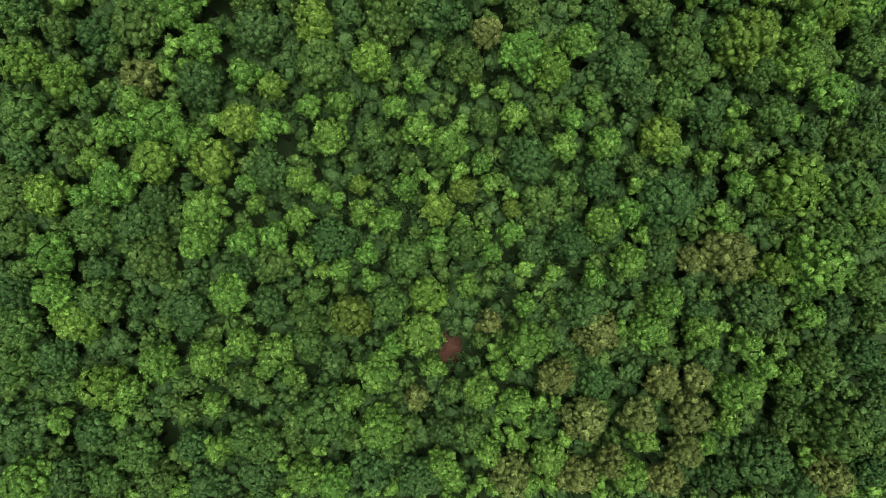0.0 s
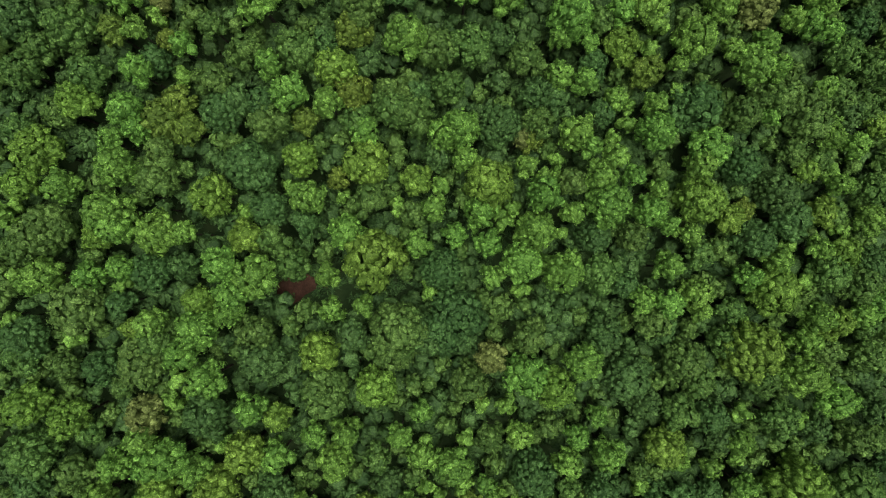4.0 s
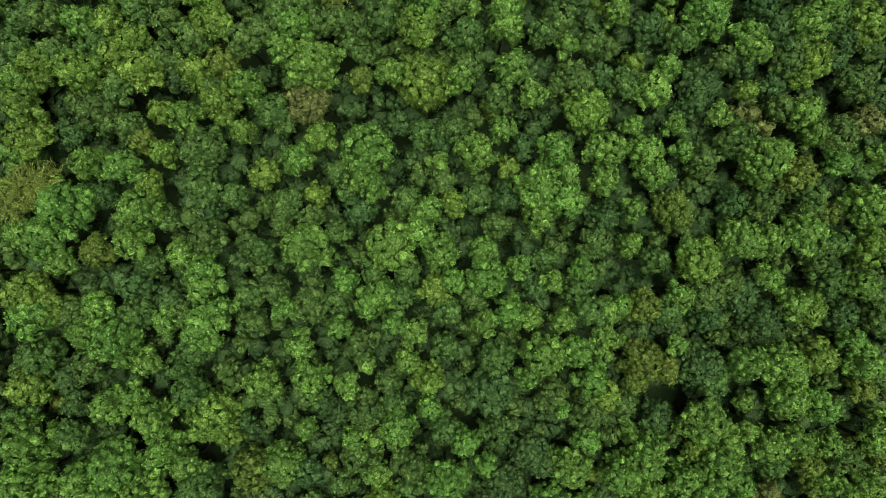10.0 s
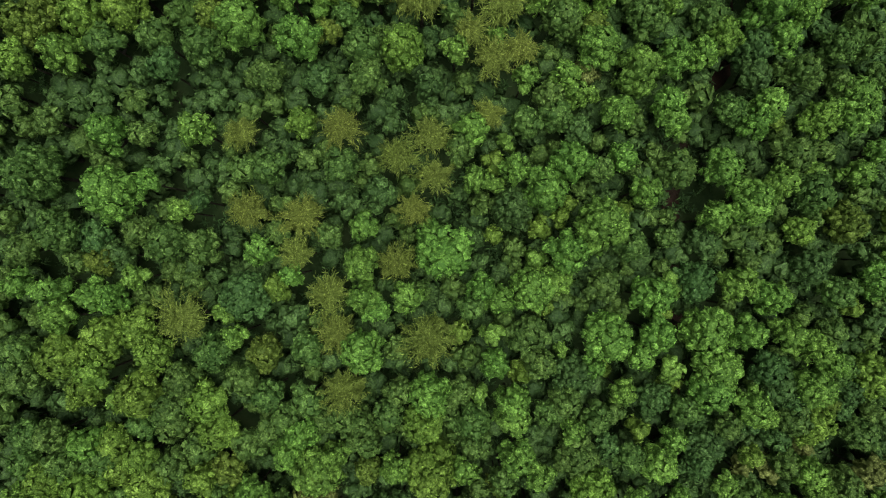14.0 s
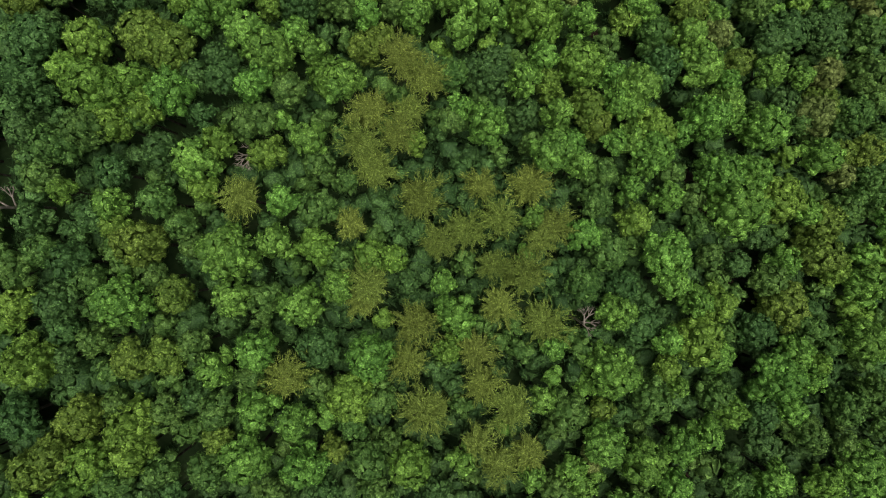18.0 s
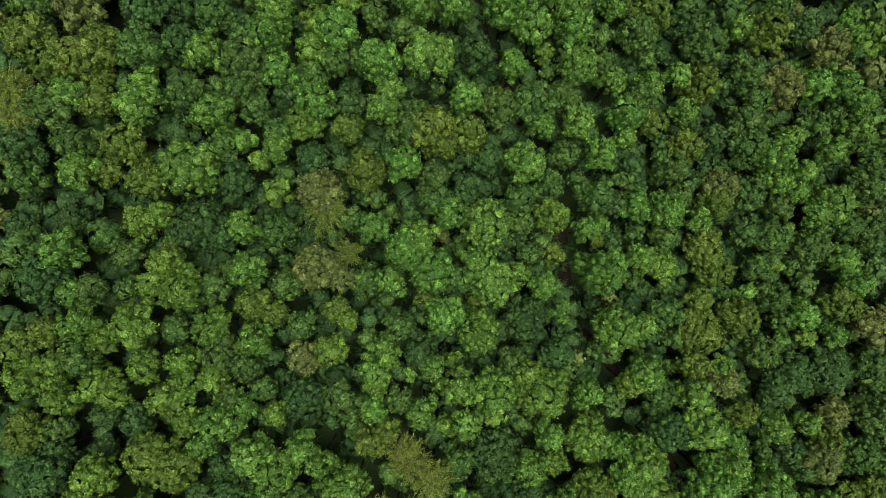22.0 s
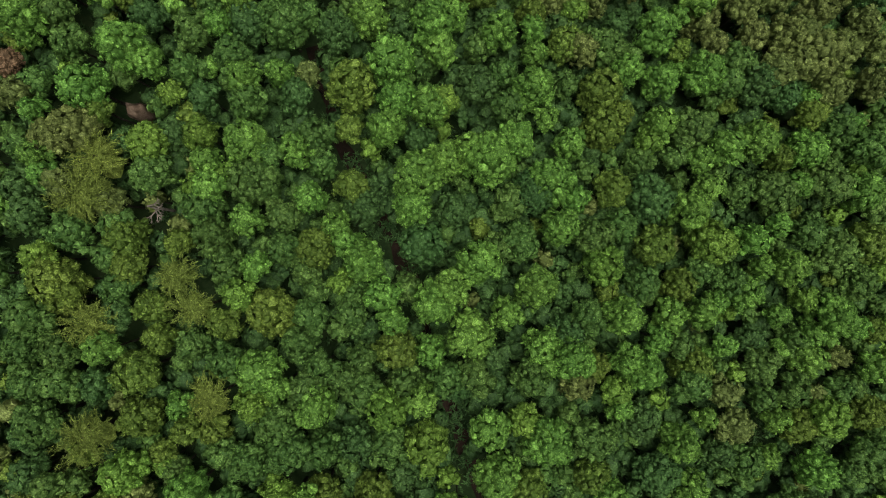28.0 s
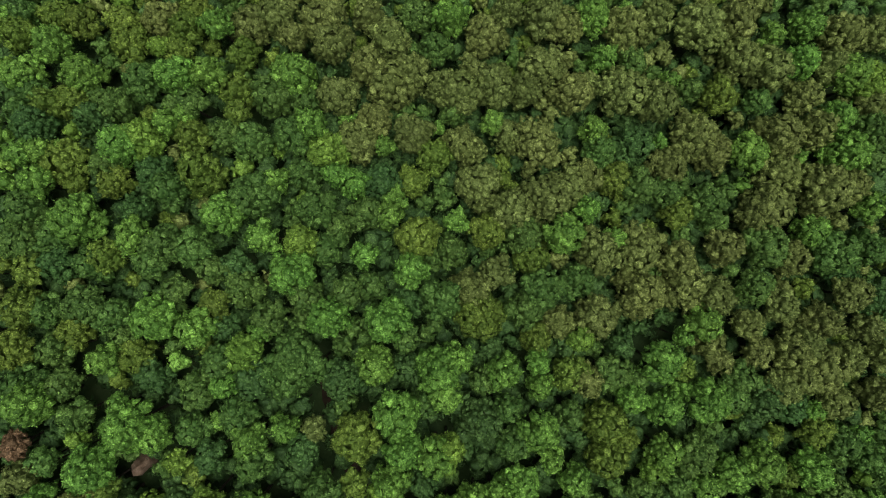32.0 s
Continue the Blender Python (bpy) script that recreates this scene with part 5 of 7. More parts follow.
plant("green", 27.2, 182.8, 1.7)
plant("dark", -32.5, 183.0, 1.8)
plant("mustard", 42.4, 183.0, 2.8)
plant("dark", -37.7, 183.0, 1.7)
plant("bright", 50.0, 183.2, 1.8)
plant("lime", 19.6, 183.2, 2.0)
plant("feather", 5.3, 183.3, 2.3)
plant("bright", 8.8, 183.4, 1.4)
plant("green", -12.4, 184.1, 2.1)
plant("bright", 31.0, 184.2, 3.6)
plant("bright", -30.3, 184.2, 1.7)
plant("bright", 39.8, 184.4, 1.8)
plant("green", 46.3, 184.5, 2.2)
plant("green", -26.5, 184.6, 1.8)
plant("bright", -15.5, 184.8, 1.8)
plant("feather", -19.1, 185.0, 2.3)
plant("green", 15.6, 185.1, 1.8)
plant("feather", -2.6, 185.2, 2.7)
plant("lime", -34.5, 185.5, 1.2)
plant("green", 26.6, 185.6, 1.8)
plant("lime", 37.4, 185.8, 3.1)
plant("bright", 23.2, 185.8, 1.8)
plant("lime", -22.5, 185.9, 1.5)
plant("bright", 19.4, 186.3, 1.7)
plant("feather", 3.6, 186.7, 1.9)
plant("green", -9.8, 186.8, 1.4)
plant("feather", 8.5, 186.9, 2.6)
plant("green", -37.0, 187.0, 1.8)
plant("green", 49.4, 187.3, 2.6)
plant("dark", -31.3, 187.5, 1.8)
plant("feather", -7.0, 187.8, 2.3)
plant("green", -12.4, 188.1, 1.9)
plant("bright", 33.5, 188.2, 2.5)
plant("green", 16.3, 188.2, 2.1)
plant("bright", -22.9, 188.2, 2.4)
plant("bright", 29.4, 188.2, 2.8)
plant("olive", 45.1, 188.5, 1.7)
plant("bright", 13.9, 189.0, 1.8)
plant("lime", -17.0, 189.3, 1.8)
plant("dark", -26.9, 189.3, 2.1)
plant("green", -35.6, 189.7, 2.2)
plant("lime", -21.4, 189.9, 1.9)
plant("bright", 21.7, 190.0, 2.5)
plant("feather", -8.1, 190.3, 2.6)
plant("bright", 10.9, 190.5, 2.5)
plant("bright", 42.2, 190.6, 2.3)
plant("bright", -13.3, 191.0, 2.0)
plant("lime", -3.2, 191.0, 1.6)
plant("dark", -38.7, 191.1, 1.9)
plant("green", 9.1, 191.1, 1.5)
plant("green", -32.9, 191.2, 2.1)
plant("bright", 12.5, 191.2, 2.1)
plant("mustard", 46.6, 191.3, 1.8)
plant("bright", 17.4, 191.4, 1.4)
plant("mustard", 48.6, 191.4, 2.2)
plant("feather", -4.9, 191.5, 1.9)
plant("lime", -30.4, 191.7, 1.8)
plant("bright", 19.9, 191.8, 2.0)
plant("green", -19.3, 192.1, 2.0)
plant("green", 50.0, 192.2, 2.0)
plant("green", -28.5, 192.4, 1.6)
plant("bright", 4.2, 192.4, 2.3)
plant("green", -5.9, 192.6, 1.4)
plant("lime", 21.9, 192.8, 2.8)
plant("bright", 25.2, 192.8, 1.6)
plant("green", -18.2, 192.9, 2.0)
plant("dark", -23.5, 192.9, 1.6)
plant("lime", -27.7, 193.2, 1.8)
plant("mustard", 16.2, 193.2, 1.8)
plant("green", 0.8, 193.3, 1.6)
plant("bright", 35.2, 193.7, 2.7)
plant("feather", -7.5, 193.9, 2.4)
plant("feather", -3.8, 193.9, 1.9)
plant("bright", 11.4, 194.1, 2.0)
plant("bright", 1.4, 194.3, 1.6)
plant("bright", 32.0, 194.6, 1.6)
plant("dark", 8.2, 194.6, 2.1)
plant("bright", -25.3, 194.7, 2.3)
plant("bright", 28.4, 194.8, 2.8)
plant("green", 40.6, 194.8, 1.8)
plant("lime", -32.1, 194.8, 2.9)
plant("bright", 19.4, 194.9, 1.8)
plant("mustard", 14.6, 194.9, 2.2)
plant("lime", -28.9, 195.3, 2.3)
plant("dark", -38.4, 195.3, 2.6)
plant("olive", 42.3, 195.5, 2.7)
plant("green", -15.2, 195.6, 1.9)
plant("bright", -10.7, 195.6, 1.5)
plant("bright", -19.0, 195.7, 1.8)
plant("bright", 18.3, 195.8, 1.8)
plant("green", 47.8, 196.1, 2.5)
plant("bright", 30.8, 196.2, 2.2)
plant("lime", -34.3, 196.4, 1.9)
plant("bright", -9.7, 196.7, 1.9)
plant("dark", -24.1, 196.7, 1.9)
plant("bright", -17.6, 196.7, 1.4)
plant("dark", -21.0, 197.0, 2.2)
plant("dark", 38.8, 197.0, 1.8)
plant("feather", -2.0, 197.1, 2.3)
plant("lime", -11.2, 197.2, 2.4)
plant("mustard", 43.7, 197.3, 2.2)
plant("bright", 20.1, 197.6, 2.8)
plant("lime", 10.9, 197.6, 1.8)
plant("bright", 7.9, 197.6, 2.0)
plant("green", 51.2, 197.8, 2.0)
plant("green", 0.3, 198.2, 2.0)
plant("bright", 31.0, 198.7, 1.8)
plant("bright", 17.8, 198.8, 1.8)
plant("dark", 4.4, 198.8, 2.8)
plant("dark", -22.2, 198.9, 1.6)
plant("bright", -17.0, 198.9, 2.5)
plant("lime", -32.7, 199.2, 2.2)
plant("feather", -4.5, 199.4, 2.7)
plant("bright", -12.9, 199.4, 1.5)
plant("mustard", -26.4, 199.4, 2.6)
plant("dark", -37.7, 199.4, 2.6)
plant("lime", 14.5, 200.0, 2.7)
plant("dark", 23.5, 200.0, 2.5)
plant("bright", 35.9, 200.0, 1.9)
plant("bright", 41.1, 200.0, 1.6)
plant("mustard", -28.9, 200.5, 2.5)
plant("bright", -19.1, 200.5, 2.4)
plant("mustard", -8.2, 200.5, 1.9)
plant("bright", 10.3, 200.5, 2.0)
plant("bright", 27.5, 200.6, 2.7)
plant("olive", 44.6, 200.6, 2.2)
plant("green", 49.9, 200.6, 2.7)
plant("dark", -37.0, 201.0, 1.8)
plant("bright", -14.5, 201.0, 1.9)
plant("mustard", 33.1, 201.2, 1.9)
plant("bright", -23.7, 201.6, 1.5)
plant("mustard", -6.6, 201.7, 1.6)
plant("bright", 1.4, 202.3, 2.0)
plant("mustard", -39.1, 203.3, 2.2)
plant("bright", 27.0, 203.4, 2.4)
plant("green", -36.0, 203.6, 1.3)
plant("bright", -21.7, 203.7, 2.4)
plant("green", 22.8, 203.7, 2.2)
plant("lime", -25.0, 203.7, 1.5)
plant("dark", -29.9, 203.7, 1.8)
plant("bright", -8.2, 203.9, 1.7)
plant("dark", 37.1, 203.9, 2.2)
plant("bright", -3.1, 203.9, 2.0)
plant("lime", -17.2, 204.0, 1.5)
plant("dark", -32.9, 204.2, 1.6)
plant("green", -5.5, 204.6, 1.6)
plant("lime", 9.7, 204.7, 3.3)
plant("olive", 31.0, 204.8, 2.0)
plant("bright", 14.8, 204.8, 1.8)
plant("bright", -19.8, 204.8, 1.4)
plant("dark", -14.9, 205.0, 2.5)
plant("green", -11.0, 205.0, 2.3)
plant("bright", 4.4, 205.2, 2.7)
plant("lime", 19.4, 205.2, 1.7)
plant("green", -21.7, 205.4, 1.6)
plant("bright", 0.3, 205.7, 2.3)
plant("lime", -27.0, 205.8, 1.9)
plant("dark", 40.0, 205.9, 2.9)
plant("dark", 44.6, 206.0, 2.7)
plant("green", 50.4, 206.0, 2.4)
plant("lime", -36.2, 206.2, 1.8)
plant("green", -18.6, 206.3, 1.4)
plant("lime", -25.6, 206.4, 1.4)
plant("lime", 8.0, 206.5, 2.1)
plant("lime", -7.7, 206.5, 1.6)
plant("bright", 21.2, 206.7, 2.1)
plant("lime", -31.5, 206.8, 1.8)
plant("bright", 30.8, 206.9, 1.4)
plant("mustard", 27.4, 207.0, 2.0)
plant("lime", -32.9, 207.3, 2.1)
plant("lime", -23.1, 207.6, 1.7)
plant("bright", -8.2, 207.8, 1.9)
plant("bright", -2.0, 208.0, 1.5)
plant("green", -20.3, 208.3, 1.6)
plant("green", 6.3, 208.4, 1.7)
plant("green", 35.6, 208.4, 2.2)
plant("lime", -38.9, 208.4, 2.3)
plant("dark", 11.4, 208.6, 2.2)
plant("lime", -29.1, 209.0, 1.8)
plant("lime", -25.7, 209.1, 1.9)
plant("lime", -6.6, 209.1, 1.5)
plant("olive", -14.9, 209.2, 2.1)
plant("green", 17.1, 209.3, 2.1)
plant("lime", -36.8, 209.3, 1.8)
plant("dark", -2.9, 209.4, 2.4)
plant("green", -34.8, 209.8, 1.8)
plant("lime", -12.1, 209.8, 1.9)
plant("green", -22.3, 209.9, 2.1)
plant("bright", 44.8, 209.9, 1.6)
plant("bright", -7.1, 210.2, 1.6)
plant("mustard", 28.5, 210.8, 2.9)
plant("mustard", -40.0, 210.9, 1.9)
plant("bright", -19.2, 211.2, 1.9)
plant("bright", 18.1, 211.3, 2.8)
plant("lime", -32.7, 211.4, 1.5)
plant("lime", 2.9, 211.4, 2.5)
plant("olive", 49.9, 211.5, 2.4)
plant("green", 38.8, 211.6, 1.7)
plant("bright", 20.8, 211.7, 1.9)
plant("mustard", 32.9, 212.0, 2.6)
plant("green", -5.5, 212.2, 1.8)
plant("mustard", -37.9, 212.4, 1.6)
plant("bright", 40.7, 212.4, 2.2)
plant("green", -15.0, 212.4, 1.7)
plant("lime", -23.3, 212.5, 2.1)
plant("green", -27.1, 212.5, 1.5)
plant("green", 23.9, 212.7, 2.2)
plant("lime", -30.2, 212.8, 2.3)
plant("dark", 7.7, 212.8, 2.7)
plant("lime", -10.6, 212.8, 1.1)
plant("bright", -34.8, 213.0, 2.0)
plant("bright", 11.6, 213.3, 1.2)
plant("bright", -0.9, 213.3, 2.2)
plant("mustard", 46.4, 213.5, 2.4)
plant("mustard", -17.8, 213.5, 1.5)
plant("mustard", -11.8, 213.8, 1.5)
plant("mustard", 28.2, 214.2, 1.9)
plant("green", 37.4, 214.5, 2.2)
plant("mustard", -19.9, 214.5, 1.9)
plant("bright", 48.6, 215.8, 1.9)
plant("green", -23.6, 216.1, 1.9)
plant("green", -34.0, 216.1, 1.6)
plant("lime", -28.4, 216.2, 2.2)
plant("bright", -35.5, 216.2, 1.7)
plant("bright", 4.5, 216.3, 2.6)
plant("green", -31.3, 216.3, 1.3)
plant("lime", -25.9, 216.3, 2.4)
plant("bright", 9.7, 216.3, 1.7)
plant("green", -16.8, 216.4, 1.9)
plant("bright", -6.1, 216.7, 2.0)
plant("green", 0.3, 216.7, 1.9)
plant("green", -9.0, 216.8, 2.0)
plant("dark", -38.6, 217.0, 2.7)
plant("olive", -11.3, 217.0, 1.7)
plant("bright", 6.9, 217.4, 1.7)
plant("mustard", 30.4, 217.6, 2.3)
plant("bright", 16.3, 217.8, 3.1)
plant("lime", 23.9, 217.8, 1.9)
plant("green", 36.2, 217.9, 2.0)
plant("bright", -20.0, 217.9, 2.0)
plant("bright", -2.0, 218.0, 2.6)
plant("olive", -13.7, 218.2, 2.6)
plant("bright", 2.7, 218.4, 2.1)
plant("lime", -27.6, 218.5, 1.9)
plant("bright", 46.7, 218.7, 2.4)
plant("bright", 20.8, 218.8, 1.9)
plant("feather", -10.7, 219.6, 1.7)
plant("green", -31.2, 219.6, 1.5)
plant("green", 8.4, 219.7, 1.5)
plant("bright", -36.1, 219.9, 2.1)
plant("mustard", 29.1, 220.2, 2.5)
plant("green", 43.0, 220.2, 2.3)
plant("bright", -4.6, 220.3, 2.6)
plant("green", -40.1, 220.6, 2.0)
plant("green", 37.8, 220.7, 2.3)
plant("dark", 5.3, 221.0, 1.9)
plant("bright", -3.2, 221.0, 2.3)
plant("green", -33.7, 221.1, 2.0)
plant("green", 24.3, 221.3, 1.9)
plant("dark", -23.0, 221.5, 1.9)
plant("green", -18.0, 221.6, 2.2)
plant("green", 34.3, 221.9, 2.0)
plant("bright", -8.1, 222.0, 2.0)
plant("bright", 14.9, 222.0, 1.7)
plant("green", 51.6, 222.1, 2.5)
plant("bright", -20.4, 222.3, 1.9)
plant("dark", -25.0, 222.4, 2.8)
plant("green", 44.8, 222.5, 1.8)
plant("dark", -41.1, 222.5, 1.5)
plant("lime", -30.3, 222.6, 1.9)
plant("bright", 3.6, 222.6, 3.1)
plant("green", 7.5, 222.9, 1.5)
plant("dark", -36.3, 222.9, 1.5)
plant("green", 47.9, 222.9, 2.1)
plant("green", -10.3, 223.2, 1.5)
plant("bright", 28.2, 223.2, 1.6)
plant("lime", -28.4, 223.3, 1.5)
plant("lime", 10.8, 223.6, 2.1)
plant("bright", -0.3, 223.7, 2.0)
plant("feather", -12.9, 224.1, 2.6)
plant("bright", 43.1, 224.1, 1.7)
plant("bright", 24.2, 224.5, 2.5)
plant("green", 38.9, 224.9, 1.9)
plant("bright", 20.6, 224.9, 2.1)
plant("green", -1.5, 225.0, 2.1)
plant("dark", 18.5, 225.1, 1.7)
plant("green", 7.1, 225.2, 2.2)
plant("bright", 45.5, 225.5, 2.7)
plant("mustard", 30.8, 225.5, 2.4)
plant("dark", 1.6, 225.9, 1.5)
plant("green", 16.2, 226.0, 2.4)
plant("green", 26.6, 226.2, 1.8)
plant("olive", -13.7, 226.2, 2.7)
plant("green", 35.1, 226.7, 2.4)
plant("green", -40.5, 226.7, 2.0)
plant("mustard", -29.8, 226.7, 2.0)
plant("dark", -22.1, 226.9, 2.4)
plant("green", 10.4, 226.9, 2.3)
plant("olive", 31.4, 227.0, 2.4)
plant("bright", 40.5, 227.0, 2.0)
plant("bright", -35.2, 227.2, 2.0)
plant("green", -2.1, 227.4, 2.2)
plant("mustard", -33.9, 227.4, 1.5)
plant("green", 51.1, 227.7, 2.8)
plant("bright", -25.4, 228.0, 3.3)
plant("bright", 38.4, 228.1, 1.9)
plant("mustard", -9.2, 228.2, 2.5)
plant("bright", -5.1, 228.8, 2.1)
plant("bright", 41.5, 229.3, 1.9)
plant("dark", -14.5, 229.4, 2.0)
plant("green", 25.3, 229.6, 2.4)
plant("bright", 7.7, 229.6, 2.5)
plant("dark", -41.0, 229.8, 2.3)
plant("green", -23.2, 229.8, 1.9)
plant("dark", 4.1, 230.1, 2.1)
plant("mustard", -32.2, 230.1, 2.4)
plant("green", -36.8, 230.3, 2.4)
plant("bright", -18.0, 230.4, 1.7)
plant("green", 12.4, 230.6, 1.9)
plant("bright", 16.8, 230.6, 2.1)
plant("bright", 37.7, 230.8, 2.4)
plant("green", 52.5, 230.9, 1.7)
plant("mustard", -0.9, 231.5, 1.8)
plant("green", -17.8, 231.9, 1.6)
plant("bright", 45.3, 231.9, 2.0)
plant("green", 35.4, 232.0, 2.7)
plant("mustard", 27.5, 232.1, 2.2)
plant("bright", 19.5, 232.4, 1.7)
plant("feather", -41.5, 232.6, 1.9)
plant("mustard", -11.0, 232.6, 1.8)
plant("mustard", 1.6, 232.7, 2.5)
plant("mustard", -2.1, 232.8, 2.9)
plant("green", -5.1, 232.8, 2.3)
plant("lime", -15.2, 233.1, 2.1)
plant("bright", 9.7, 233.2, 1.7)
plant("bright", 40.9, 233.3, 1.9)
plant("dark", 31.5, 233.3, 2.0)
plant("bright", -23.9, 233.3, 2.4)
plant("green", -38.9, 233.6, 2.5)
plant("bright", 49.2, 233.9, 2.3)
plant("bright", 14.2, 234.1, 2.1)
plant("green", -20.1, 234.3, 1.7)
plant("mustard", -34.7, 234.5, 1.9)
plant("bright", -30.8, 234.6, 2.5)
plant("bright", -7.4, 234.7, 2.0)
plant("mustard", 23.4, 234.8, 2.0)
plant("bright", 19.5, 235.0, 2.3)
plant("bright", -14.0, 235.1, 2.3)
plant("bright", -37.1, 235.2, 1.9)
plant("green", 44.6, 235.2, 2.3)
plant("feather", -41.7, 235.3, 2.5)
plant("dark", -11.1, 235.3, 2.3)
plant("green", 34.9, 235.3, 2.2)
plant("green", -27.0, 235.5, 2.2)
plant("green", 5.3, 235.7, 2.5)
plant("bright", 27.2, 236.1, 1.8)
plant("green", 9.2, 236.3, 3.0)
plant("bright", 1.5, 236.4, 2.2)
plant("dark", -16.9, 236.5, 1.8)
plant("green", -21.7, 236.6, 2.3)
plant("bright", -6.3, 237.1, 1.7)
plant("green", 21.4, 237.4, 1.8)
plant("green", 12.5, 237.5, 1.9)
plant("mustard", -38.7, 237.9, 2.3)
plant("bright", 51.1, 238.0, 1.9)
plant("green", 36.4, 238.0, 2.3)
plant("green", -14.6, 238.3, 1.7)
plant("bright", -17.7, 238.3, 2.1)
plant("mustard", -36.2, 238.4, 3.0)
plant("bright", 22.8, 238.8, 1.8)
plant("bright", 18.0, 238.8, 2.0)
plant("green", -21.2, 238.9, 2.8)
plant("olive", 40.0, 239.4, 3.0)
plant("bright", 43.3, 239.4, 2.4)
plant("mustard", 29.1, 239.4, 2.7)
plant("green", -12.3, 239.5, 1.7)
plant("bright", -25.2, 239.5, 2.3)
plant("bright", -7.5, 239.8, 2.5)
plant("green", -31.3, 240.1, 2.5)
plant("bright", 26.3, 240.1, 1.8)
plant("bright", 48.0, 240.1, 2.1)
plant("bright", 6.9, 240.4, 1.9)
plant("mustard", -41.2, 240.6, 2.6)
plant("mustard", -35.0, 240.6, 1.9)
plant("lime", -14.8, 240.6, 2.0)
plant("bright", -2.1, 240.7, 3.0)
plant("green", -10.0, 240.7, 1.8)
plant("bright", 14.0, 240.7, 2.5)
plant("dark", -28.0, 241.2, 2.0)
plant("green", 35.8, 241.4, 2.4)
plant("bright", -18.8, 241.8, 2.1)
plant("dark", 2.9, 242.0, 2.3)
plant("green", -21.9, 242.4, 2.0)
plant("bright", -12.1, 243.0, 2.6)
plant("green", -5.2, 243.8, 1.8)
plant("green", -41.0, 243.9, 2.1)
plant("olive", -36.6, 243.9, 2.8)
plant("dark", -31.5, 244.1, 2.3)
plant("green", 29.9, 244.1, 2.9)
plant("green", -24.7, 244.1, 2.1)
plant("bright", -18.4, 244.1, 2.1)
plant("lime", -13.9, 244.2, 2.2)
plant("bright", 13.7, 244.5, 2.2)
plant("green", 21.5, 244.7, 2.6)
plant("olive", 46.0, 244.9, 2.8)
plant("green", -8.3, 245.0, 1.6)
plant("bright", 9.1, 245.1, 2.5)
plant("dark", -28.7, 245.3, 2.2)
plant("lime", -11.4, 246.1, 1.8)
plant("bright", 34.0, 246.1, 2.0)
plant("bright", 0.3, 246.2, 2.2)
plant("mustard", -34.8, 246.3, 1.9)
plant("bright", 49.9, 246.3, 1.9)
plant("bright", -4.0, 246.4, 2.4)
plant("bright", -41.4, 246.5, 2.4)
plant("mustard", 38.2, 246.6, 2.6)
plant("bright", 5.9, 246.6, 2.7)
plant("dark", 28.2, 246.8, 2.4)
plant("bright", 13.0, 247.0, 3.2)
plant("dark", 43.9, 247.1, 2.5)
plant("green", -21.5, 247.1, 2.3)
plant("green", -14.7, 247.3, 2.0)
plant("mustard", 22.9, 247.3, 3.0)
plant("bright", -30.2, 247.4, 2.0)
plant("mustard", -33.5, 247.4, 2.0)
plant("bright", 48.5, 247.7, 1.5)
plant("green", -8.3, 247.7, 1.7)
plant("bright", 18.6, 247.9, 1.7)
plant("green", -36.8, 247.9, 1.9)
plant("green", -42.9, 248.3, 1.5)
plant("green", 39.9, 249.1, 2.1)
plant("bright", -0.3, 249.3, 1.6)
plant("olive", -40.1, 249.4, 2.6)
plant("olive", -26.3, 249.9, 2.7)
plant("mustard", -22.2, 250.4, 1.5)
plant("bright", -32.1, 250.4, 2.0)
plant("green", -36.9, 250.7, 2.1)
plant("dark", -13.8, 251.1, 1.7)
plant("bright", -11.1, 251.2, 1.8)
plant("dark", -6.5, 251.3, 1.9)
plant("bright", 17.2, 251.7, 2.2)
plant("dark", -42.4, 251.8, 1.8)
plant("bright", -1.5, 251.8, 1.4)
plant("olive", -21.6, 251.9, 2.1)
plant("bright", -0.3, 251.9, 1.5)
plant("bright", 27.7, 252.0, 2.0)
plant("green", 47.8, 252.1, 1.7)
plant("bright", -30.1, 252.2, 2.2)
plant("mustard", 7.8, 252.6, 2.4)
plant("lime", -18.1, 252.8, 2.6)
plant("bright", 43.7, 253.4, 2.7)
plant("dark", 23.2, 253.5, 3.1)
plant("mustard", 15.5, 253.5, 2.5)
plant("mustard", -9.5, 253.6, 2.3)
plant("green", -24.5, 253.6, 1.9)
plant("mustard", -14.9, 253.7, 2.1)
plant("green", 10.1, 253.7, 1.7)
plant("mustard", -36.2, 254.0, 1.7)
plant("mustard", -39.4, 254.1, 2.2)
plant("green", 51.4, 254.2, 3.1)
plant("lime", -19.3, 254.3, 2.0)
plant("feather", -42.9, 254.3, 2.2)
plant("bright", -16.4, 254.3, 1.4)
plant("green", 34.7, 254.4, 2.5)
plant("bright", 4.1, 254.7, 3.1)
plant("olive", -33.0, 254.9, 1.9)
plant("bright", 37.3, 255.0, 1.9)
plant("dark", -6.5, 255.1, 2.3)
plant("dark", 31.4, 255.2, 2.3)
plant("bright", -27.8, 255.2, 2.4)
plant("green", -38.8, 256.5, 1.6)
plant("green", -40.5, 256.6, 2.0)
plant("green", -29.5, 257.0, 1.7)
plant("bright", 25.6, 257.3, 2.6)
plant("lime", -33.8, 257.4, 2.4)
plant("dark", -43.0, 257.5, 2.4)
plant("green", -22.3, 257.6, 2.3)
plant("lime", -30.7, 257.7, 1.2)
plant("green", 15.5, 257.8, 2.8)
plant("bright", 9.9, 258.2, 3.2)
plant("mustard", 41.7, 258.2, 2.4)
plant("green", -14.9, 258.3, 2.3)
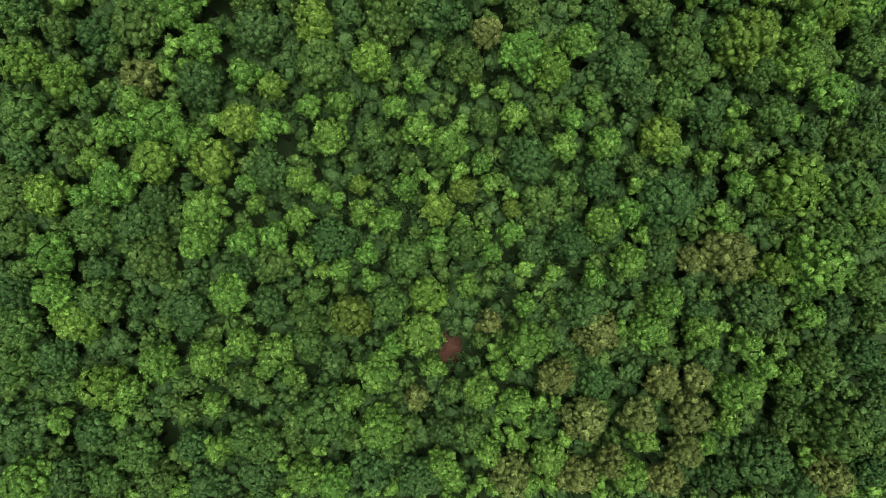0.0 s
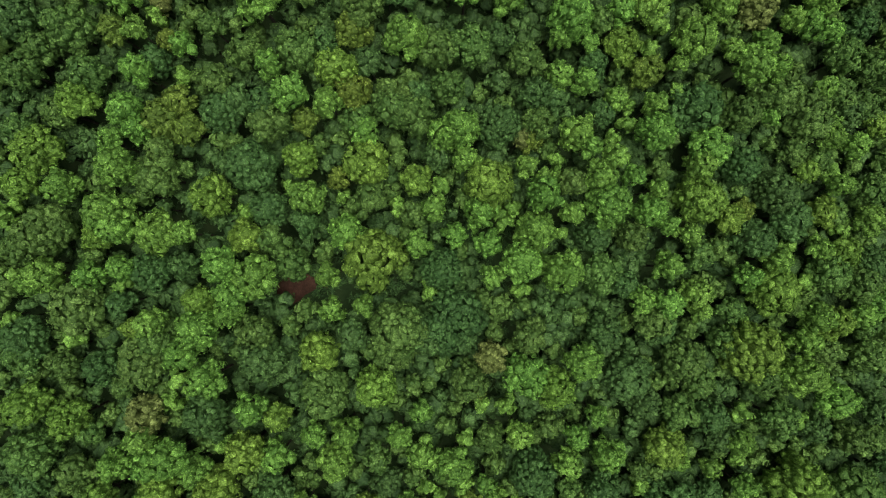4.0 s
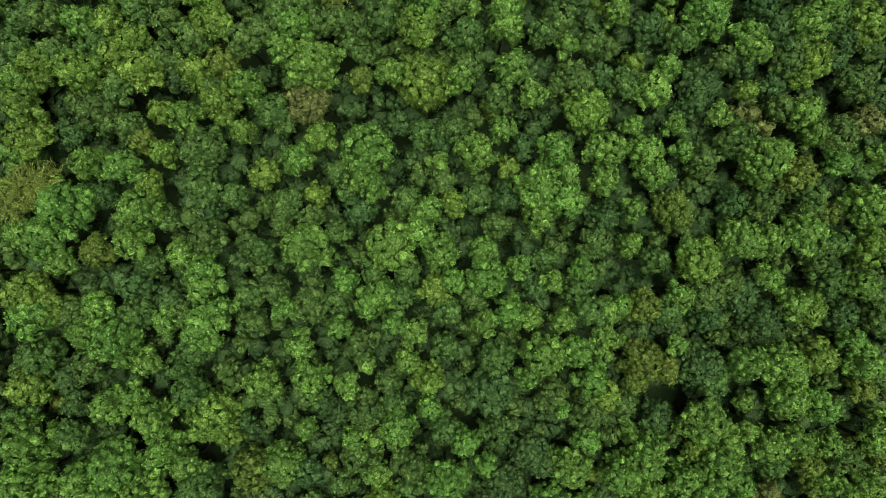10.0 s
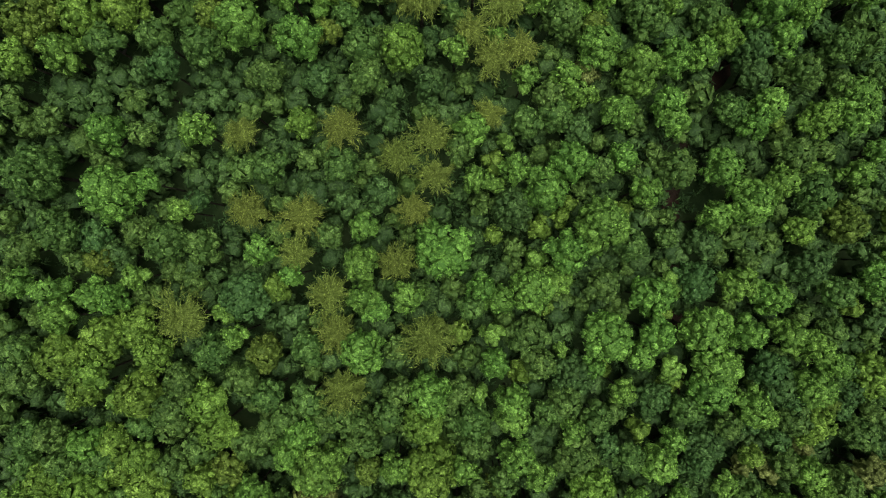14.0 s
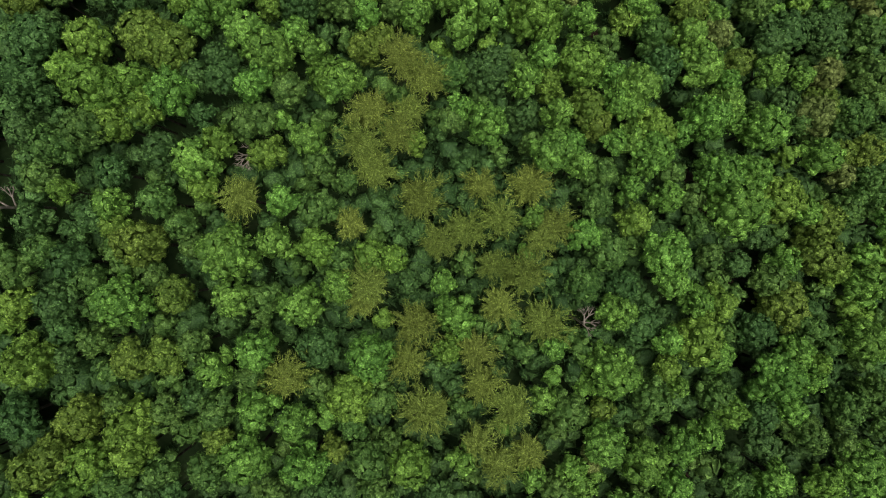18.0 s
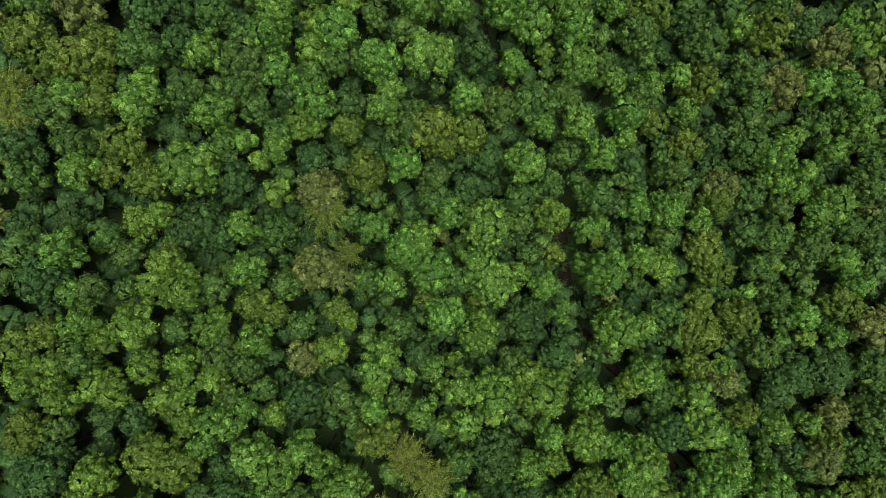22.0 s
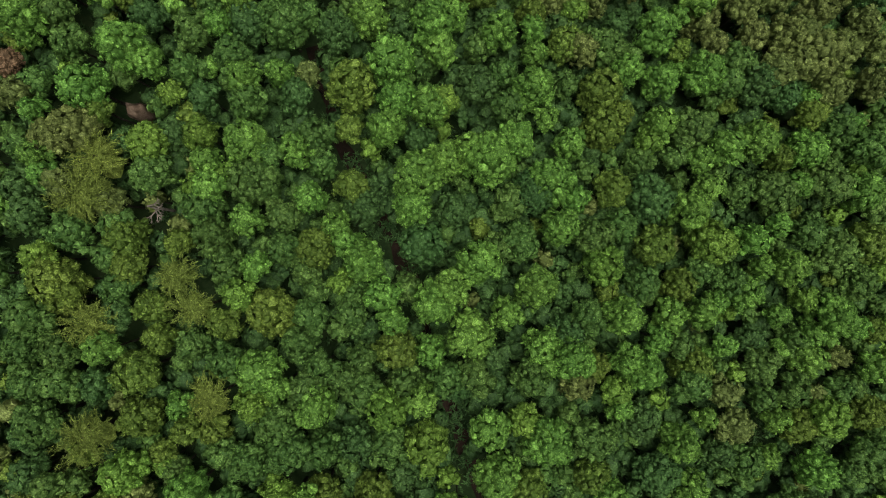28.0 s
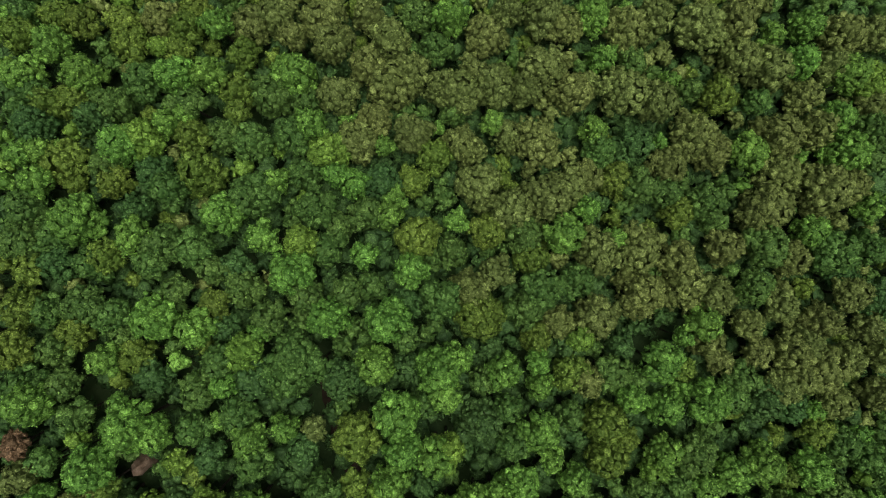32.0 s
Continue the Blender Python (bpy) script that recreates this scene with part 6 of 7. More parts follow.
plant("green", -25.1, 258.4, 2.0)
plant("olive", 33.3, 258.5, 2.6)
plant("lime", -4.0, 258.5, 2.8)
plant("dark", -11.4, 258.6, 2.5)
plant("green", -7.7, 258.7, 2.4)
plant("green", -18.3, 258.7, 2.6)
plant("mustard", -30.9, 258.7, 1.6)
plant("bright", 38.9, 259.2, 1.9)
plant("mustard", 51.7, 259.3, 2.6)
plant("lime", 45.4, 259.4, 2.8)
plant("dark", 22.0, 259.6, 2.7)
plant("mustard", -38.0, 259.7, 1.7)
plant("bright", 3.2, 259.8, 2.6)
plant("bright", 29.4, 259.9, 1.5)
plant("lime", 7.4, 260.4, 2.2)
plant("green", 12.9, 260.5, 1.7)
plant("bright", 18.8, 261.1, 1.8)
plant("mustard", -25.8, 261.1, 1.9)
plant("mustard", -28.3, 261.3, 1.6)
plant("feather", -37.4, 261.4, 3.1)
plant("green", -19.6, 261.4, 2.4)
plant("dark", -43.8, 261.5, 1.9)
plant("green", 37.3, 261.6, 1.8)
plant("olive", 44.5, 261.9, 1.5)
plant("green", 47.3, 262.4, 2.1)
plant("mustard", -33.1, 262.6, 2.4)
plant("green", 41.1, 262.6, 2.4)
plant("lime", -8.2, 262.7, 2.6)
plant("olive", 32.4, 262.7, 2.1)
plant("green", -41.9, 262.8, 2.5)
plant("green", 49.6, 262.8, 1.8)
plant("bright", -15.6, 263.4, 2.5)
plant("bright", -4.3, 263.6, 2.2)
plant("lime", 18.2, 263.7, 2.0)
plant("green", 27.7, 263.8, 2.4)
plant("bright", -29.0, 263.8, 1.7)
plant("dark", -0.2, 263.9, 1.7)
plant("lime", -21.9, 263.9, 2.2)
plant("olive", 13.6, 264.4, 2.4)
plant("feather", -26.1, 264.4, 2.6)
plant("green", -10.8, 264.6, 2.2)
plant("green", -16.8, 264.8, 2.3)
plant("green", -5.9, 265.0, 2.3)
plant("bright", -19.4, 265.1, 1.8)
plant("green", -12.6, 265.4, 2.1)
plant("bright", 51.2, 265.4, 2.1)
plant("green", 8.2, 265.4, 2.6)
plant("bright", 21.6, 265.5, 2.6)
plant("green", -1.5, 265.5, 2.2)
plant("green", 1.7, 265.7, 2.4)
plant("green", 37.3, 265.7, 2.5)
plant("mustard", 28.1, 266.0, 2.5)
plant("mustard", 15.7, 266.1, 2.4)
plant("dark", -37.5, 266.1, 2.0)
plant("olive", 47.7, 266.3, 1.8)
plant("bright", 43.4, 266.4, 2.4)
plant("green", -40.7, 266.4, 2.3)
plant("green", -43.3, 266.5, 1.9)
plant("bright", 10.1, 266.6, 1.8)
plant("bright", -21.3, 266.8, 2.9)
plant("bright", 19.6, 266.9, 2.2)
plant("bright", 12.7, 267.1, 3.0)
plant("green", -15.1, 267.2, 2.1)
plant("mustard", -33.5, 267.3, 2.7)
plant("dark", 3.7, 267.4, 1.8)
plant("green", -10.9, 267.6, 2.1)
plant("green", -24.9, 268.1, 2.2)
plant("green", 26.4, 268.4, 1.8)
plant("green", 41.9, 268.5, 2.2)
plant("bright", 31.8, 268.6, 1.6)
plant("dark", 36.2, 268.7, 2.2)
plant("mustard", -7.2, 268.8, 2.6)
plant("bright", -3.4, 268.8, 2.1)
plant("bright", 9.4, 269.1, 2.3)
plant("bright", 23.2, 269.4, 1.9)
plant("mustard", 53.4, 269.5, 1.9)
plant("bright", 43.7, 269.6, 1.9)
plant("green", -17.5, 269.7, 2.1)
plant("green", -40.4, 269.8, 2.3)
plant("bright", -36.3, 269.8, 2.0)
plant("green", -28.3, 270.0, 2.0)
plant("dark", 12.4, 270.1, 2.5)
plant("bright", 49.9, 270.2, 1.8)
plant("green", -44.0, 270.4, 2.1)
plant("mustard", -31.7, 270.6, 1.8)
plant("bright", 1.0, 270.6, 3.1)
plant("bright", 45.7, 271.7, 3.2)
plant("bright", 39.3, 271.8, 1.7)
plant("bright", -7.7, 272.0, 2.0)
plant("bright", 25.3, 272.0, 2.3)
plant("green", 15.1, 272.1, 2.3)
plant("bright", 18.9, 272.2, 2.6)
plant("mustard", -25.0, 272.2, 2.0)
plant("bright", 5.2, 272.4, 2.2)
plant("green", -12.1, 272.6, 2.1)
plant("feather", -37.5, 272.6, 2.9)
plant("bright", 28.8, 272.6, 2.4)
plant("green", -16.3, 272.7, 2.2)
plant("dark", -35.7, 273.0, 2.0)
plant("mustard", -20.4, 273.1, 3.0)
plant("green", -43.1, 273.2, 2.4)
plant("bright", 31.2, 273.3, 1.8)
plant("lime", 43.0, 273.8, 1.9)
plant("mustard", -32.3, 273.9, 2.0)
plant("feather", -28.1, 273.9, 2.4)
plant("bright", 34.7, 274.3, 2.3)
plant("bright", -2.8, 274.4, 2.8)
plant("mustard", 18.0, 274.7, 1.6)
plant("mustard", -40.7, 274.9, 2.1)
plant("bright", -8.4, 275.1, 2.2)
plant("lime", -23.6, 275.3, 2.0)
plant("green", -15.8, 275.4, 1.7)
plant("bright", 8.8, 275.5, 2.7)
plant("green", -6.0, 275.6, 1.9)
plant("mustard", 26.5, 275.6, 2.3)
plant("bright", -0.9, 275.6, 2.5)
plant("green", -12.2, 275.7, 2.1)
plant("green", 50.6, 275.8, 2.6)
plant("green", 33.1, 275.9, 2.4)
plant("green", -35.5, 276.0, 2.1)
plant("green", 22.2, 276.0, 2.3)
plant("lime", -13.3, 276.4, 1.5)
plant("mustard", -41.2, 276.6, 2.9)
plant("feather", -29.9, 277.1, 2.4)
plant("green", 29.4, 277.3, 2.3)
plant("green", -17.0, 277.6, 1.9)
plant("bright", 40.7, 277.6, 2.5)
plant("mustard", -34.6, 278.0, 2.1)
plant("bright", 37.2, 278.0, 1.8)
plant("lime", 16.9, 278.1, 2.8)
plant("bright", 2.0, 278.2, 2.8)
plant("green", -25.2, 278.2, 2.1)
plant("bright", -22.0, 278.3, 1.8)
plant("bright", -10.8, 278.8, 2.7)
plant("lime", -42.8, 278.9, 2.1)
plant("green", 47.4, 279.4, 3.1)
plant("green", -36.7, 279.5, 2.1)
plant("green", -19.4, 280.1, 2.1)
plant("mustard", -15.8, 280.1, 2.4)
plant("green", 4.4, 280.1, 2.2)
plant("mustard", 24.0, 280.4, 2.7)
plant("mustard", -30.4, 280.7, 1.7)
plant("bright", -12.7, 280.7, 1.9)
plant("dark", -4.1, 280.7, 3.0)
plant("green", 7.0, 280.7, 2.6)
plant("lime", 30.6, 280.8, 3.1)
plant("mustard", 52.3, 280.8, 2.9)
plant("bright", 35.7, 281.1, 2.2)
plant("mustard", -35.2, 281.2, 2.4)
plant("green", -26.9, 281.3, 2.3)
plant("green", 15.9, 281.4, 2.4)
plant("green", -40.5, 281.8, 2.4)
plant("green", 43.9, 282.2, 2.4)
plant("bright", -13.6, 282.5, 1.9)
plant("bright", 11.6, 282.7, 2.4)
plant("green", -35.9, 282.7, 2.0)
plant("green", 19.5, 282.8, 2.3)
plant("bright", -23.0, 283.1, 2.2)
plant("bright", 39.2, 283.2, 1.8)
plant("dark", -44.6, 283.5, 2.3)
plant("green", -19.5, 283.8, 2.1)
plant("green", -27.6, 284.3, 2.4)
plant("bright", -5.3, 284.5, 2.5)
plant("dark", -11.1, 284.5, 2.5)
plant("dark", -0.9, 284.6, 2.4)
plant("olive", -36.7, 284.8, 2.1)
plant("bright", 27.6, 284.8, 2.7)
plant("green", 52.7, 285.1, 2.0)
plant("feather", -38.6, 285.3, 3.4)
plant("green", 5.7, 285.3, 2.4)
plant("bright", -16.6, 285.6, 2.2)
plant("bright", 13.7, 286.0, 2.2)
plant("dark", 23.2, 286.2, 3.4)
plant("dark", -45.3, 286.5, 2.4)
plant("olive", -41.0, 286.5, 2.3)
plant("bright", -26.7, 286.6, 2.4)
plant("dark", 8.5, 286.7, 2.7)
plant("mustard", -12.3, 287.0, 2.2)
plant("green", 34.9, 287.1, 2.2)
plant("green", 39.3, 287.1, 3.0)
plant("bright", 50.9, 287.2, 2.8)
plant("mustard", 18.2, 287.2, 2.4)
plant("bright", 30.3, 287.3, 2.2)
plant("green", -22.4, 287.4, 3.1)
plant("bright", -42.7, 287.5, 1.7)
plant("bright", 42.0, 287.8, 2.0)
plant("bright", 10.9, 287.9, 3.1)
plant("lime", -25.4, 288.0, 1.5)
plant("bright", -4.7, 288.3, 3.3)
plant("green", -33.3, 288.4, 2.5)
plant("green", 46.1, 288.6, 3.4)
plant("bright", -26.9, 289.1, 2.0)
plant("green", -15.4, 289.5, 1.9)
plant("bright", -43.6, 289.6, 1.7)
plant("bright", -2.2, 289.7, 2.6)
plant("feather", -38.1, 289.7, 3.3)
plant("green", -20.8, 290.0, 2.1)
plant("bright", 3.3, 290.4, 3.5)
plant("green", -45.3, 290.6, 2.1)
plant("bright", -17.9, 290.6, 2.1)
plant("green", 21.8, 290.7, 2.1)
plant("bright", 1.1, 291.1, 2.3)
plant("bright", 29.4, 291.1, 2.1)
plant("green", 26.2, 291.2, 1.8)
plant("bright", -23.4, 291.3, 2.7)
plant("lime", -33.5, 291.3, 2.5)
plant("mustard", 40.6, 291.5, 1.9)
plant("olive", -42.7, 291.5, 2.1)
plant("dark", -36.1, 291.6, 1.8)
plant("dark", -31.0, 292.3, 2.1)
plant("bright", 13.1, 292.4, 2.3)
plant("lime", -28.1, 292.4, 2.1)
plant("bright", 6.3, 292.5, 2.6)
plant("bright", 33.1, 292.5, 2.4)
plant("green", -16.1, 292.7, 2.4)
plant("bright", 43.5, 292.7, 2.8)
plant("olive", -40.5, 292.7, 2.9)
plant("lime", 23.0, 293.0, 2.0)
plant("green", 52.8, 293.1, 2.9)
plant("dark", -4.8, 293.2, 2.2)
plant("mustard", -12.4, 293.5, 1.9)
plant("bright", 36.7, 293.6, 2.9)
plant("bright", -8.5, 293.7, 2.3)
plant("bright", -44.0, 294.3, 1.7)
plant("green", 28.4, 294.7, 2.8)
plant("mustard", 17.6, 294.7, 3.0)
plant("mustard", -38.3, 294.8, 1.8)
plant("bright", 24.4, 295.1, 2.3)
plant("green", 48.3, 295.2, 2.6)
plant("bright", 10.1, 295.4, 1.6)
plant("olive", -46.4, 295.9, 2.1)
plant("bright", -3.5, 296.2, 2.6)
plant("bright", 51.0, 296.3, 1.4)
plant("green", -23.4, 296.3, 2.3)
plant("mustard", 19.9, 296.7, 1.7)
plant("green", 5.8, 296.8, 2.3)
plant("lime", -31.2, 296.9, 1.5)
plant("dark", -28.4, 296.9, 2.2)
plant("lime", -2.2, 296.9, 2.2)
plant("mustard", 44.6, 297.0, 2.2)
plant("bright", -39.5, 297.1, 2.9)
plant("dark", -18.8, 297.3, 2.4)
plant("bright", -7.3, 297.3, 2.6)
plant("green", -44.4, 297.6, 1.8)
plant("bright", 8.4, 298.3, 2.8)
plant("mustard", -12.5, 298.4, 3.0)
plant("mustard", 17.0, 298.9, 2.9)
plant("bright", -23.8, 298.9, 2.1)
plant("bright", 44.5, 299.0, 1.7)
plant("green", -36.3, 299.0, 1.8)
plant("dark", 1.8, 299.5, 2.9)
plant("rust", -47.2, 299.5, 1.7)
plant("olive", -17.2, 299.6, 1.7)
plant("bright", -20.6, 299.8, 1.9)
plant("green", 12.8, 299.9, 2.0)
plant("green", -30.1, 299.9, 2.1)
plant("dark", 41.9, 299.9, 2.6)
plant("bright", -33.6, 300.0, 2.1)
plant("olive", 47.6, 300.3, 2.6)
plant("bright", 24.6, 300.3, 2.5)
plant("dark", 37.9, 300.8, 3.2)
plant("green", 5.2, 301.0, 1.9)
plant("olive", 53.2, 301.2, 2.6)
plant("bright", -7.9, 301.2, 3.0)
plant("green", 34.0, 301.4, 2.4)
plant("bright", -35.2, 301.4, 3.0)
plant("green", -25.4, 301.4, 2.3)
plant("bright", 29.6, 301.5, 3.0)
plant("green", -4.8, 301.8, 2.2)
plant("bright", 20.4, 302.0, 2.1)
plant("green", -42.0, 302.1, 2.2)
plant("olive", 40.0, 302.1, 2.9)
plant("bright", -2.2, 303.0, 2.4)
plant("bright", -37.3, 303.1, 1.7)
plant("bright", 9.2, 303.6, 2.0)
plant("green", 34.9, 303.6, 2.6)
plant("bright", -45.5, 303.6, 2.6)
plant("green", 20.7, 303.7, 2.4)
plant("olive", 43.1, 303.8, 2.9)
plant("green", 2.5, 304.0, 2.0)
plant("olive", 15.0, 304.1, 2.3)
plant("green", -29.7, 304.2, 2.3)
plant("green", 17.9, 304.7, 2.5)
plant("olive", 45.4, 304.8, 3.5)
plant("mustard", 27.5, 304.9, 1.7)
plant("mustard", 13.0, 304.9, 2.5)
plant("dark", -14.0, 304.9, 2.5)
plant("bright", -26.8, 305.0, 1.7)
plant("green", -43.5, 305.3, 2.1)
plant("green", -20.1, 305.3, 2.8)
plant("bright", 4.5, 305.4, 2.4)
plant("green", -46.7, 305.5, 2.4)
plant("olive", 49.5, 305.6, 2.8)
plant("dark", -23.9, 305.7, 2.8)
plant("olive", 32.3, 305.7, 2.0)
plant("olive", 54.5, 305.9, 2.2)
plant("green", -22.0, 305.9, 2.2)
plant("bright", 24.0, 305.9, 2.9)
plant("dark", -6.8, 306.0, 2.3)
plant("dark", -34.5, 306.1, 2.3)
plant("bright", -3.5, 306.2, 3.0)
plant("bright", 9.0, 306.4, 1.8)
plant("bright", -10.6, 306.5, 2.7)
plant("green", -17.1, 306.6, 2.2)
plant("olive", 37.2, 307.0, 2.4)
plant("olive", 41.8, 307.0, 2.9)
plant("bright", -0.9, 307.2, 2.2)
plant("green", -27.5, 307.3, 2.3)
plant("olive", 44.1, 307.6, 2.9)
plant("dark", 3.3, 307.7, 1.9)
plant("bright", -39.3, 307.8, 2.1)
plant("dark", 13.1, 307.9, 2.4)
plant("lime", -24.8, 308.0, 2.5)
plant("mustard", -36.4, 308.1, 2.2)
plant("dark", 19.7, 308.3, 2.0)
plant("green", -19.6, 308.3, 2.5)
plant("olive", 30.5, 308.5, 2.4)
plant("lime", 14.2, 308.8, 1.8)
plant("bright", 27.3, 308.9, 1.5)
plant("green", -44.4, 309.0, 2.1)
plant("mustard", 8.8, 309.0, 2.1)
plant("mustard", -48.3, 309.1, 2.4)
plant("green", -6.8, 309.3, 1.9)
plant("olive", 53.0, 309.5, 2.7)
plant("green", -37.8, 310.0, 1.7)
plant("olive", 36.0, 310.3, 2.2)
plant("bright", -23.2, 310.4, 1.9)
plant("mustard", -43.0, 310.7, 2.1)
plant("olive", 46.0, 310.8, 2.5)
plant("bright", 29.5, 310.8, 2.4)
plant("dark", -27.3, 310.9, 2.2)
plant("olive", 11.7, 311.0, 2.5)
plant("bright", -30.3, 311.2, 2.4)
plant("olive", 16.6, 311.6, 3.2)
plant("mustard", 1.9, 311.8, 3.3)
plant("bright", -8.7, 312.1, 2.9)
plant("green", -22.3, 312.2, 2.3)
plant("bright", -15.7, 312.2, 2.6)
plant("green", 7.5, 312.4, 2.7)
plant("green", -39.1, 312.5, 2.3)
plant("dark", 53.9, 312.5, 2.7)
plant("bright", -34.4, 312.5, 2.9)
plant("olive", 40.7, 312.7, 2.6)
plant("green", -46.0, 313.2, 2.2)
plant("dark", -6.9, 313.2, 2.3)
plant("mustard", -48.2, 313.5, 2.5)
plant("mustard", -28.5, 313.5, 2.2)
plant("green", -42.0, 313.7, 2.5)
plant("green", -2.8, 313.9, 2.7)
plant("green", -18.6, 314.1, 2.4)
plant("olive", 50.3, 314.1, 2.7)
plant("olive", 31.5, 314.3, 3.0)
plant("olive", 21.7, 314.4, 3.5)
plant("green", -14.1, 314.7, 2.3)
plant("green", -32.8, 314.9, 2.2)
plant("green", 37.8, 314.9, 2.6)
plant("olive", 27.7, 315.0, 3.3)
plant("green", 9.6, 315.1, 3.0)
plant("olive", 0.6, 315.2, 2.9)
plant("green", -10.9, 315.3, 2.0)
plant("green", -25.5, 315.4, 2.5)
plant("green", 14.0, 315.8, 2.4)
plant("dark", 50.2, 316.2, 2.5)
plant("olive", 4.1, 317.2, 2.3)
plant("bright", -6.2, 317.3, 2.3)
plant("green", -28.8, 317.4, 1.9)
plant("bright", -19.7, 317.4, 2.9)
plant("mustard", -48.3, 317.5, 1.9)
plant("dark", -26.5, 318.0, 2.2)
plant("green", -41.9, 318.1, 2.3)
plant("dark", -45.7, 318.1, 2.4)
plant("olive", 42.7, 318.5, 2.6)
plant("olive", 27.2, 318.5, 2.9)
plant("mustard", 8.3, 318.6, 2.4)
plant("green", -35.5, 318.7, 2.3)
plant("green", 48.2, 319.2, 3.3)
plant("olive", 16.9, 319.3, 3.1)
plant("green", -1.5, 319.3, 2.1)
plant("bright", -11.8, 319.3, 2.0)
plant("mustard", -39.8, 319.3, 2.2)
plant("green", -31.3, 320.0, 2.6)
plant("green", -16.2, 320.0, 2.4)
plant("olive", 22.0, 320.0, 3.4)
plant("olive", 33.4, 320.0, 2.9)
plant("green", 53.2, 320.0, 2.7)
plant("green", -49.6, 320.6, 2.6)
plant("green", -34.4, 320.6, 2.5)
plant("lime", -19.2, 320.6, 2.2)
plant("green", 38.8, 320.7, 3.4)
plant("green", -46.3, 321.2, 2.3)
plant("bright", -37.0, 321.2, 2.3)
plant("bright", -23.0, 321.3, 2.3)
plant("mustard", -5.6, 321.3, 2.9)
plant("green", 7.6, 321.4, 2.7)
plant("bright", 19.0, 321.4, 1.7)
plant("bright", 12.4, 322.1, 2.8)
plant("mustard", 2.7, 322.1, 2.4)
plant("bright", 45.5, 322.2, 2.5)
plant("green", -15.0, 322.7, 2.0)
plant("bright", -43.4, 323.1, 3.2)
plant("bright", -0.8, 323.4, 1.6)
plant("olive", 37.5, 323.7, 2.6)
plant("bright", -27.5, 323.9, 2.6)
plant("bright", -8.9, 324.0, 2.0)
plant("green", -11.7, 324.1, 2.3)
plant("mustard", 27.7, 324.4, 2.2)
plant("green", -49.2, 324.4, 2.5)
plant("dark", -38.1, 324.5, 2.2)
plant("green", -17.6, 324.7, 2.6)
plant("olive", 5.5, 324.9, 3.1)
plant("bright", 15.5, 324.9, 1.8)
plant("olive", 39.7, 325.1, 3.7)
plant("bright", 53.8, 325.2, 2.2)
plant("green", 31.5, 325.8, 2.8)
plant("bright", -8.3, 326.1, 1.6)
plant("green", -24.8, 326.3, 3.1)
plant("olive", 9.8, 326.3, 3.4)
plant("green", -34.3, 326.5, 2.4)
plant("green", 26.3, 327.3, 2.5)
plant("olive", 47.6, 327.4, 4.2)
plant("bright", -48.2, 327.5, 2.1)
plant("dark", -10.1, 327.6, 2.8)
plant("olive", 2.0, 327.6, 3.2)
plant("bright", -13.0, 327.7, 2.2)
plant("mustard", -40.6, 327.8, 2.1)
plant("olive", 13.5, 327.8, 3.1)
plant("bright", -22.7, 327.9, 2.0)
plant("green", 22.5, 327.9, 2.6)
plant("olive", 51.3, 328.3, 2.7)
plant("mustard", -6.3, 328.3, 2.4)
plant("mustard", -31.3, 328.6, 2.9)
plant("mustard", 19.6, 328.7, 2.6)
plant("bright", -15.6, 328.7, 1.8)
plant("green", -19.1, 328.8, 2.4)
plant("dark", -36.6, 329.3, 2.4)
plant("olive", 15.8, 329.3, 2.4)
plant("green", -41.3, 329.4, 2.2)
plant("mustard", -46.0, 329.6, 3.2)
plant("olive", 41.7, 329.6, 3.0)
plant("olive", 45.9, 329.7, 2.3)
plant("bright", -50.1, 330.8, 1.9)
plant("olive", 26.3, 330.9, 2.9)
plant("bright", -47.9, 331.2, 1.9)
plant("mustard", -3.5, 331.2, 2.4)
plant("bright", -39.7, 331.6, 2.6)
plant("lime", -16.3, 331.8, 2.7)
plant("olive", 0.7, 332.0, 2.5)
plant("green", 55.0, 332.2, 2.6)
plant("green", 17.4, 332.3, 2.5)
plant("bright", -9.7, 332.4, 1.4)
plant("bright", 37.5, 332.5, 2.9)
plant("olive", 32.5, 332.5, 2.9)
plant("bright", 50.8, 332.7, 3.3)
plant("lime", -37.7, 332.7, 2.6)
plant("green", -25.8, 332.8, 2.7)
plant("mustard", -32.3, 333.0, 2.4)
plant("olive", -13.2, 333.1, 2.9)
plant("dark", 22.1, 333.2, 3.1)
plant("olive", -0.7, 333.4, 2.4)
plant("green", -29.1, 333.5, 2.3)
plant("olive", 9.3, 333.5, 3.4)
plant("green", -20.6, 333.6, 2.7)
plant("bright", 25.6, 333.8, 1.3)
plant("dark", -50.0, 334.1, 2.6)
plant("olive", 5.7, 334.3, 2.4)
plant("olive", -6.3, 334.3, 2.8)
plant("bright", -35.2, 334.5, 2.0)
plant("olive", 30.2, 334.7, 3.5)
plant("olive", 42.0, 334.9, 3.6)
plant("bright", -18.5, 334.9, 2.3)
plant("dark", -43.4, 335.0, 2.3)
plant("bright", 16.6, 335.1, 2.0)
plant("green", -51.7, 335.6, 2.2)
plant("bright", -32.8, 335.6, 1.7)
plant("olive", -11.2, 335.7, 2.4)
plant("olive", 47.0, 335.8, 3.0)
plant("bright", 3.5, 335.9, 1.7)
plant("green", 55.3, 336.1, 2.8)
plant("mustard", -27.5, 336.4, 1.8)
plant("green", -32.6, 336.9, 2.4)
plant("green", -41.8, 337.0, 2.4)
plant("green", -1.4, 337.1, 1.9)
plant("mustard", -48.4, 337.2, 1.9)
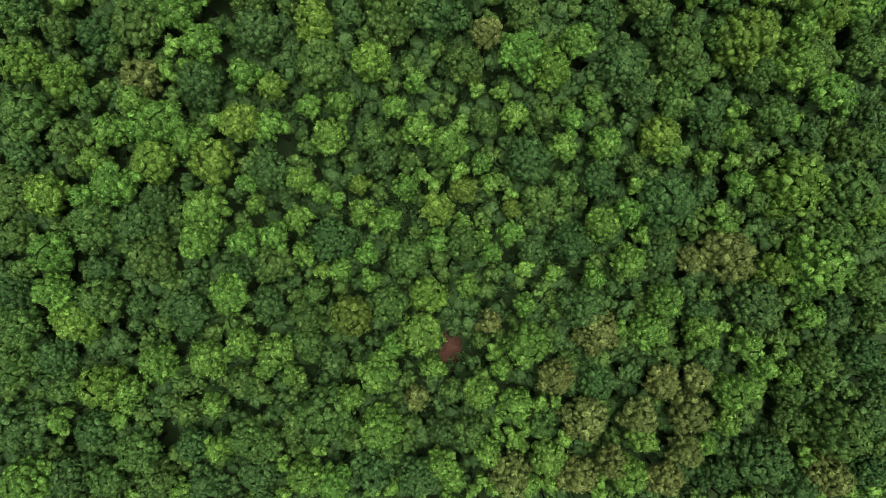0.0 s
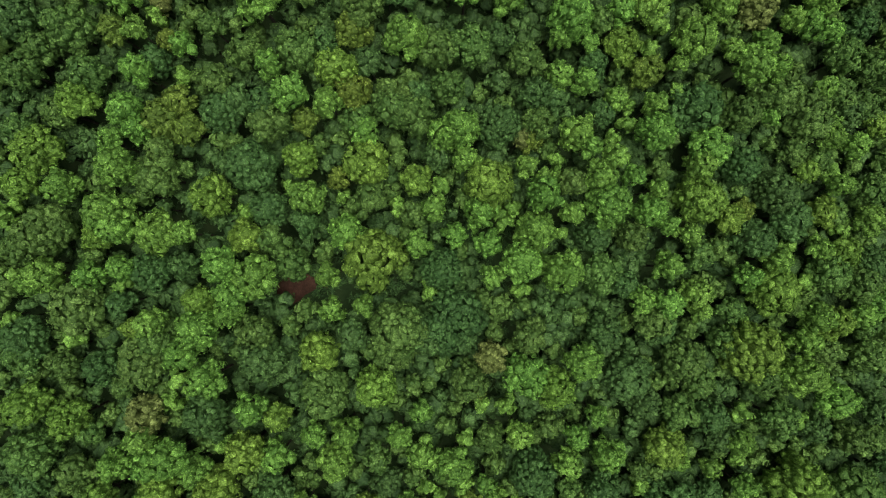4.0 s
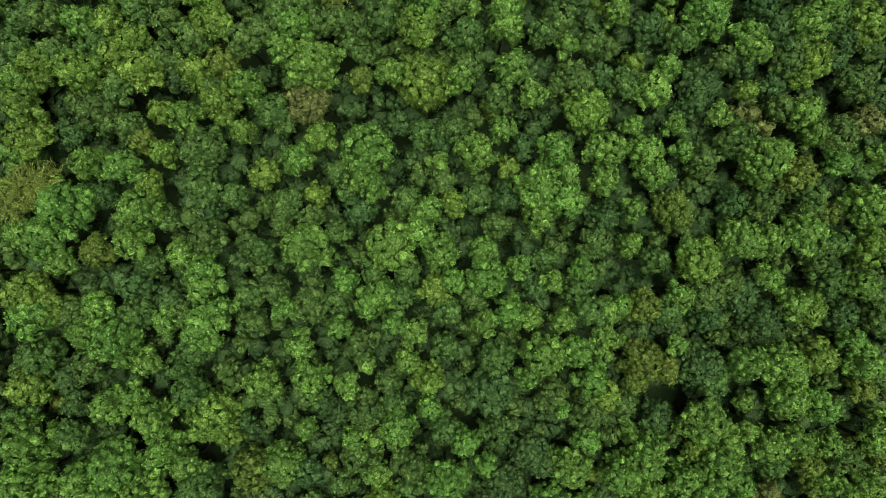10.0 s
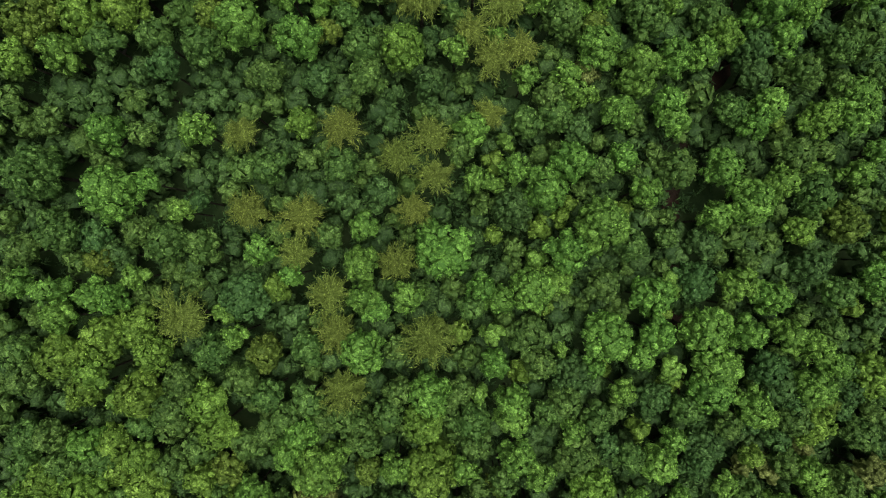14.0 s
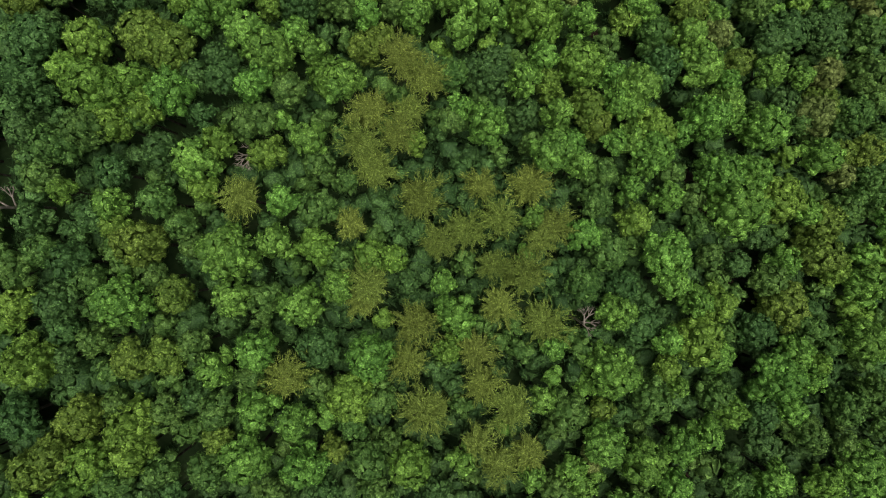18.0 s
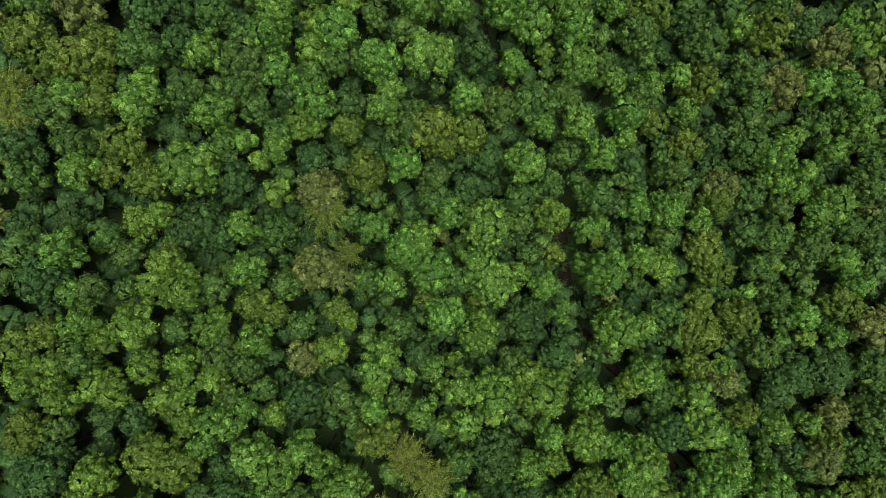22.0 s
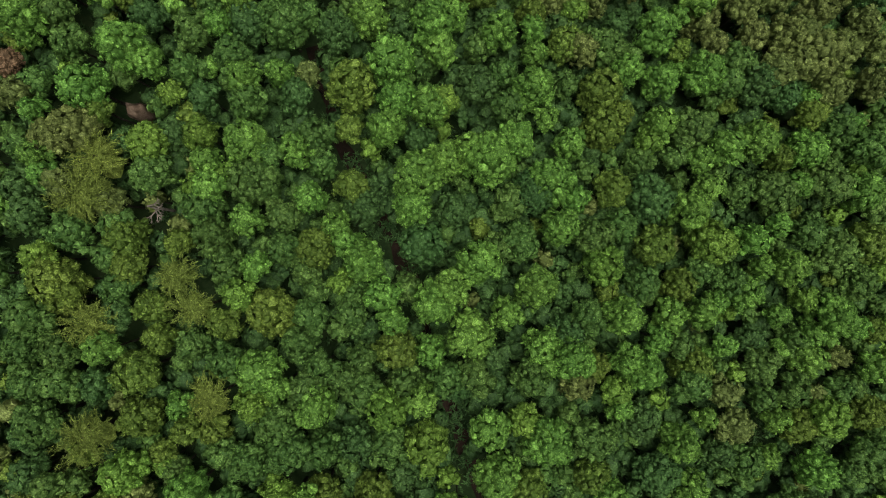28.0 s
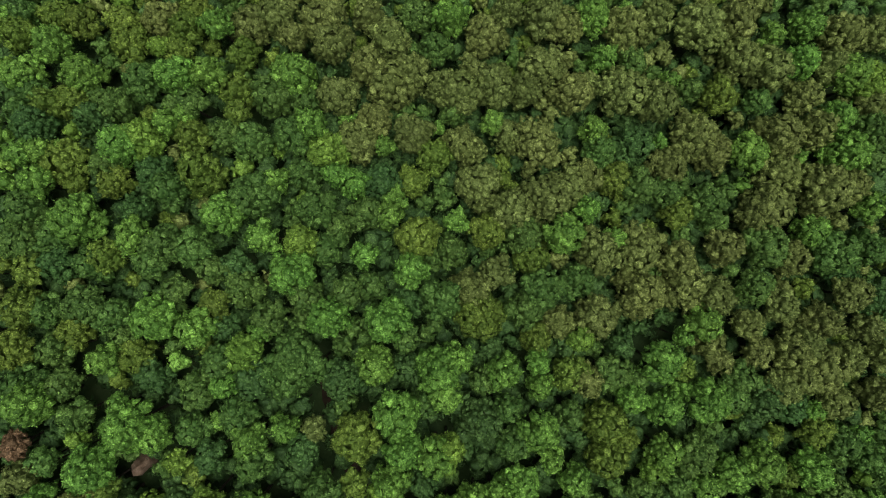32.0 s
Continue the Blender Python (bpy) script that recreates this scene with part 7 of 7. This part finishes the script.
plant("mustard", -45.9, 337.2, 2.3)
plant("bright", 49.8, 337.3, 2.6)
plant("green", -19.5, 338.0, 2.4)
plant("green", -50.0, 338.1, 2.0)
plant("green", -23.5, 338.6, 2.8)
plant("olive", -15.4, 338.8, 2.8)
plant("olive", 55.5, 339.2, 2.6)
plant("olive", 25.2, 339.2, 3.0)
plant("olive", -0.7, 339.2, 3.0)
plant("mustard", -27.6, 339.2, 2.3)
plant("green", 39.6, 339.7, 2.0)
plant("green", -38.5, 339.8, 2.8)
plant("olive", -2.8, 339.9, 2.8)
plant("bright", -44.9, 340.0, 2.6)
plant("bright", -51.0, 340.2, 2.6)
plant("olive", 8.0, 340.3, 2.5)
plant("mustard", 33.9, 340.3, 2.7)
plant("olive", -9.2, 340.4, 3.5)
plant("olive", 13.9, 340.4, 3.1)
plant("olive", 45.7, 340.5, 3.0)
plant("olive", 20.6, 340.5, 3.5)
plant("bright", -34.3, 340.8, 2.7)
plant("olive", 3.6, 340.8, 3.3)
plant("bright", -20.6, 340.9, 3.0)
plant("bright", -30.6, 341.0, 2.2)
plant("green", 30.2, 341.0, 2.0)
plant("olive", 16.3, 341.3, 1.9)
plant("olive", -6.4, 342.0, 2.7)
plant("bright", 27.5, 342.2, 1.6)
plant("olive", 0.8, 342.3, 2.4)
plant("olive", -12.0, 342.5, 3.0)
plant("lime", 54.9, 342.8, 3.0)
plant("olive", 10.3, 343.3, 3.2)
plant("bright", 51.8, 343.5, 3.0)
plant("bright", -48.5, 343.8, 2.5)
plant("mustard", -27.2, 344.0, 2.1)
plant("olive", 41.1, 344.2, 3.3)
plant("mustard", -35.2, 344.5, 2.1)
plant("olive", 50.1, 344.6, 2.8)
plant("lime", -37.0, 344.6, 1.4)
plant("green", 22.5, 344.6, 2.2)
plant("olive", 37.1, 344.9, 3.3)
plant("mustard", -40.4, 344.9, 2.6)
plant("bright", 18.4, 344.9, 2.3)
plant("bright", 45.5, 344.9, 2.7)
plant("green", -3.6, 345.2, 2.5)
plant("mustard", -53.2, 345.5, 2.3)
plant("olive", -16.3, 345.8, 2.8)
plant("olive", -9.3, 346.4, 3.0)
plant("olive", -21.2, 346.4, 2.1)
plant("mustard", -34.1, 346.7, 2.4)
plant("bright", -30.1, 347.2, 2.1)
plant("mustard", -45.8, 347.3, 2.3)
plant("mustard", -41.6, 347.4, 2.6)
plant("olive", 3.0, 347.6, 3.1)
plant("mustard", -49.1, 347.9, 2.3)
plant("olive", -26.6, 348.0, 2.8)
plant("olive", -37.3, 348.3, 2.6)
plant("green", -53.0, 348.4, 2.0)
plant("olive", -17.0, 348.6, 3.5)
plant("bright", 41.5, 348.8, 2.1)
plant("olive", 13.4, 348.9, 2.7)
plant("olive", -23.3, 348.9, 2.7)
plant("olive", 21.7, 349.1, 3.4)
plant("olive", 51.9, 349.3, 3.5)
plant("olive", 31.8, 349.4, 3.8)
plant("mustard", -33.0, 349.4, 2.1)
plant("bright", -2.8, 349.4, 2.4)
plant("bright", -1.4, 349.5, 2.4)
plant("olive", 57.1, 349.6, 2.6)
plant("green", -5.8, 349.7, 2.5)
plant("olive", -12.2, 349.8, 2.4)
plant("bright", 17.1, 350.2, 2.5)
plant("olive", 10.4, 350.3, 3.0)
plant("olive", 36.6, 350.4, 3.5)
plant("bright", 46.7, 350.5, 2.6)
plant("olive", 25.7, 350.8, 3.0)
plant("olive", 6.0, 350.9, 2.5)

# ---- dead trees and stones ----
def part(name, shape, material, parent):
    ob = new(name, sheet(name, *shape, [material]))
    ob.parent = parent
    return ob


def dead_tree(x, y, height, spread, seed):
    """A bleached bare tree: a leaning trunk and forked limbs."""
    r = np.random.default_rng(seed)
    base = new("dead_tree")
    base.location = (x, y, float(ground_height(x, y)) - 0.1)
    tagged(base, "bleached bare dead tree with forked limbs in a gap", "tree", "dead trees")
    lean = r.normal(0, 0.35, 2)
    top = np.array([lean[0], lean[1], height * 0.72])
    part("trunk", join(rod((0, 0, 0), top * (0.4, 0.4, 0.5), 0.2, 0.15, 7), rod(top * (0.4, 0.4, 0.5), top, 0.15, 0.1, 7)), BLEACHED, base)
    way = r.uniform(0, 6.28)
    for k in range(4):
        a = way + k * 0.8 + r.uniform(-0.3, 0.3)
        start = top * (0.7 + 0.1 * k)
        knee = start + np.array([math.cos(a) * spread * 0.5, math.sin(a) * spread * 0.5, r.uniform(0.3, 0.9)])
        pieces = [rod(start, knee, 0.1, 0.07, 5)]
        for b in (-0.5, 0.1, 0.6):
            tip = knee + np.array([math.cos(a + b), math.sin(a + b), r.uniform(0.1, 0.7)]) * spread * r.uniform(0.35, 0.6)
            pieces.append(rod(knee, tip, 0.065, 0.03, 4))
            for e in (-0.6, 0.5):
                mid = knee + (tip - knee) * 0.6
                pieces.append(rod(mid, mid + np.array([math.cos(a + b + e), math.sin(a + b + e), 0.3]) * spread * 0.25, 0.035, 0.015, 3))
        part("limb", join(*pieces), BLEACHED, base)


for k, (x, y) in enumerate(SNAGS):
    dead_tree(x, y, 13.8, 1.9, 31 + k)


def boulder(x, y, size, seed):
    r = np.random.default_rng(seed)
    rows, cols = 7, 12
    v = []
    for i in range(rows + 1):
        for j in range(cols):
            d = Vector((math.sin(math.pi * (i + 0.03) / (rows + 0.06)) * math.cos(j * 2 * math.pi / cols), math.sin(math.pi * (i + 0.03) / (rows + 0.06)) * math.sin(j * 2 * math.pi / cols),
                        math.cos(math.pi * (i + 0.03) / (rows + 0.06))))
            v.append(tuple(d * size * (1 + 0.55 * noise.noise(d * 2.6 + Vector((seed, 0, 0))))))
    v = np.array(v) * (0.75, 0.95, 3.2)
    idx = np.arange((rows + 1) * cols).reshape(rows + 1, cols)
    nxt = np.roll(idx, -1, 1)
    ob = new("boulder", sheet("boulder", v, np.concatenate([np.stack([idx[:-1], idx[1:], nxt[1:]], -1).reshape(-1, 3), np.stack([idx[:-1], nxt[1:], nxt[:-1]], -1).reshape(-1, 3)]), [STONE]))
    ob.location = (x, y, float(ground_height(x, y)) + size * 2.6)
    tagged(ob, "weathered tan and reddish rock outcrop standing among the trees", "rock")


boulder(*ROCK, 1.15, 5)

# ---- the rest of the wood: trees between the ones above, largest first ----
CELL = 4.0
GRID = {}


def remember(x, y, r):
    GRID.setdefault((int(x // CELL), int(y // CELL)), []).append((x, y, r))


def room(x, y, r, share, keep):
    """Whether a crown of radius r may stand at x, y: share and keep say how near it may come to its neighbours."""
    a, b = int(x // CELL), int(y // CELL)
    for i in range(a - 2, a + 3):
        for j in range(b - 2, b + 3):
            for px, py, pr in GRID.get((i, j), ()):
                if (px - x) ** 2 + (py - y) ** 2 < (share * r + keep * pr) ** 2:
                    return False
    return True


for p in STANDING:
    remember(*p)
WEST, EAST, SOUTH, NORTH = -58.0, 66.0, -36.0, 361.0


def kind_at(x, y):
    """Which sort of tree grows where: patches of olive and of bright green."""
    a = noise.noise((x * 0.05, y * 0.05, 3.0)) + rng.normal(0, 0.33)
    b = noise.noise((x * 0.04, y * 0.04, 9.0)) + 0.0028 * (y - 200) + rng.normal(0, 0.2)
    if b > 0.5:
        return "olive" if rng.random() < 0.6 else "mustard"
    if a > 0.45:
        return "lime" if y > 95 and rng.random() < 0.5 else "bright"
    return "dark" if a < -0.2 else "green"


def scatter(count, low, high, share, keep, under):
    xs, ys, rs = rng.uniform(WEST, EAST, count), rng.uniform(SOUTH, NORTH, count), np.sort(rng.uniform(low, high, count))[::-1]
    near = gully_distance(xs, ys)
    for x, y, r, g in zip(xs.tolist(), ys.tolist(), rs.tolist(), near.tolist()):
        if g < (2.4 if under < 3 else 1.3) or any(math.hypot(x - a, y - b) < c + 0.5 * r for a, b, c in GLADES) or any(math.hypot(x - a, y - b) < 0.7 + 0.35 * r for a, b in SNAGS + [ROCK]):
            continue
        if room(x, y, r, share, keep):
            remember(x, y, r)
            # the deeper layers take the green with the shade put into its colour
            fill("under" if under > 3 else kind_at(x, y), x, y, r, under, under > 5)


scatter(9000, 1.3, 2.0, 0.9, 0.92, 1.2)
scatter(14000, 0.9, 1.5, 0.66, 0.7, 2.3)
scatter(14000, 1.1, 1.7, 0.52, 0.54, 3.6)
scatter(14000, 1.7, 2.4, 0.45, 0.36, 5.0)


def undergrowth(count):
    """Ferns and saplings on the floor of the gaps: fans of blades."""
    xs, ys = rng.uniform(WEST, EAST, count), rng.uniform(SOUTH, NORTH, count)
    floor, near = ground_height(xs, ys), gully_distance(xs, ys)
    spots = []
    for x, y, z, g in zip(xs.tolist(), ys.tolist(), floor.tolist(), near.tolist()):
        if g > 0.05 and all(math.hypot(x - a, y - b) > c for a, b, c in GLADES) and not any(
                (px - x) ** 2 + (py - y) ** 2 < (0.85 * pr) ** 2 for i in (-1, 0, 1) for j in (-1, 0, 1) for px, py, pr in GRID.get((int(x // CELL) + i, int(y // CELL) + j), ()) if pr > 1.0):
            spots.append((x, y, z + rng.uniform(0.3, 2.2)))
    at = np.repeat(np.array(spots), 9, 0)
    turn = rng.uniform(0, 6.283, len(at))
    out = np.stack([np.cos(turn), np.sin(turn), rng.uniform(-0.2, 0.4, len(at))], 1)
    L = rng.uniform(0.4, 0.8, len(at))
    v, f = leaf_blades(at + out * (L * 0.5)[:, None] + rng.normal(0, 0.15, at.shape), unit(rng.normal(0, 0.35, at.shape) + (0, 0, 1)), out, L, L * rng.uniform(0.25, 0.5, len(at)))
    # same darkened green as the low crowns, shade included in its colour
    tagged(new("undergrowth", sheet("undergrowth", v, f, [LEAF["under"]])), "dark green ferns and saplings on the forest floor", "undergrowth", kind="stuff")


undergrowth(110000)
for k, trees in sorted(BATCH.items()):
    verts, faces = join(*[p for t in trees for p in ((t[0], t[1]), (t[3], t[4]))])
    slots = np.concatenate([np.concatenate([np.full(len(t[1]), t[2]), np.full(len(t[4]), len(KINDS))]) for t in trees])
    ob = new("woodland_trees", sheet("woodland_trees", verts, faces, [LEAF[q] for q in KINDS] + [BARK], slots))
    ob.data.shade_smooth()
    tagged(ob, "close-grown smaller green trees filling the wood", "trees", kind="stuff")
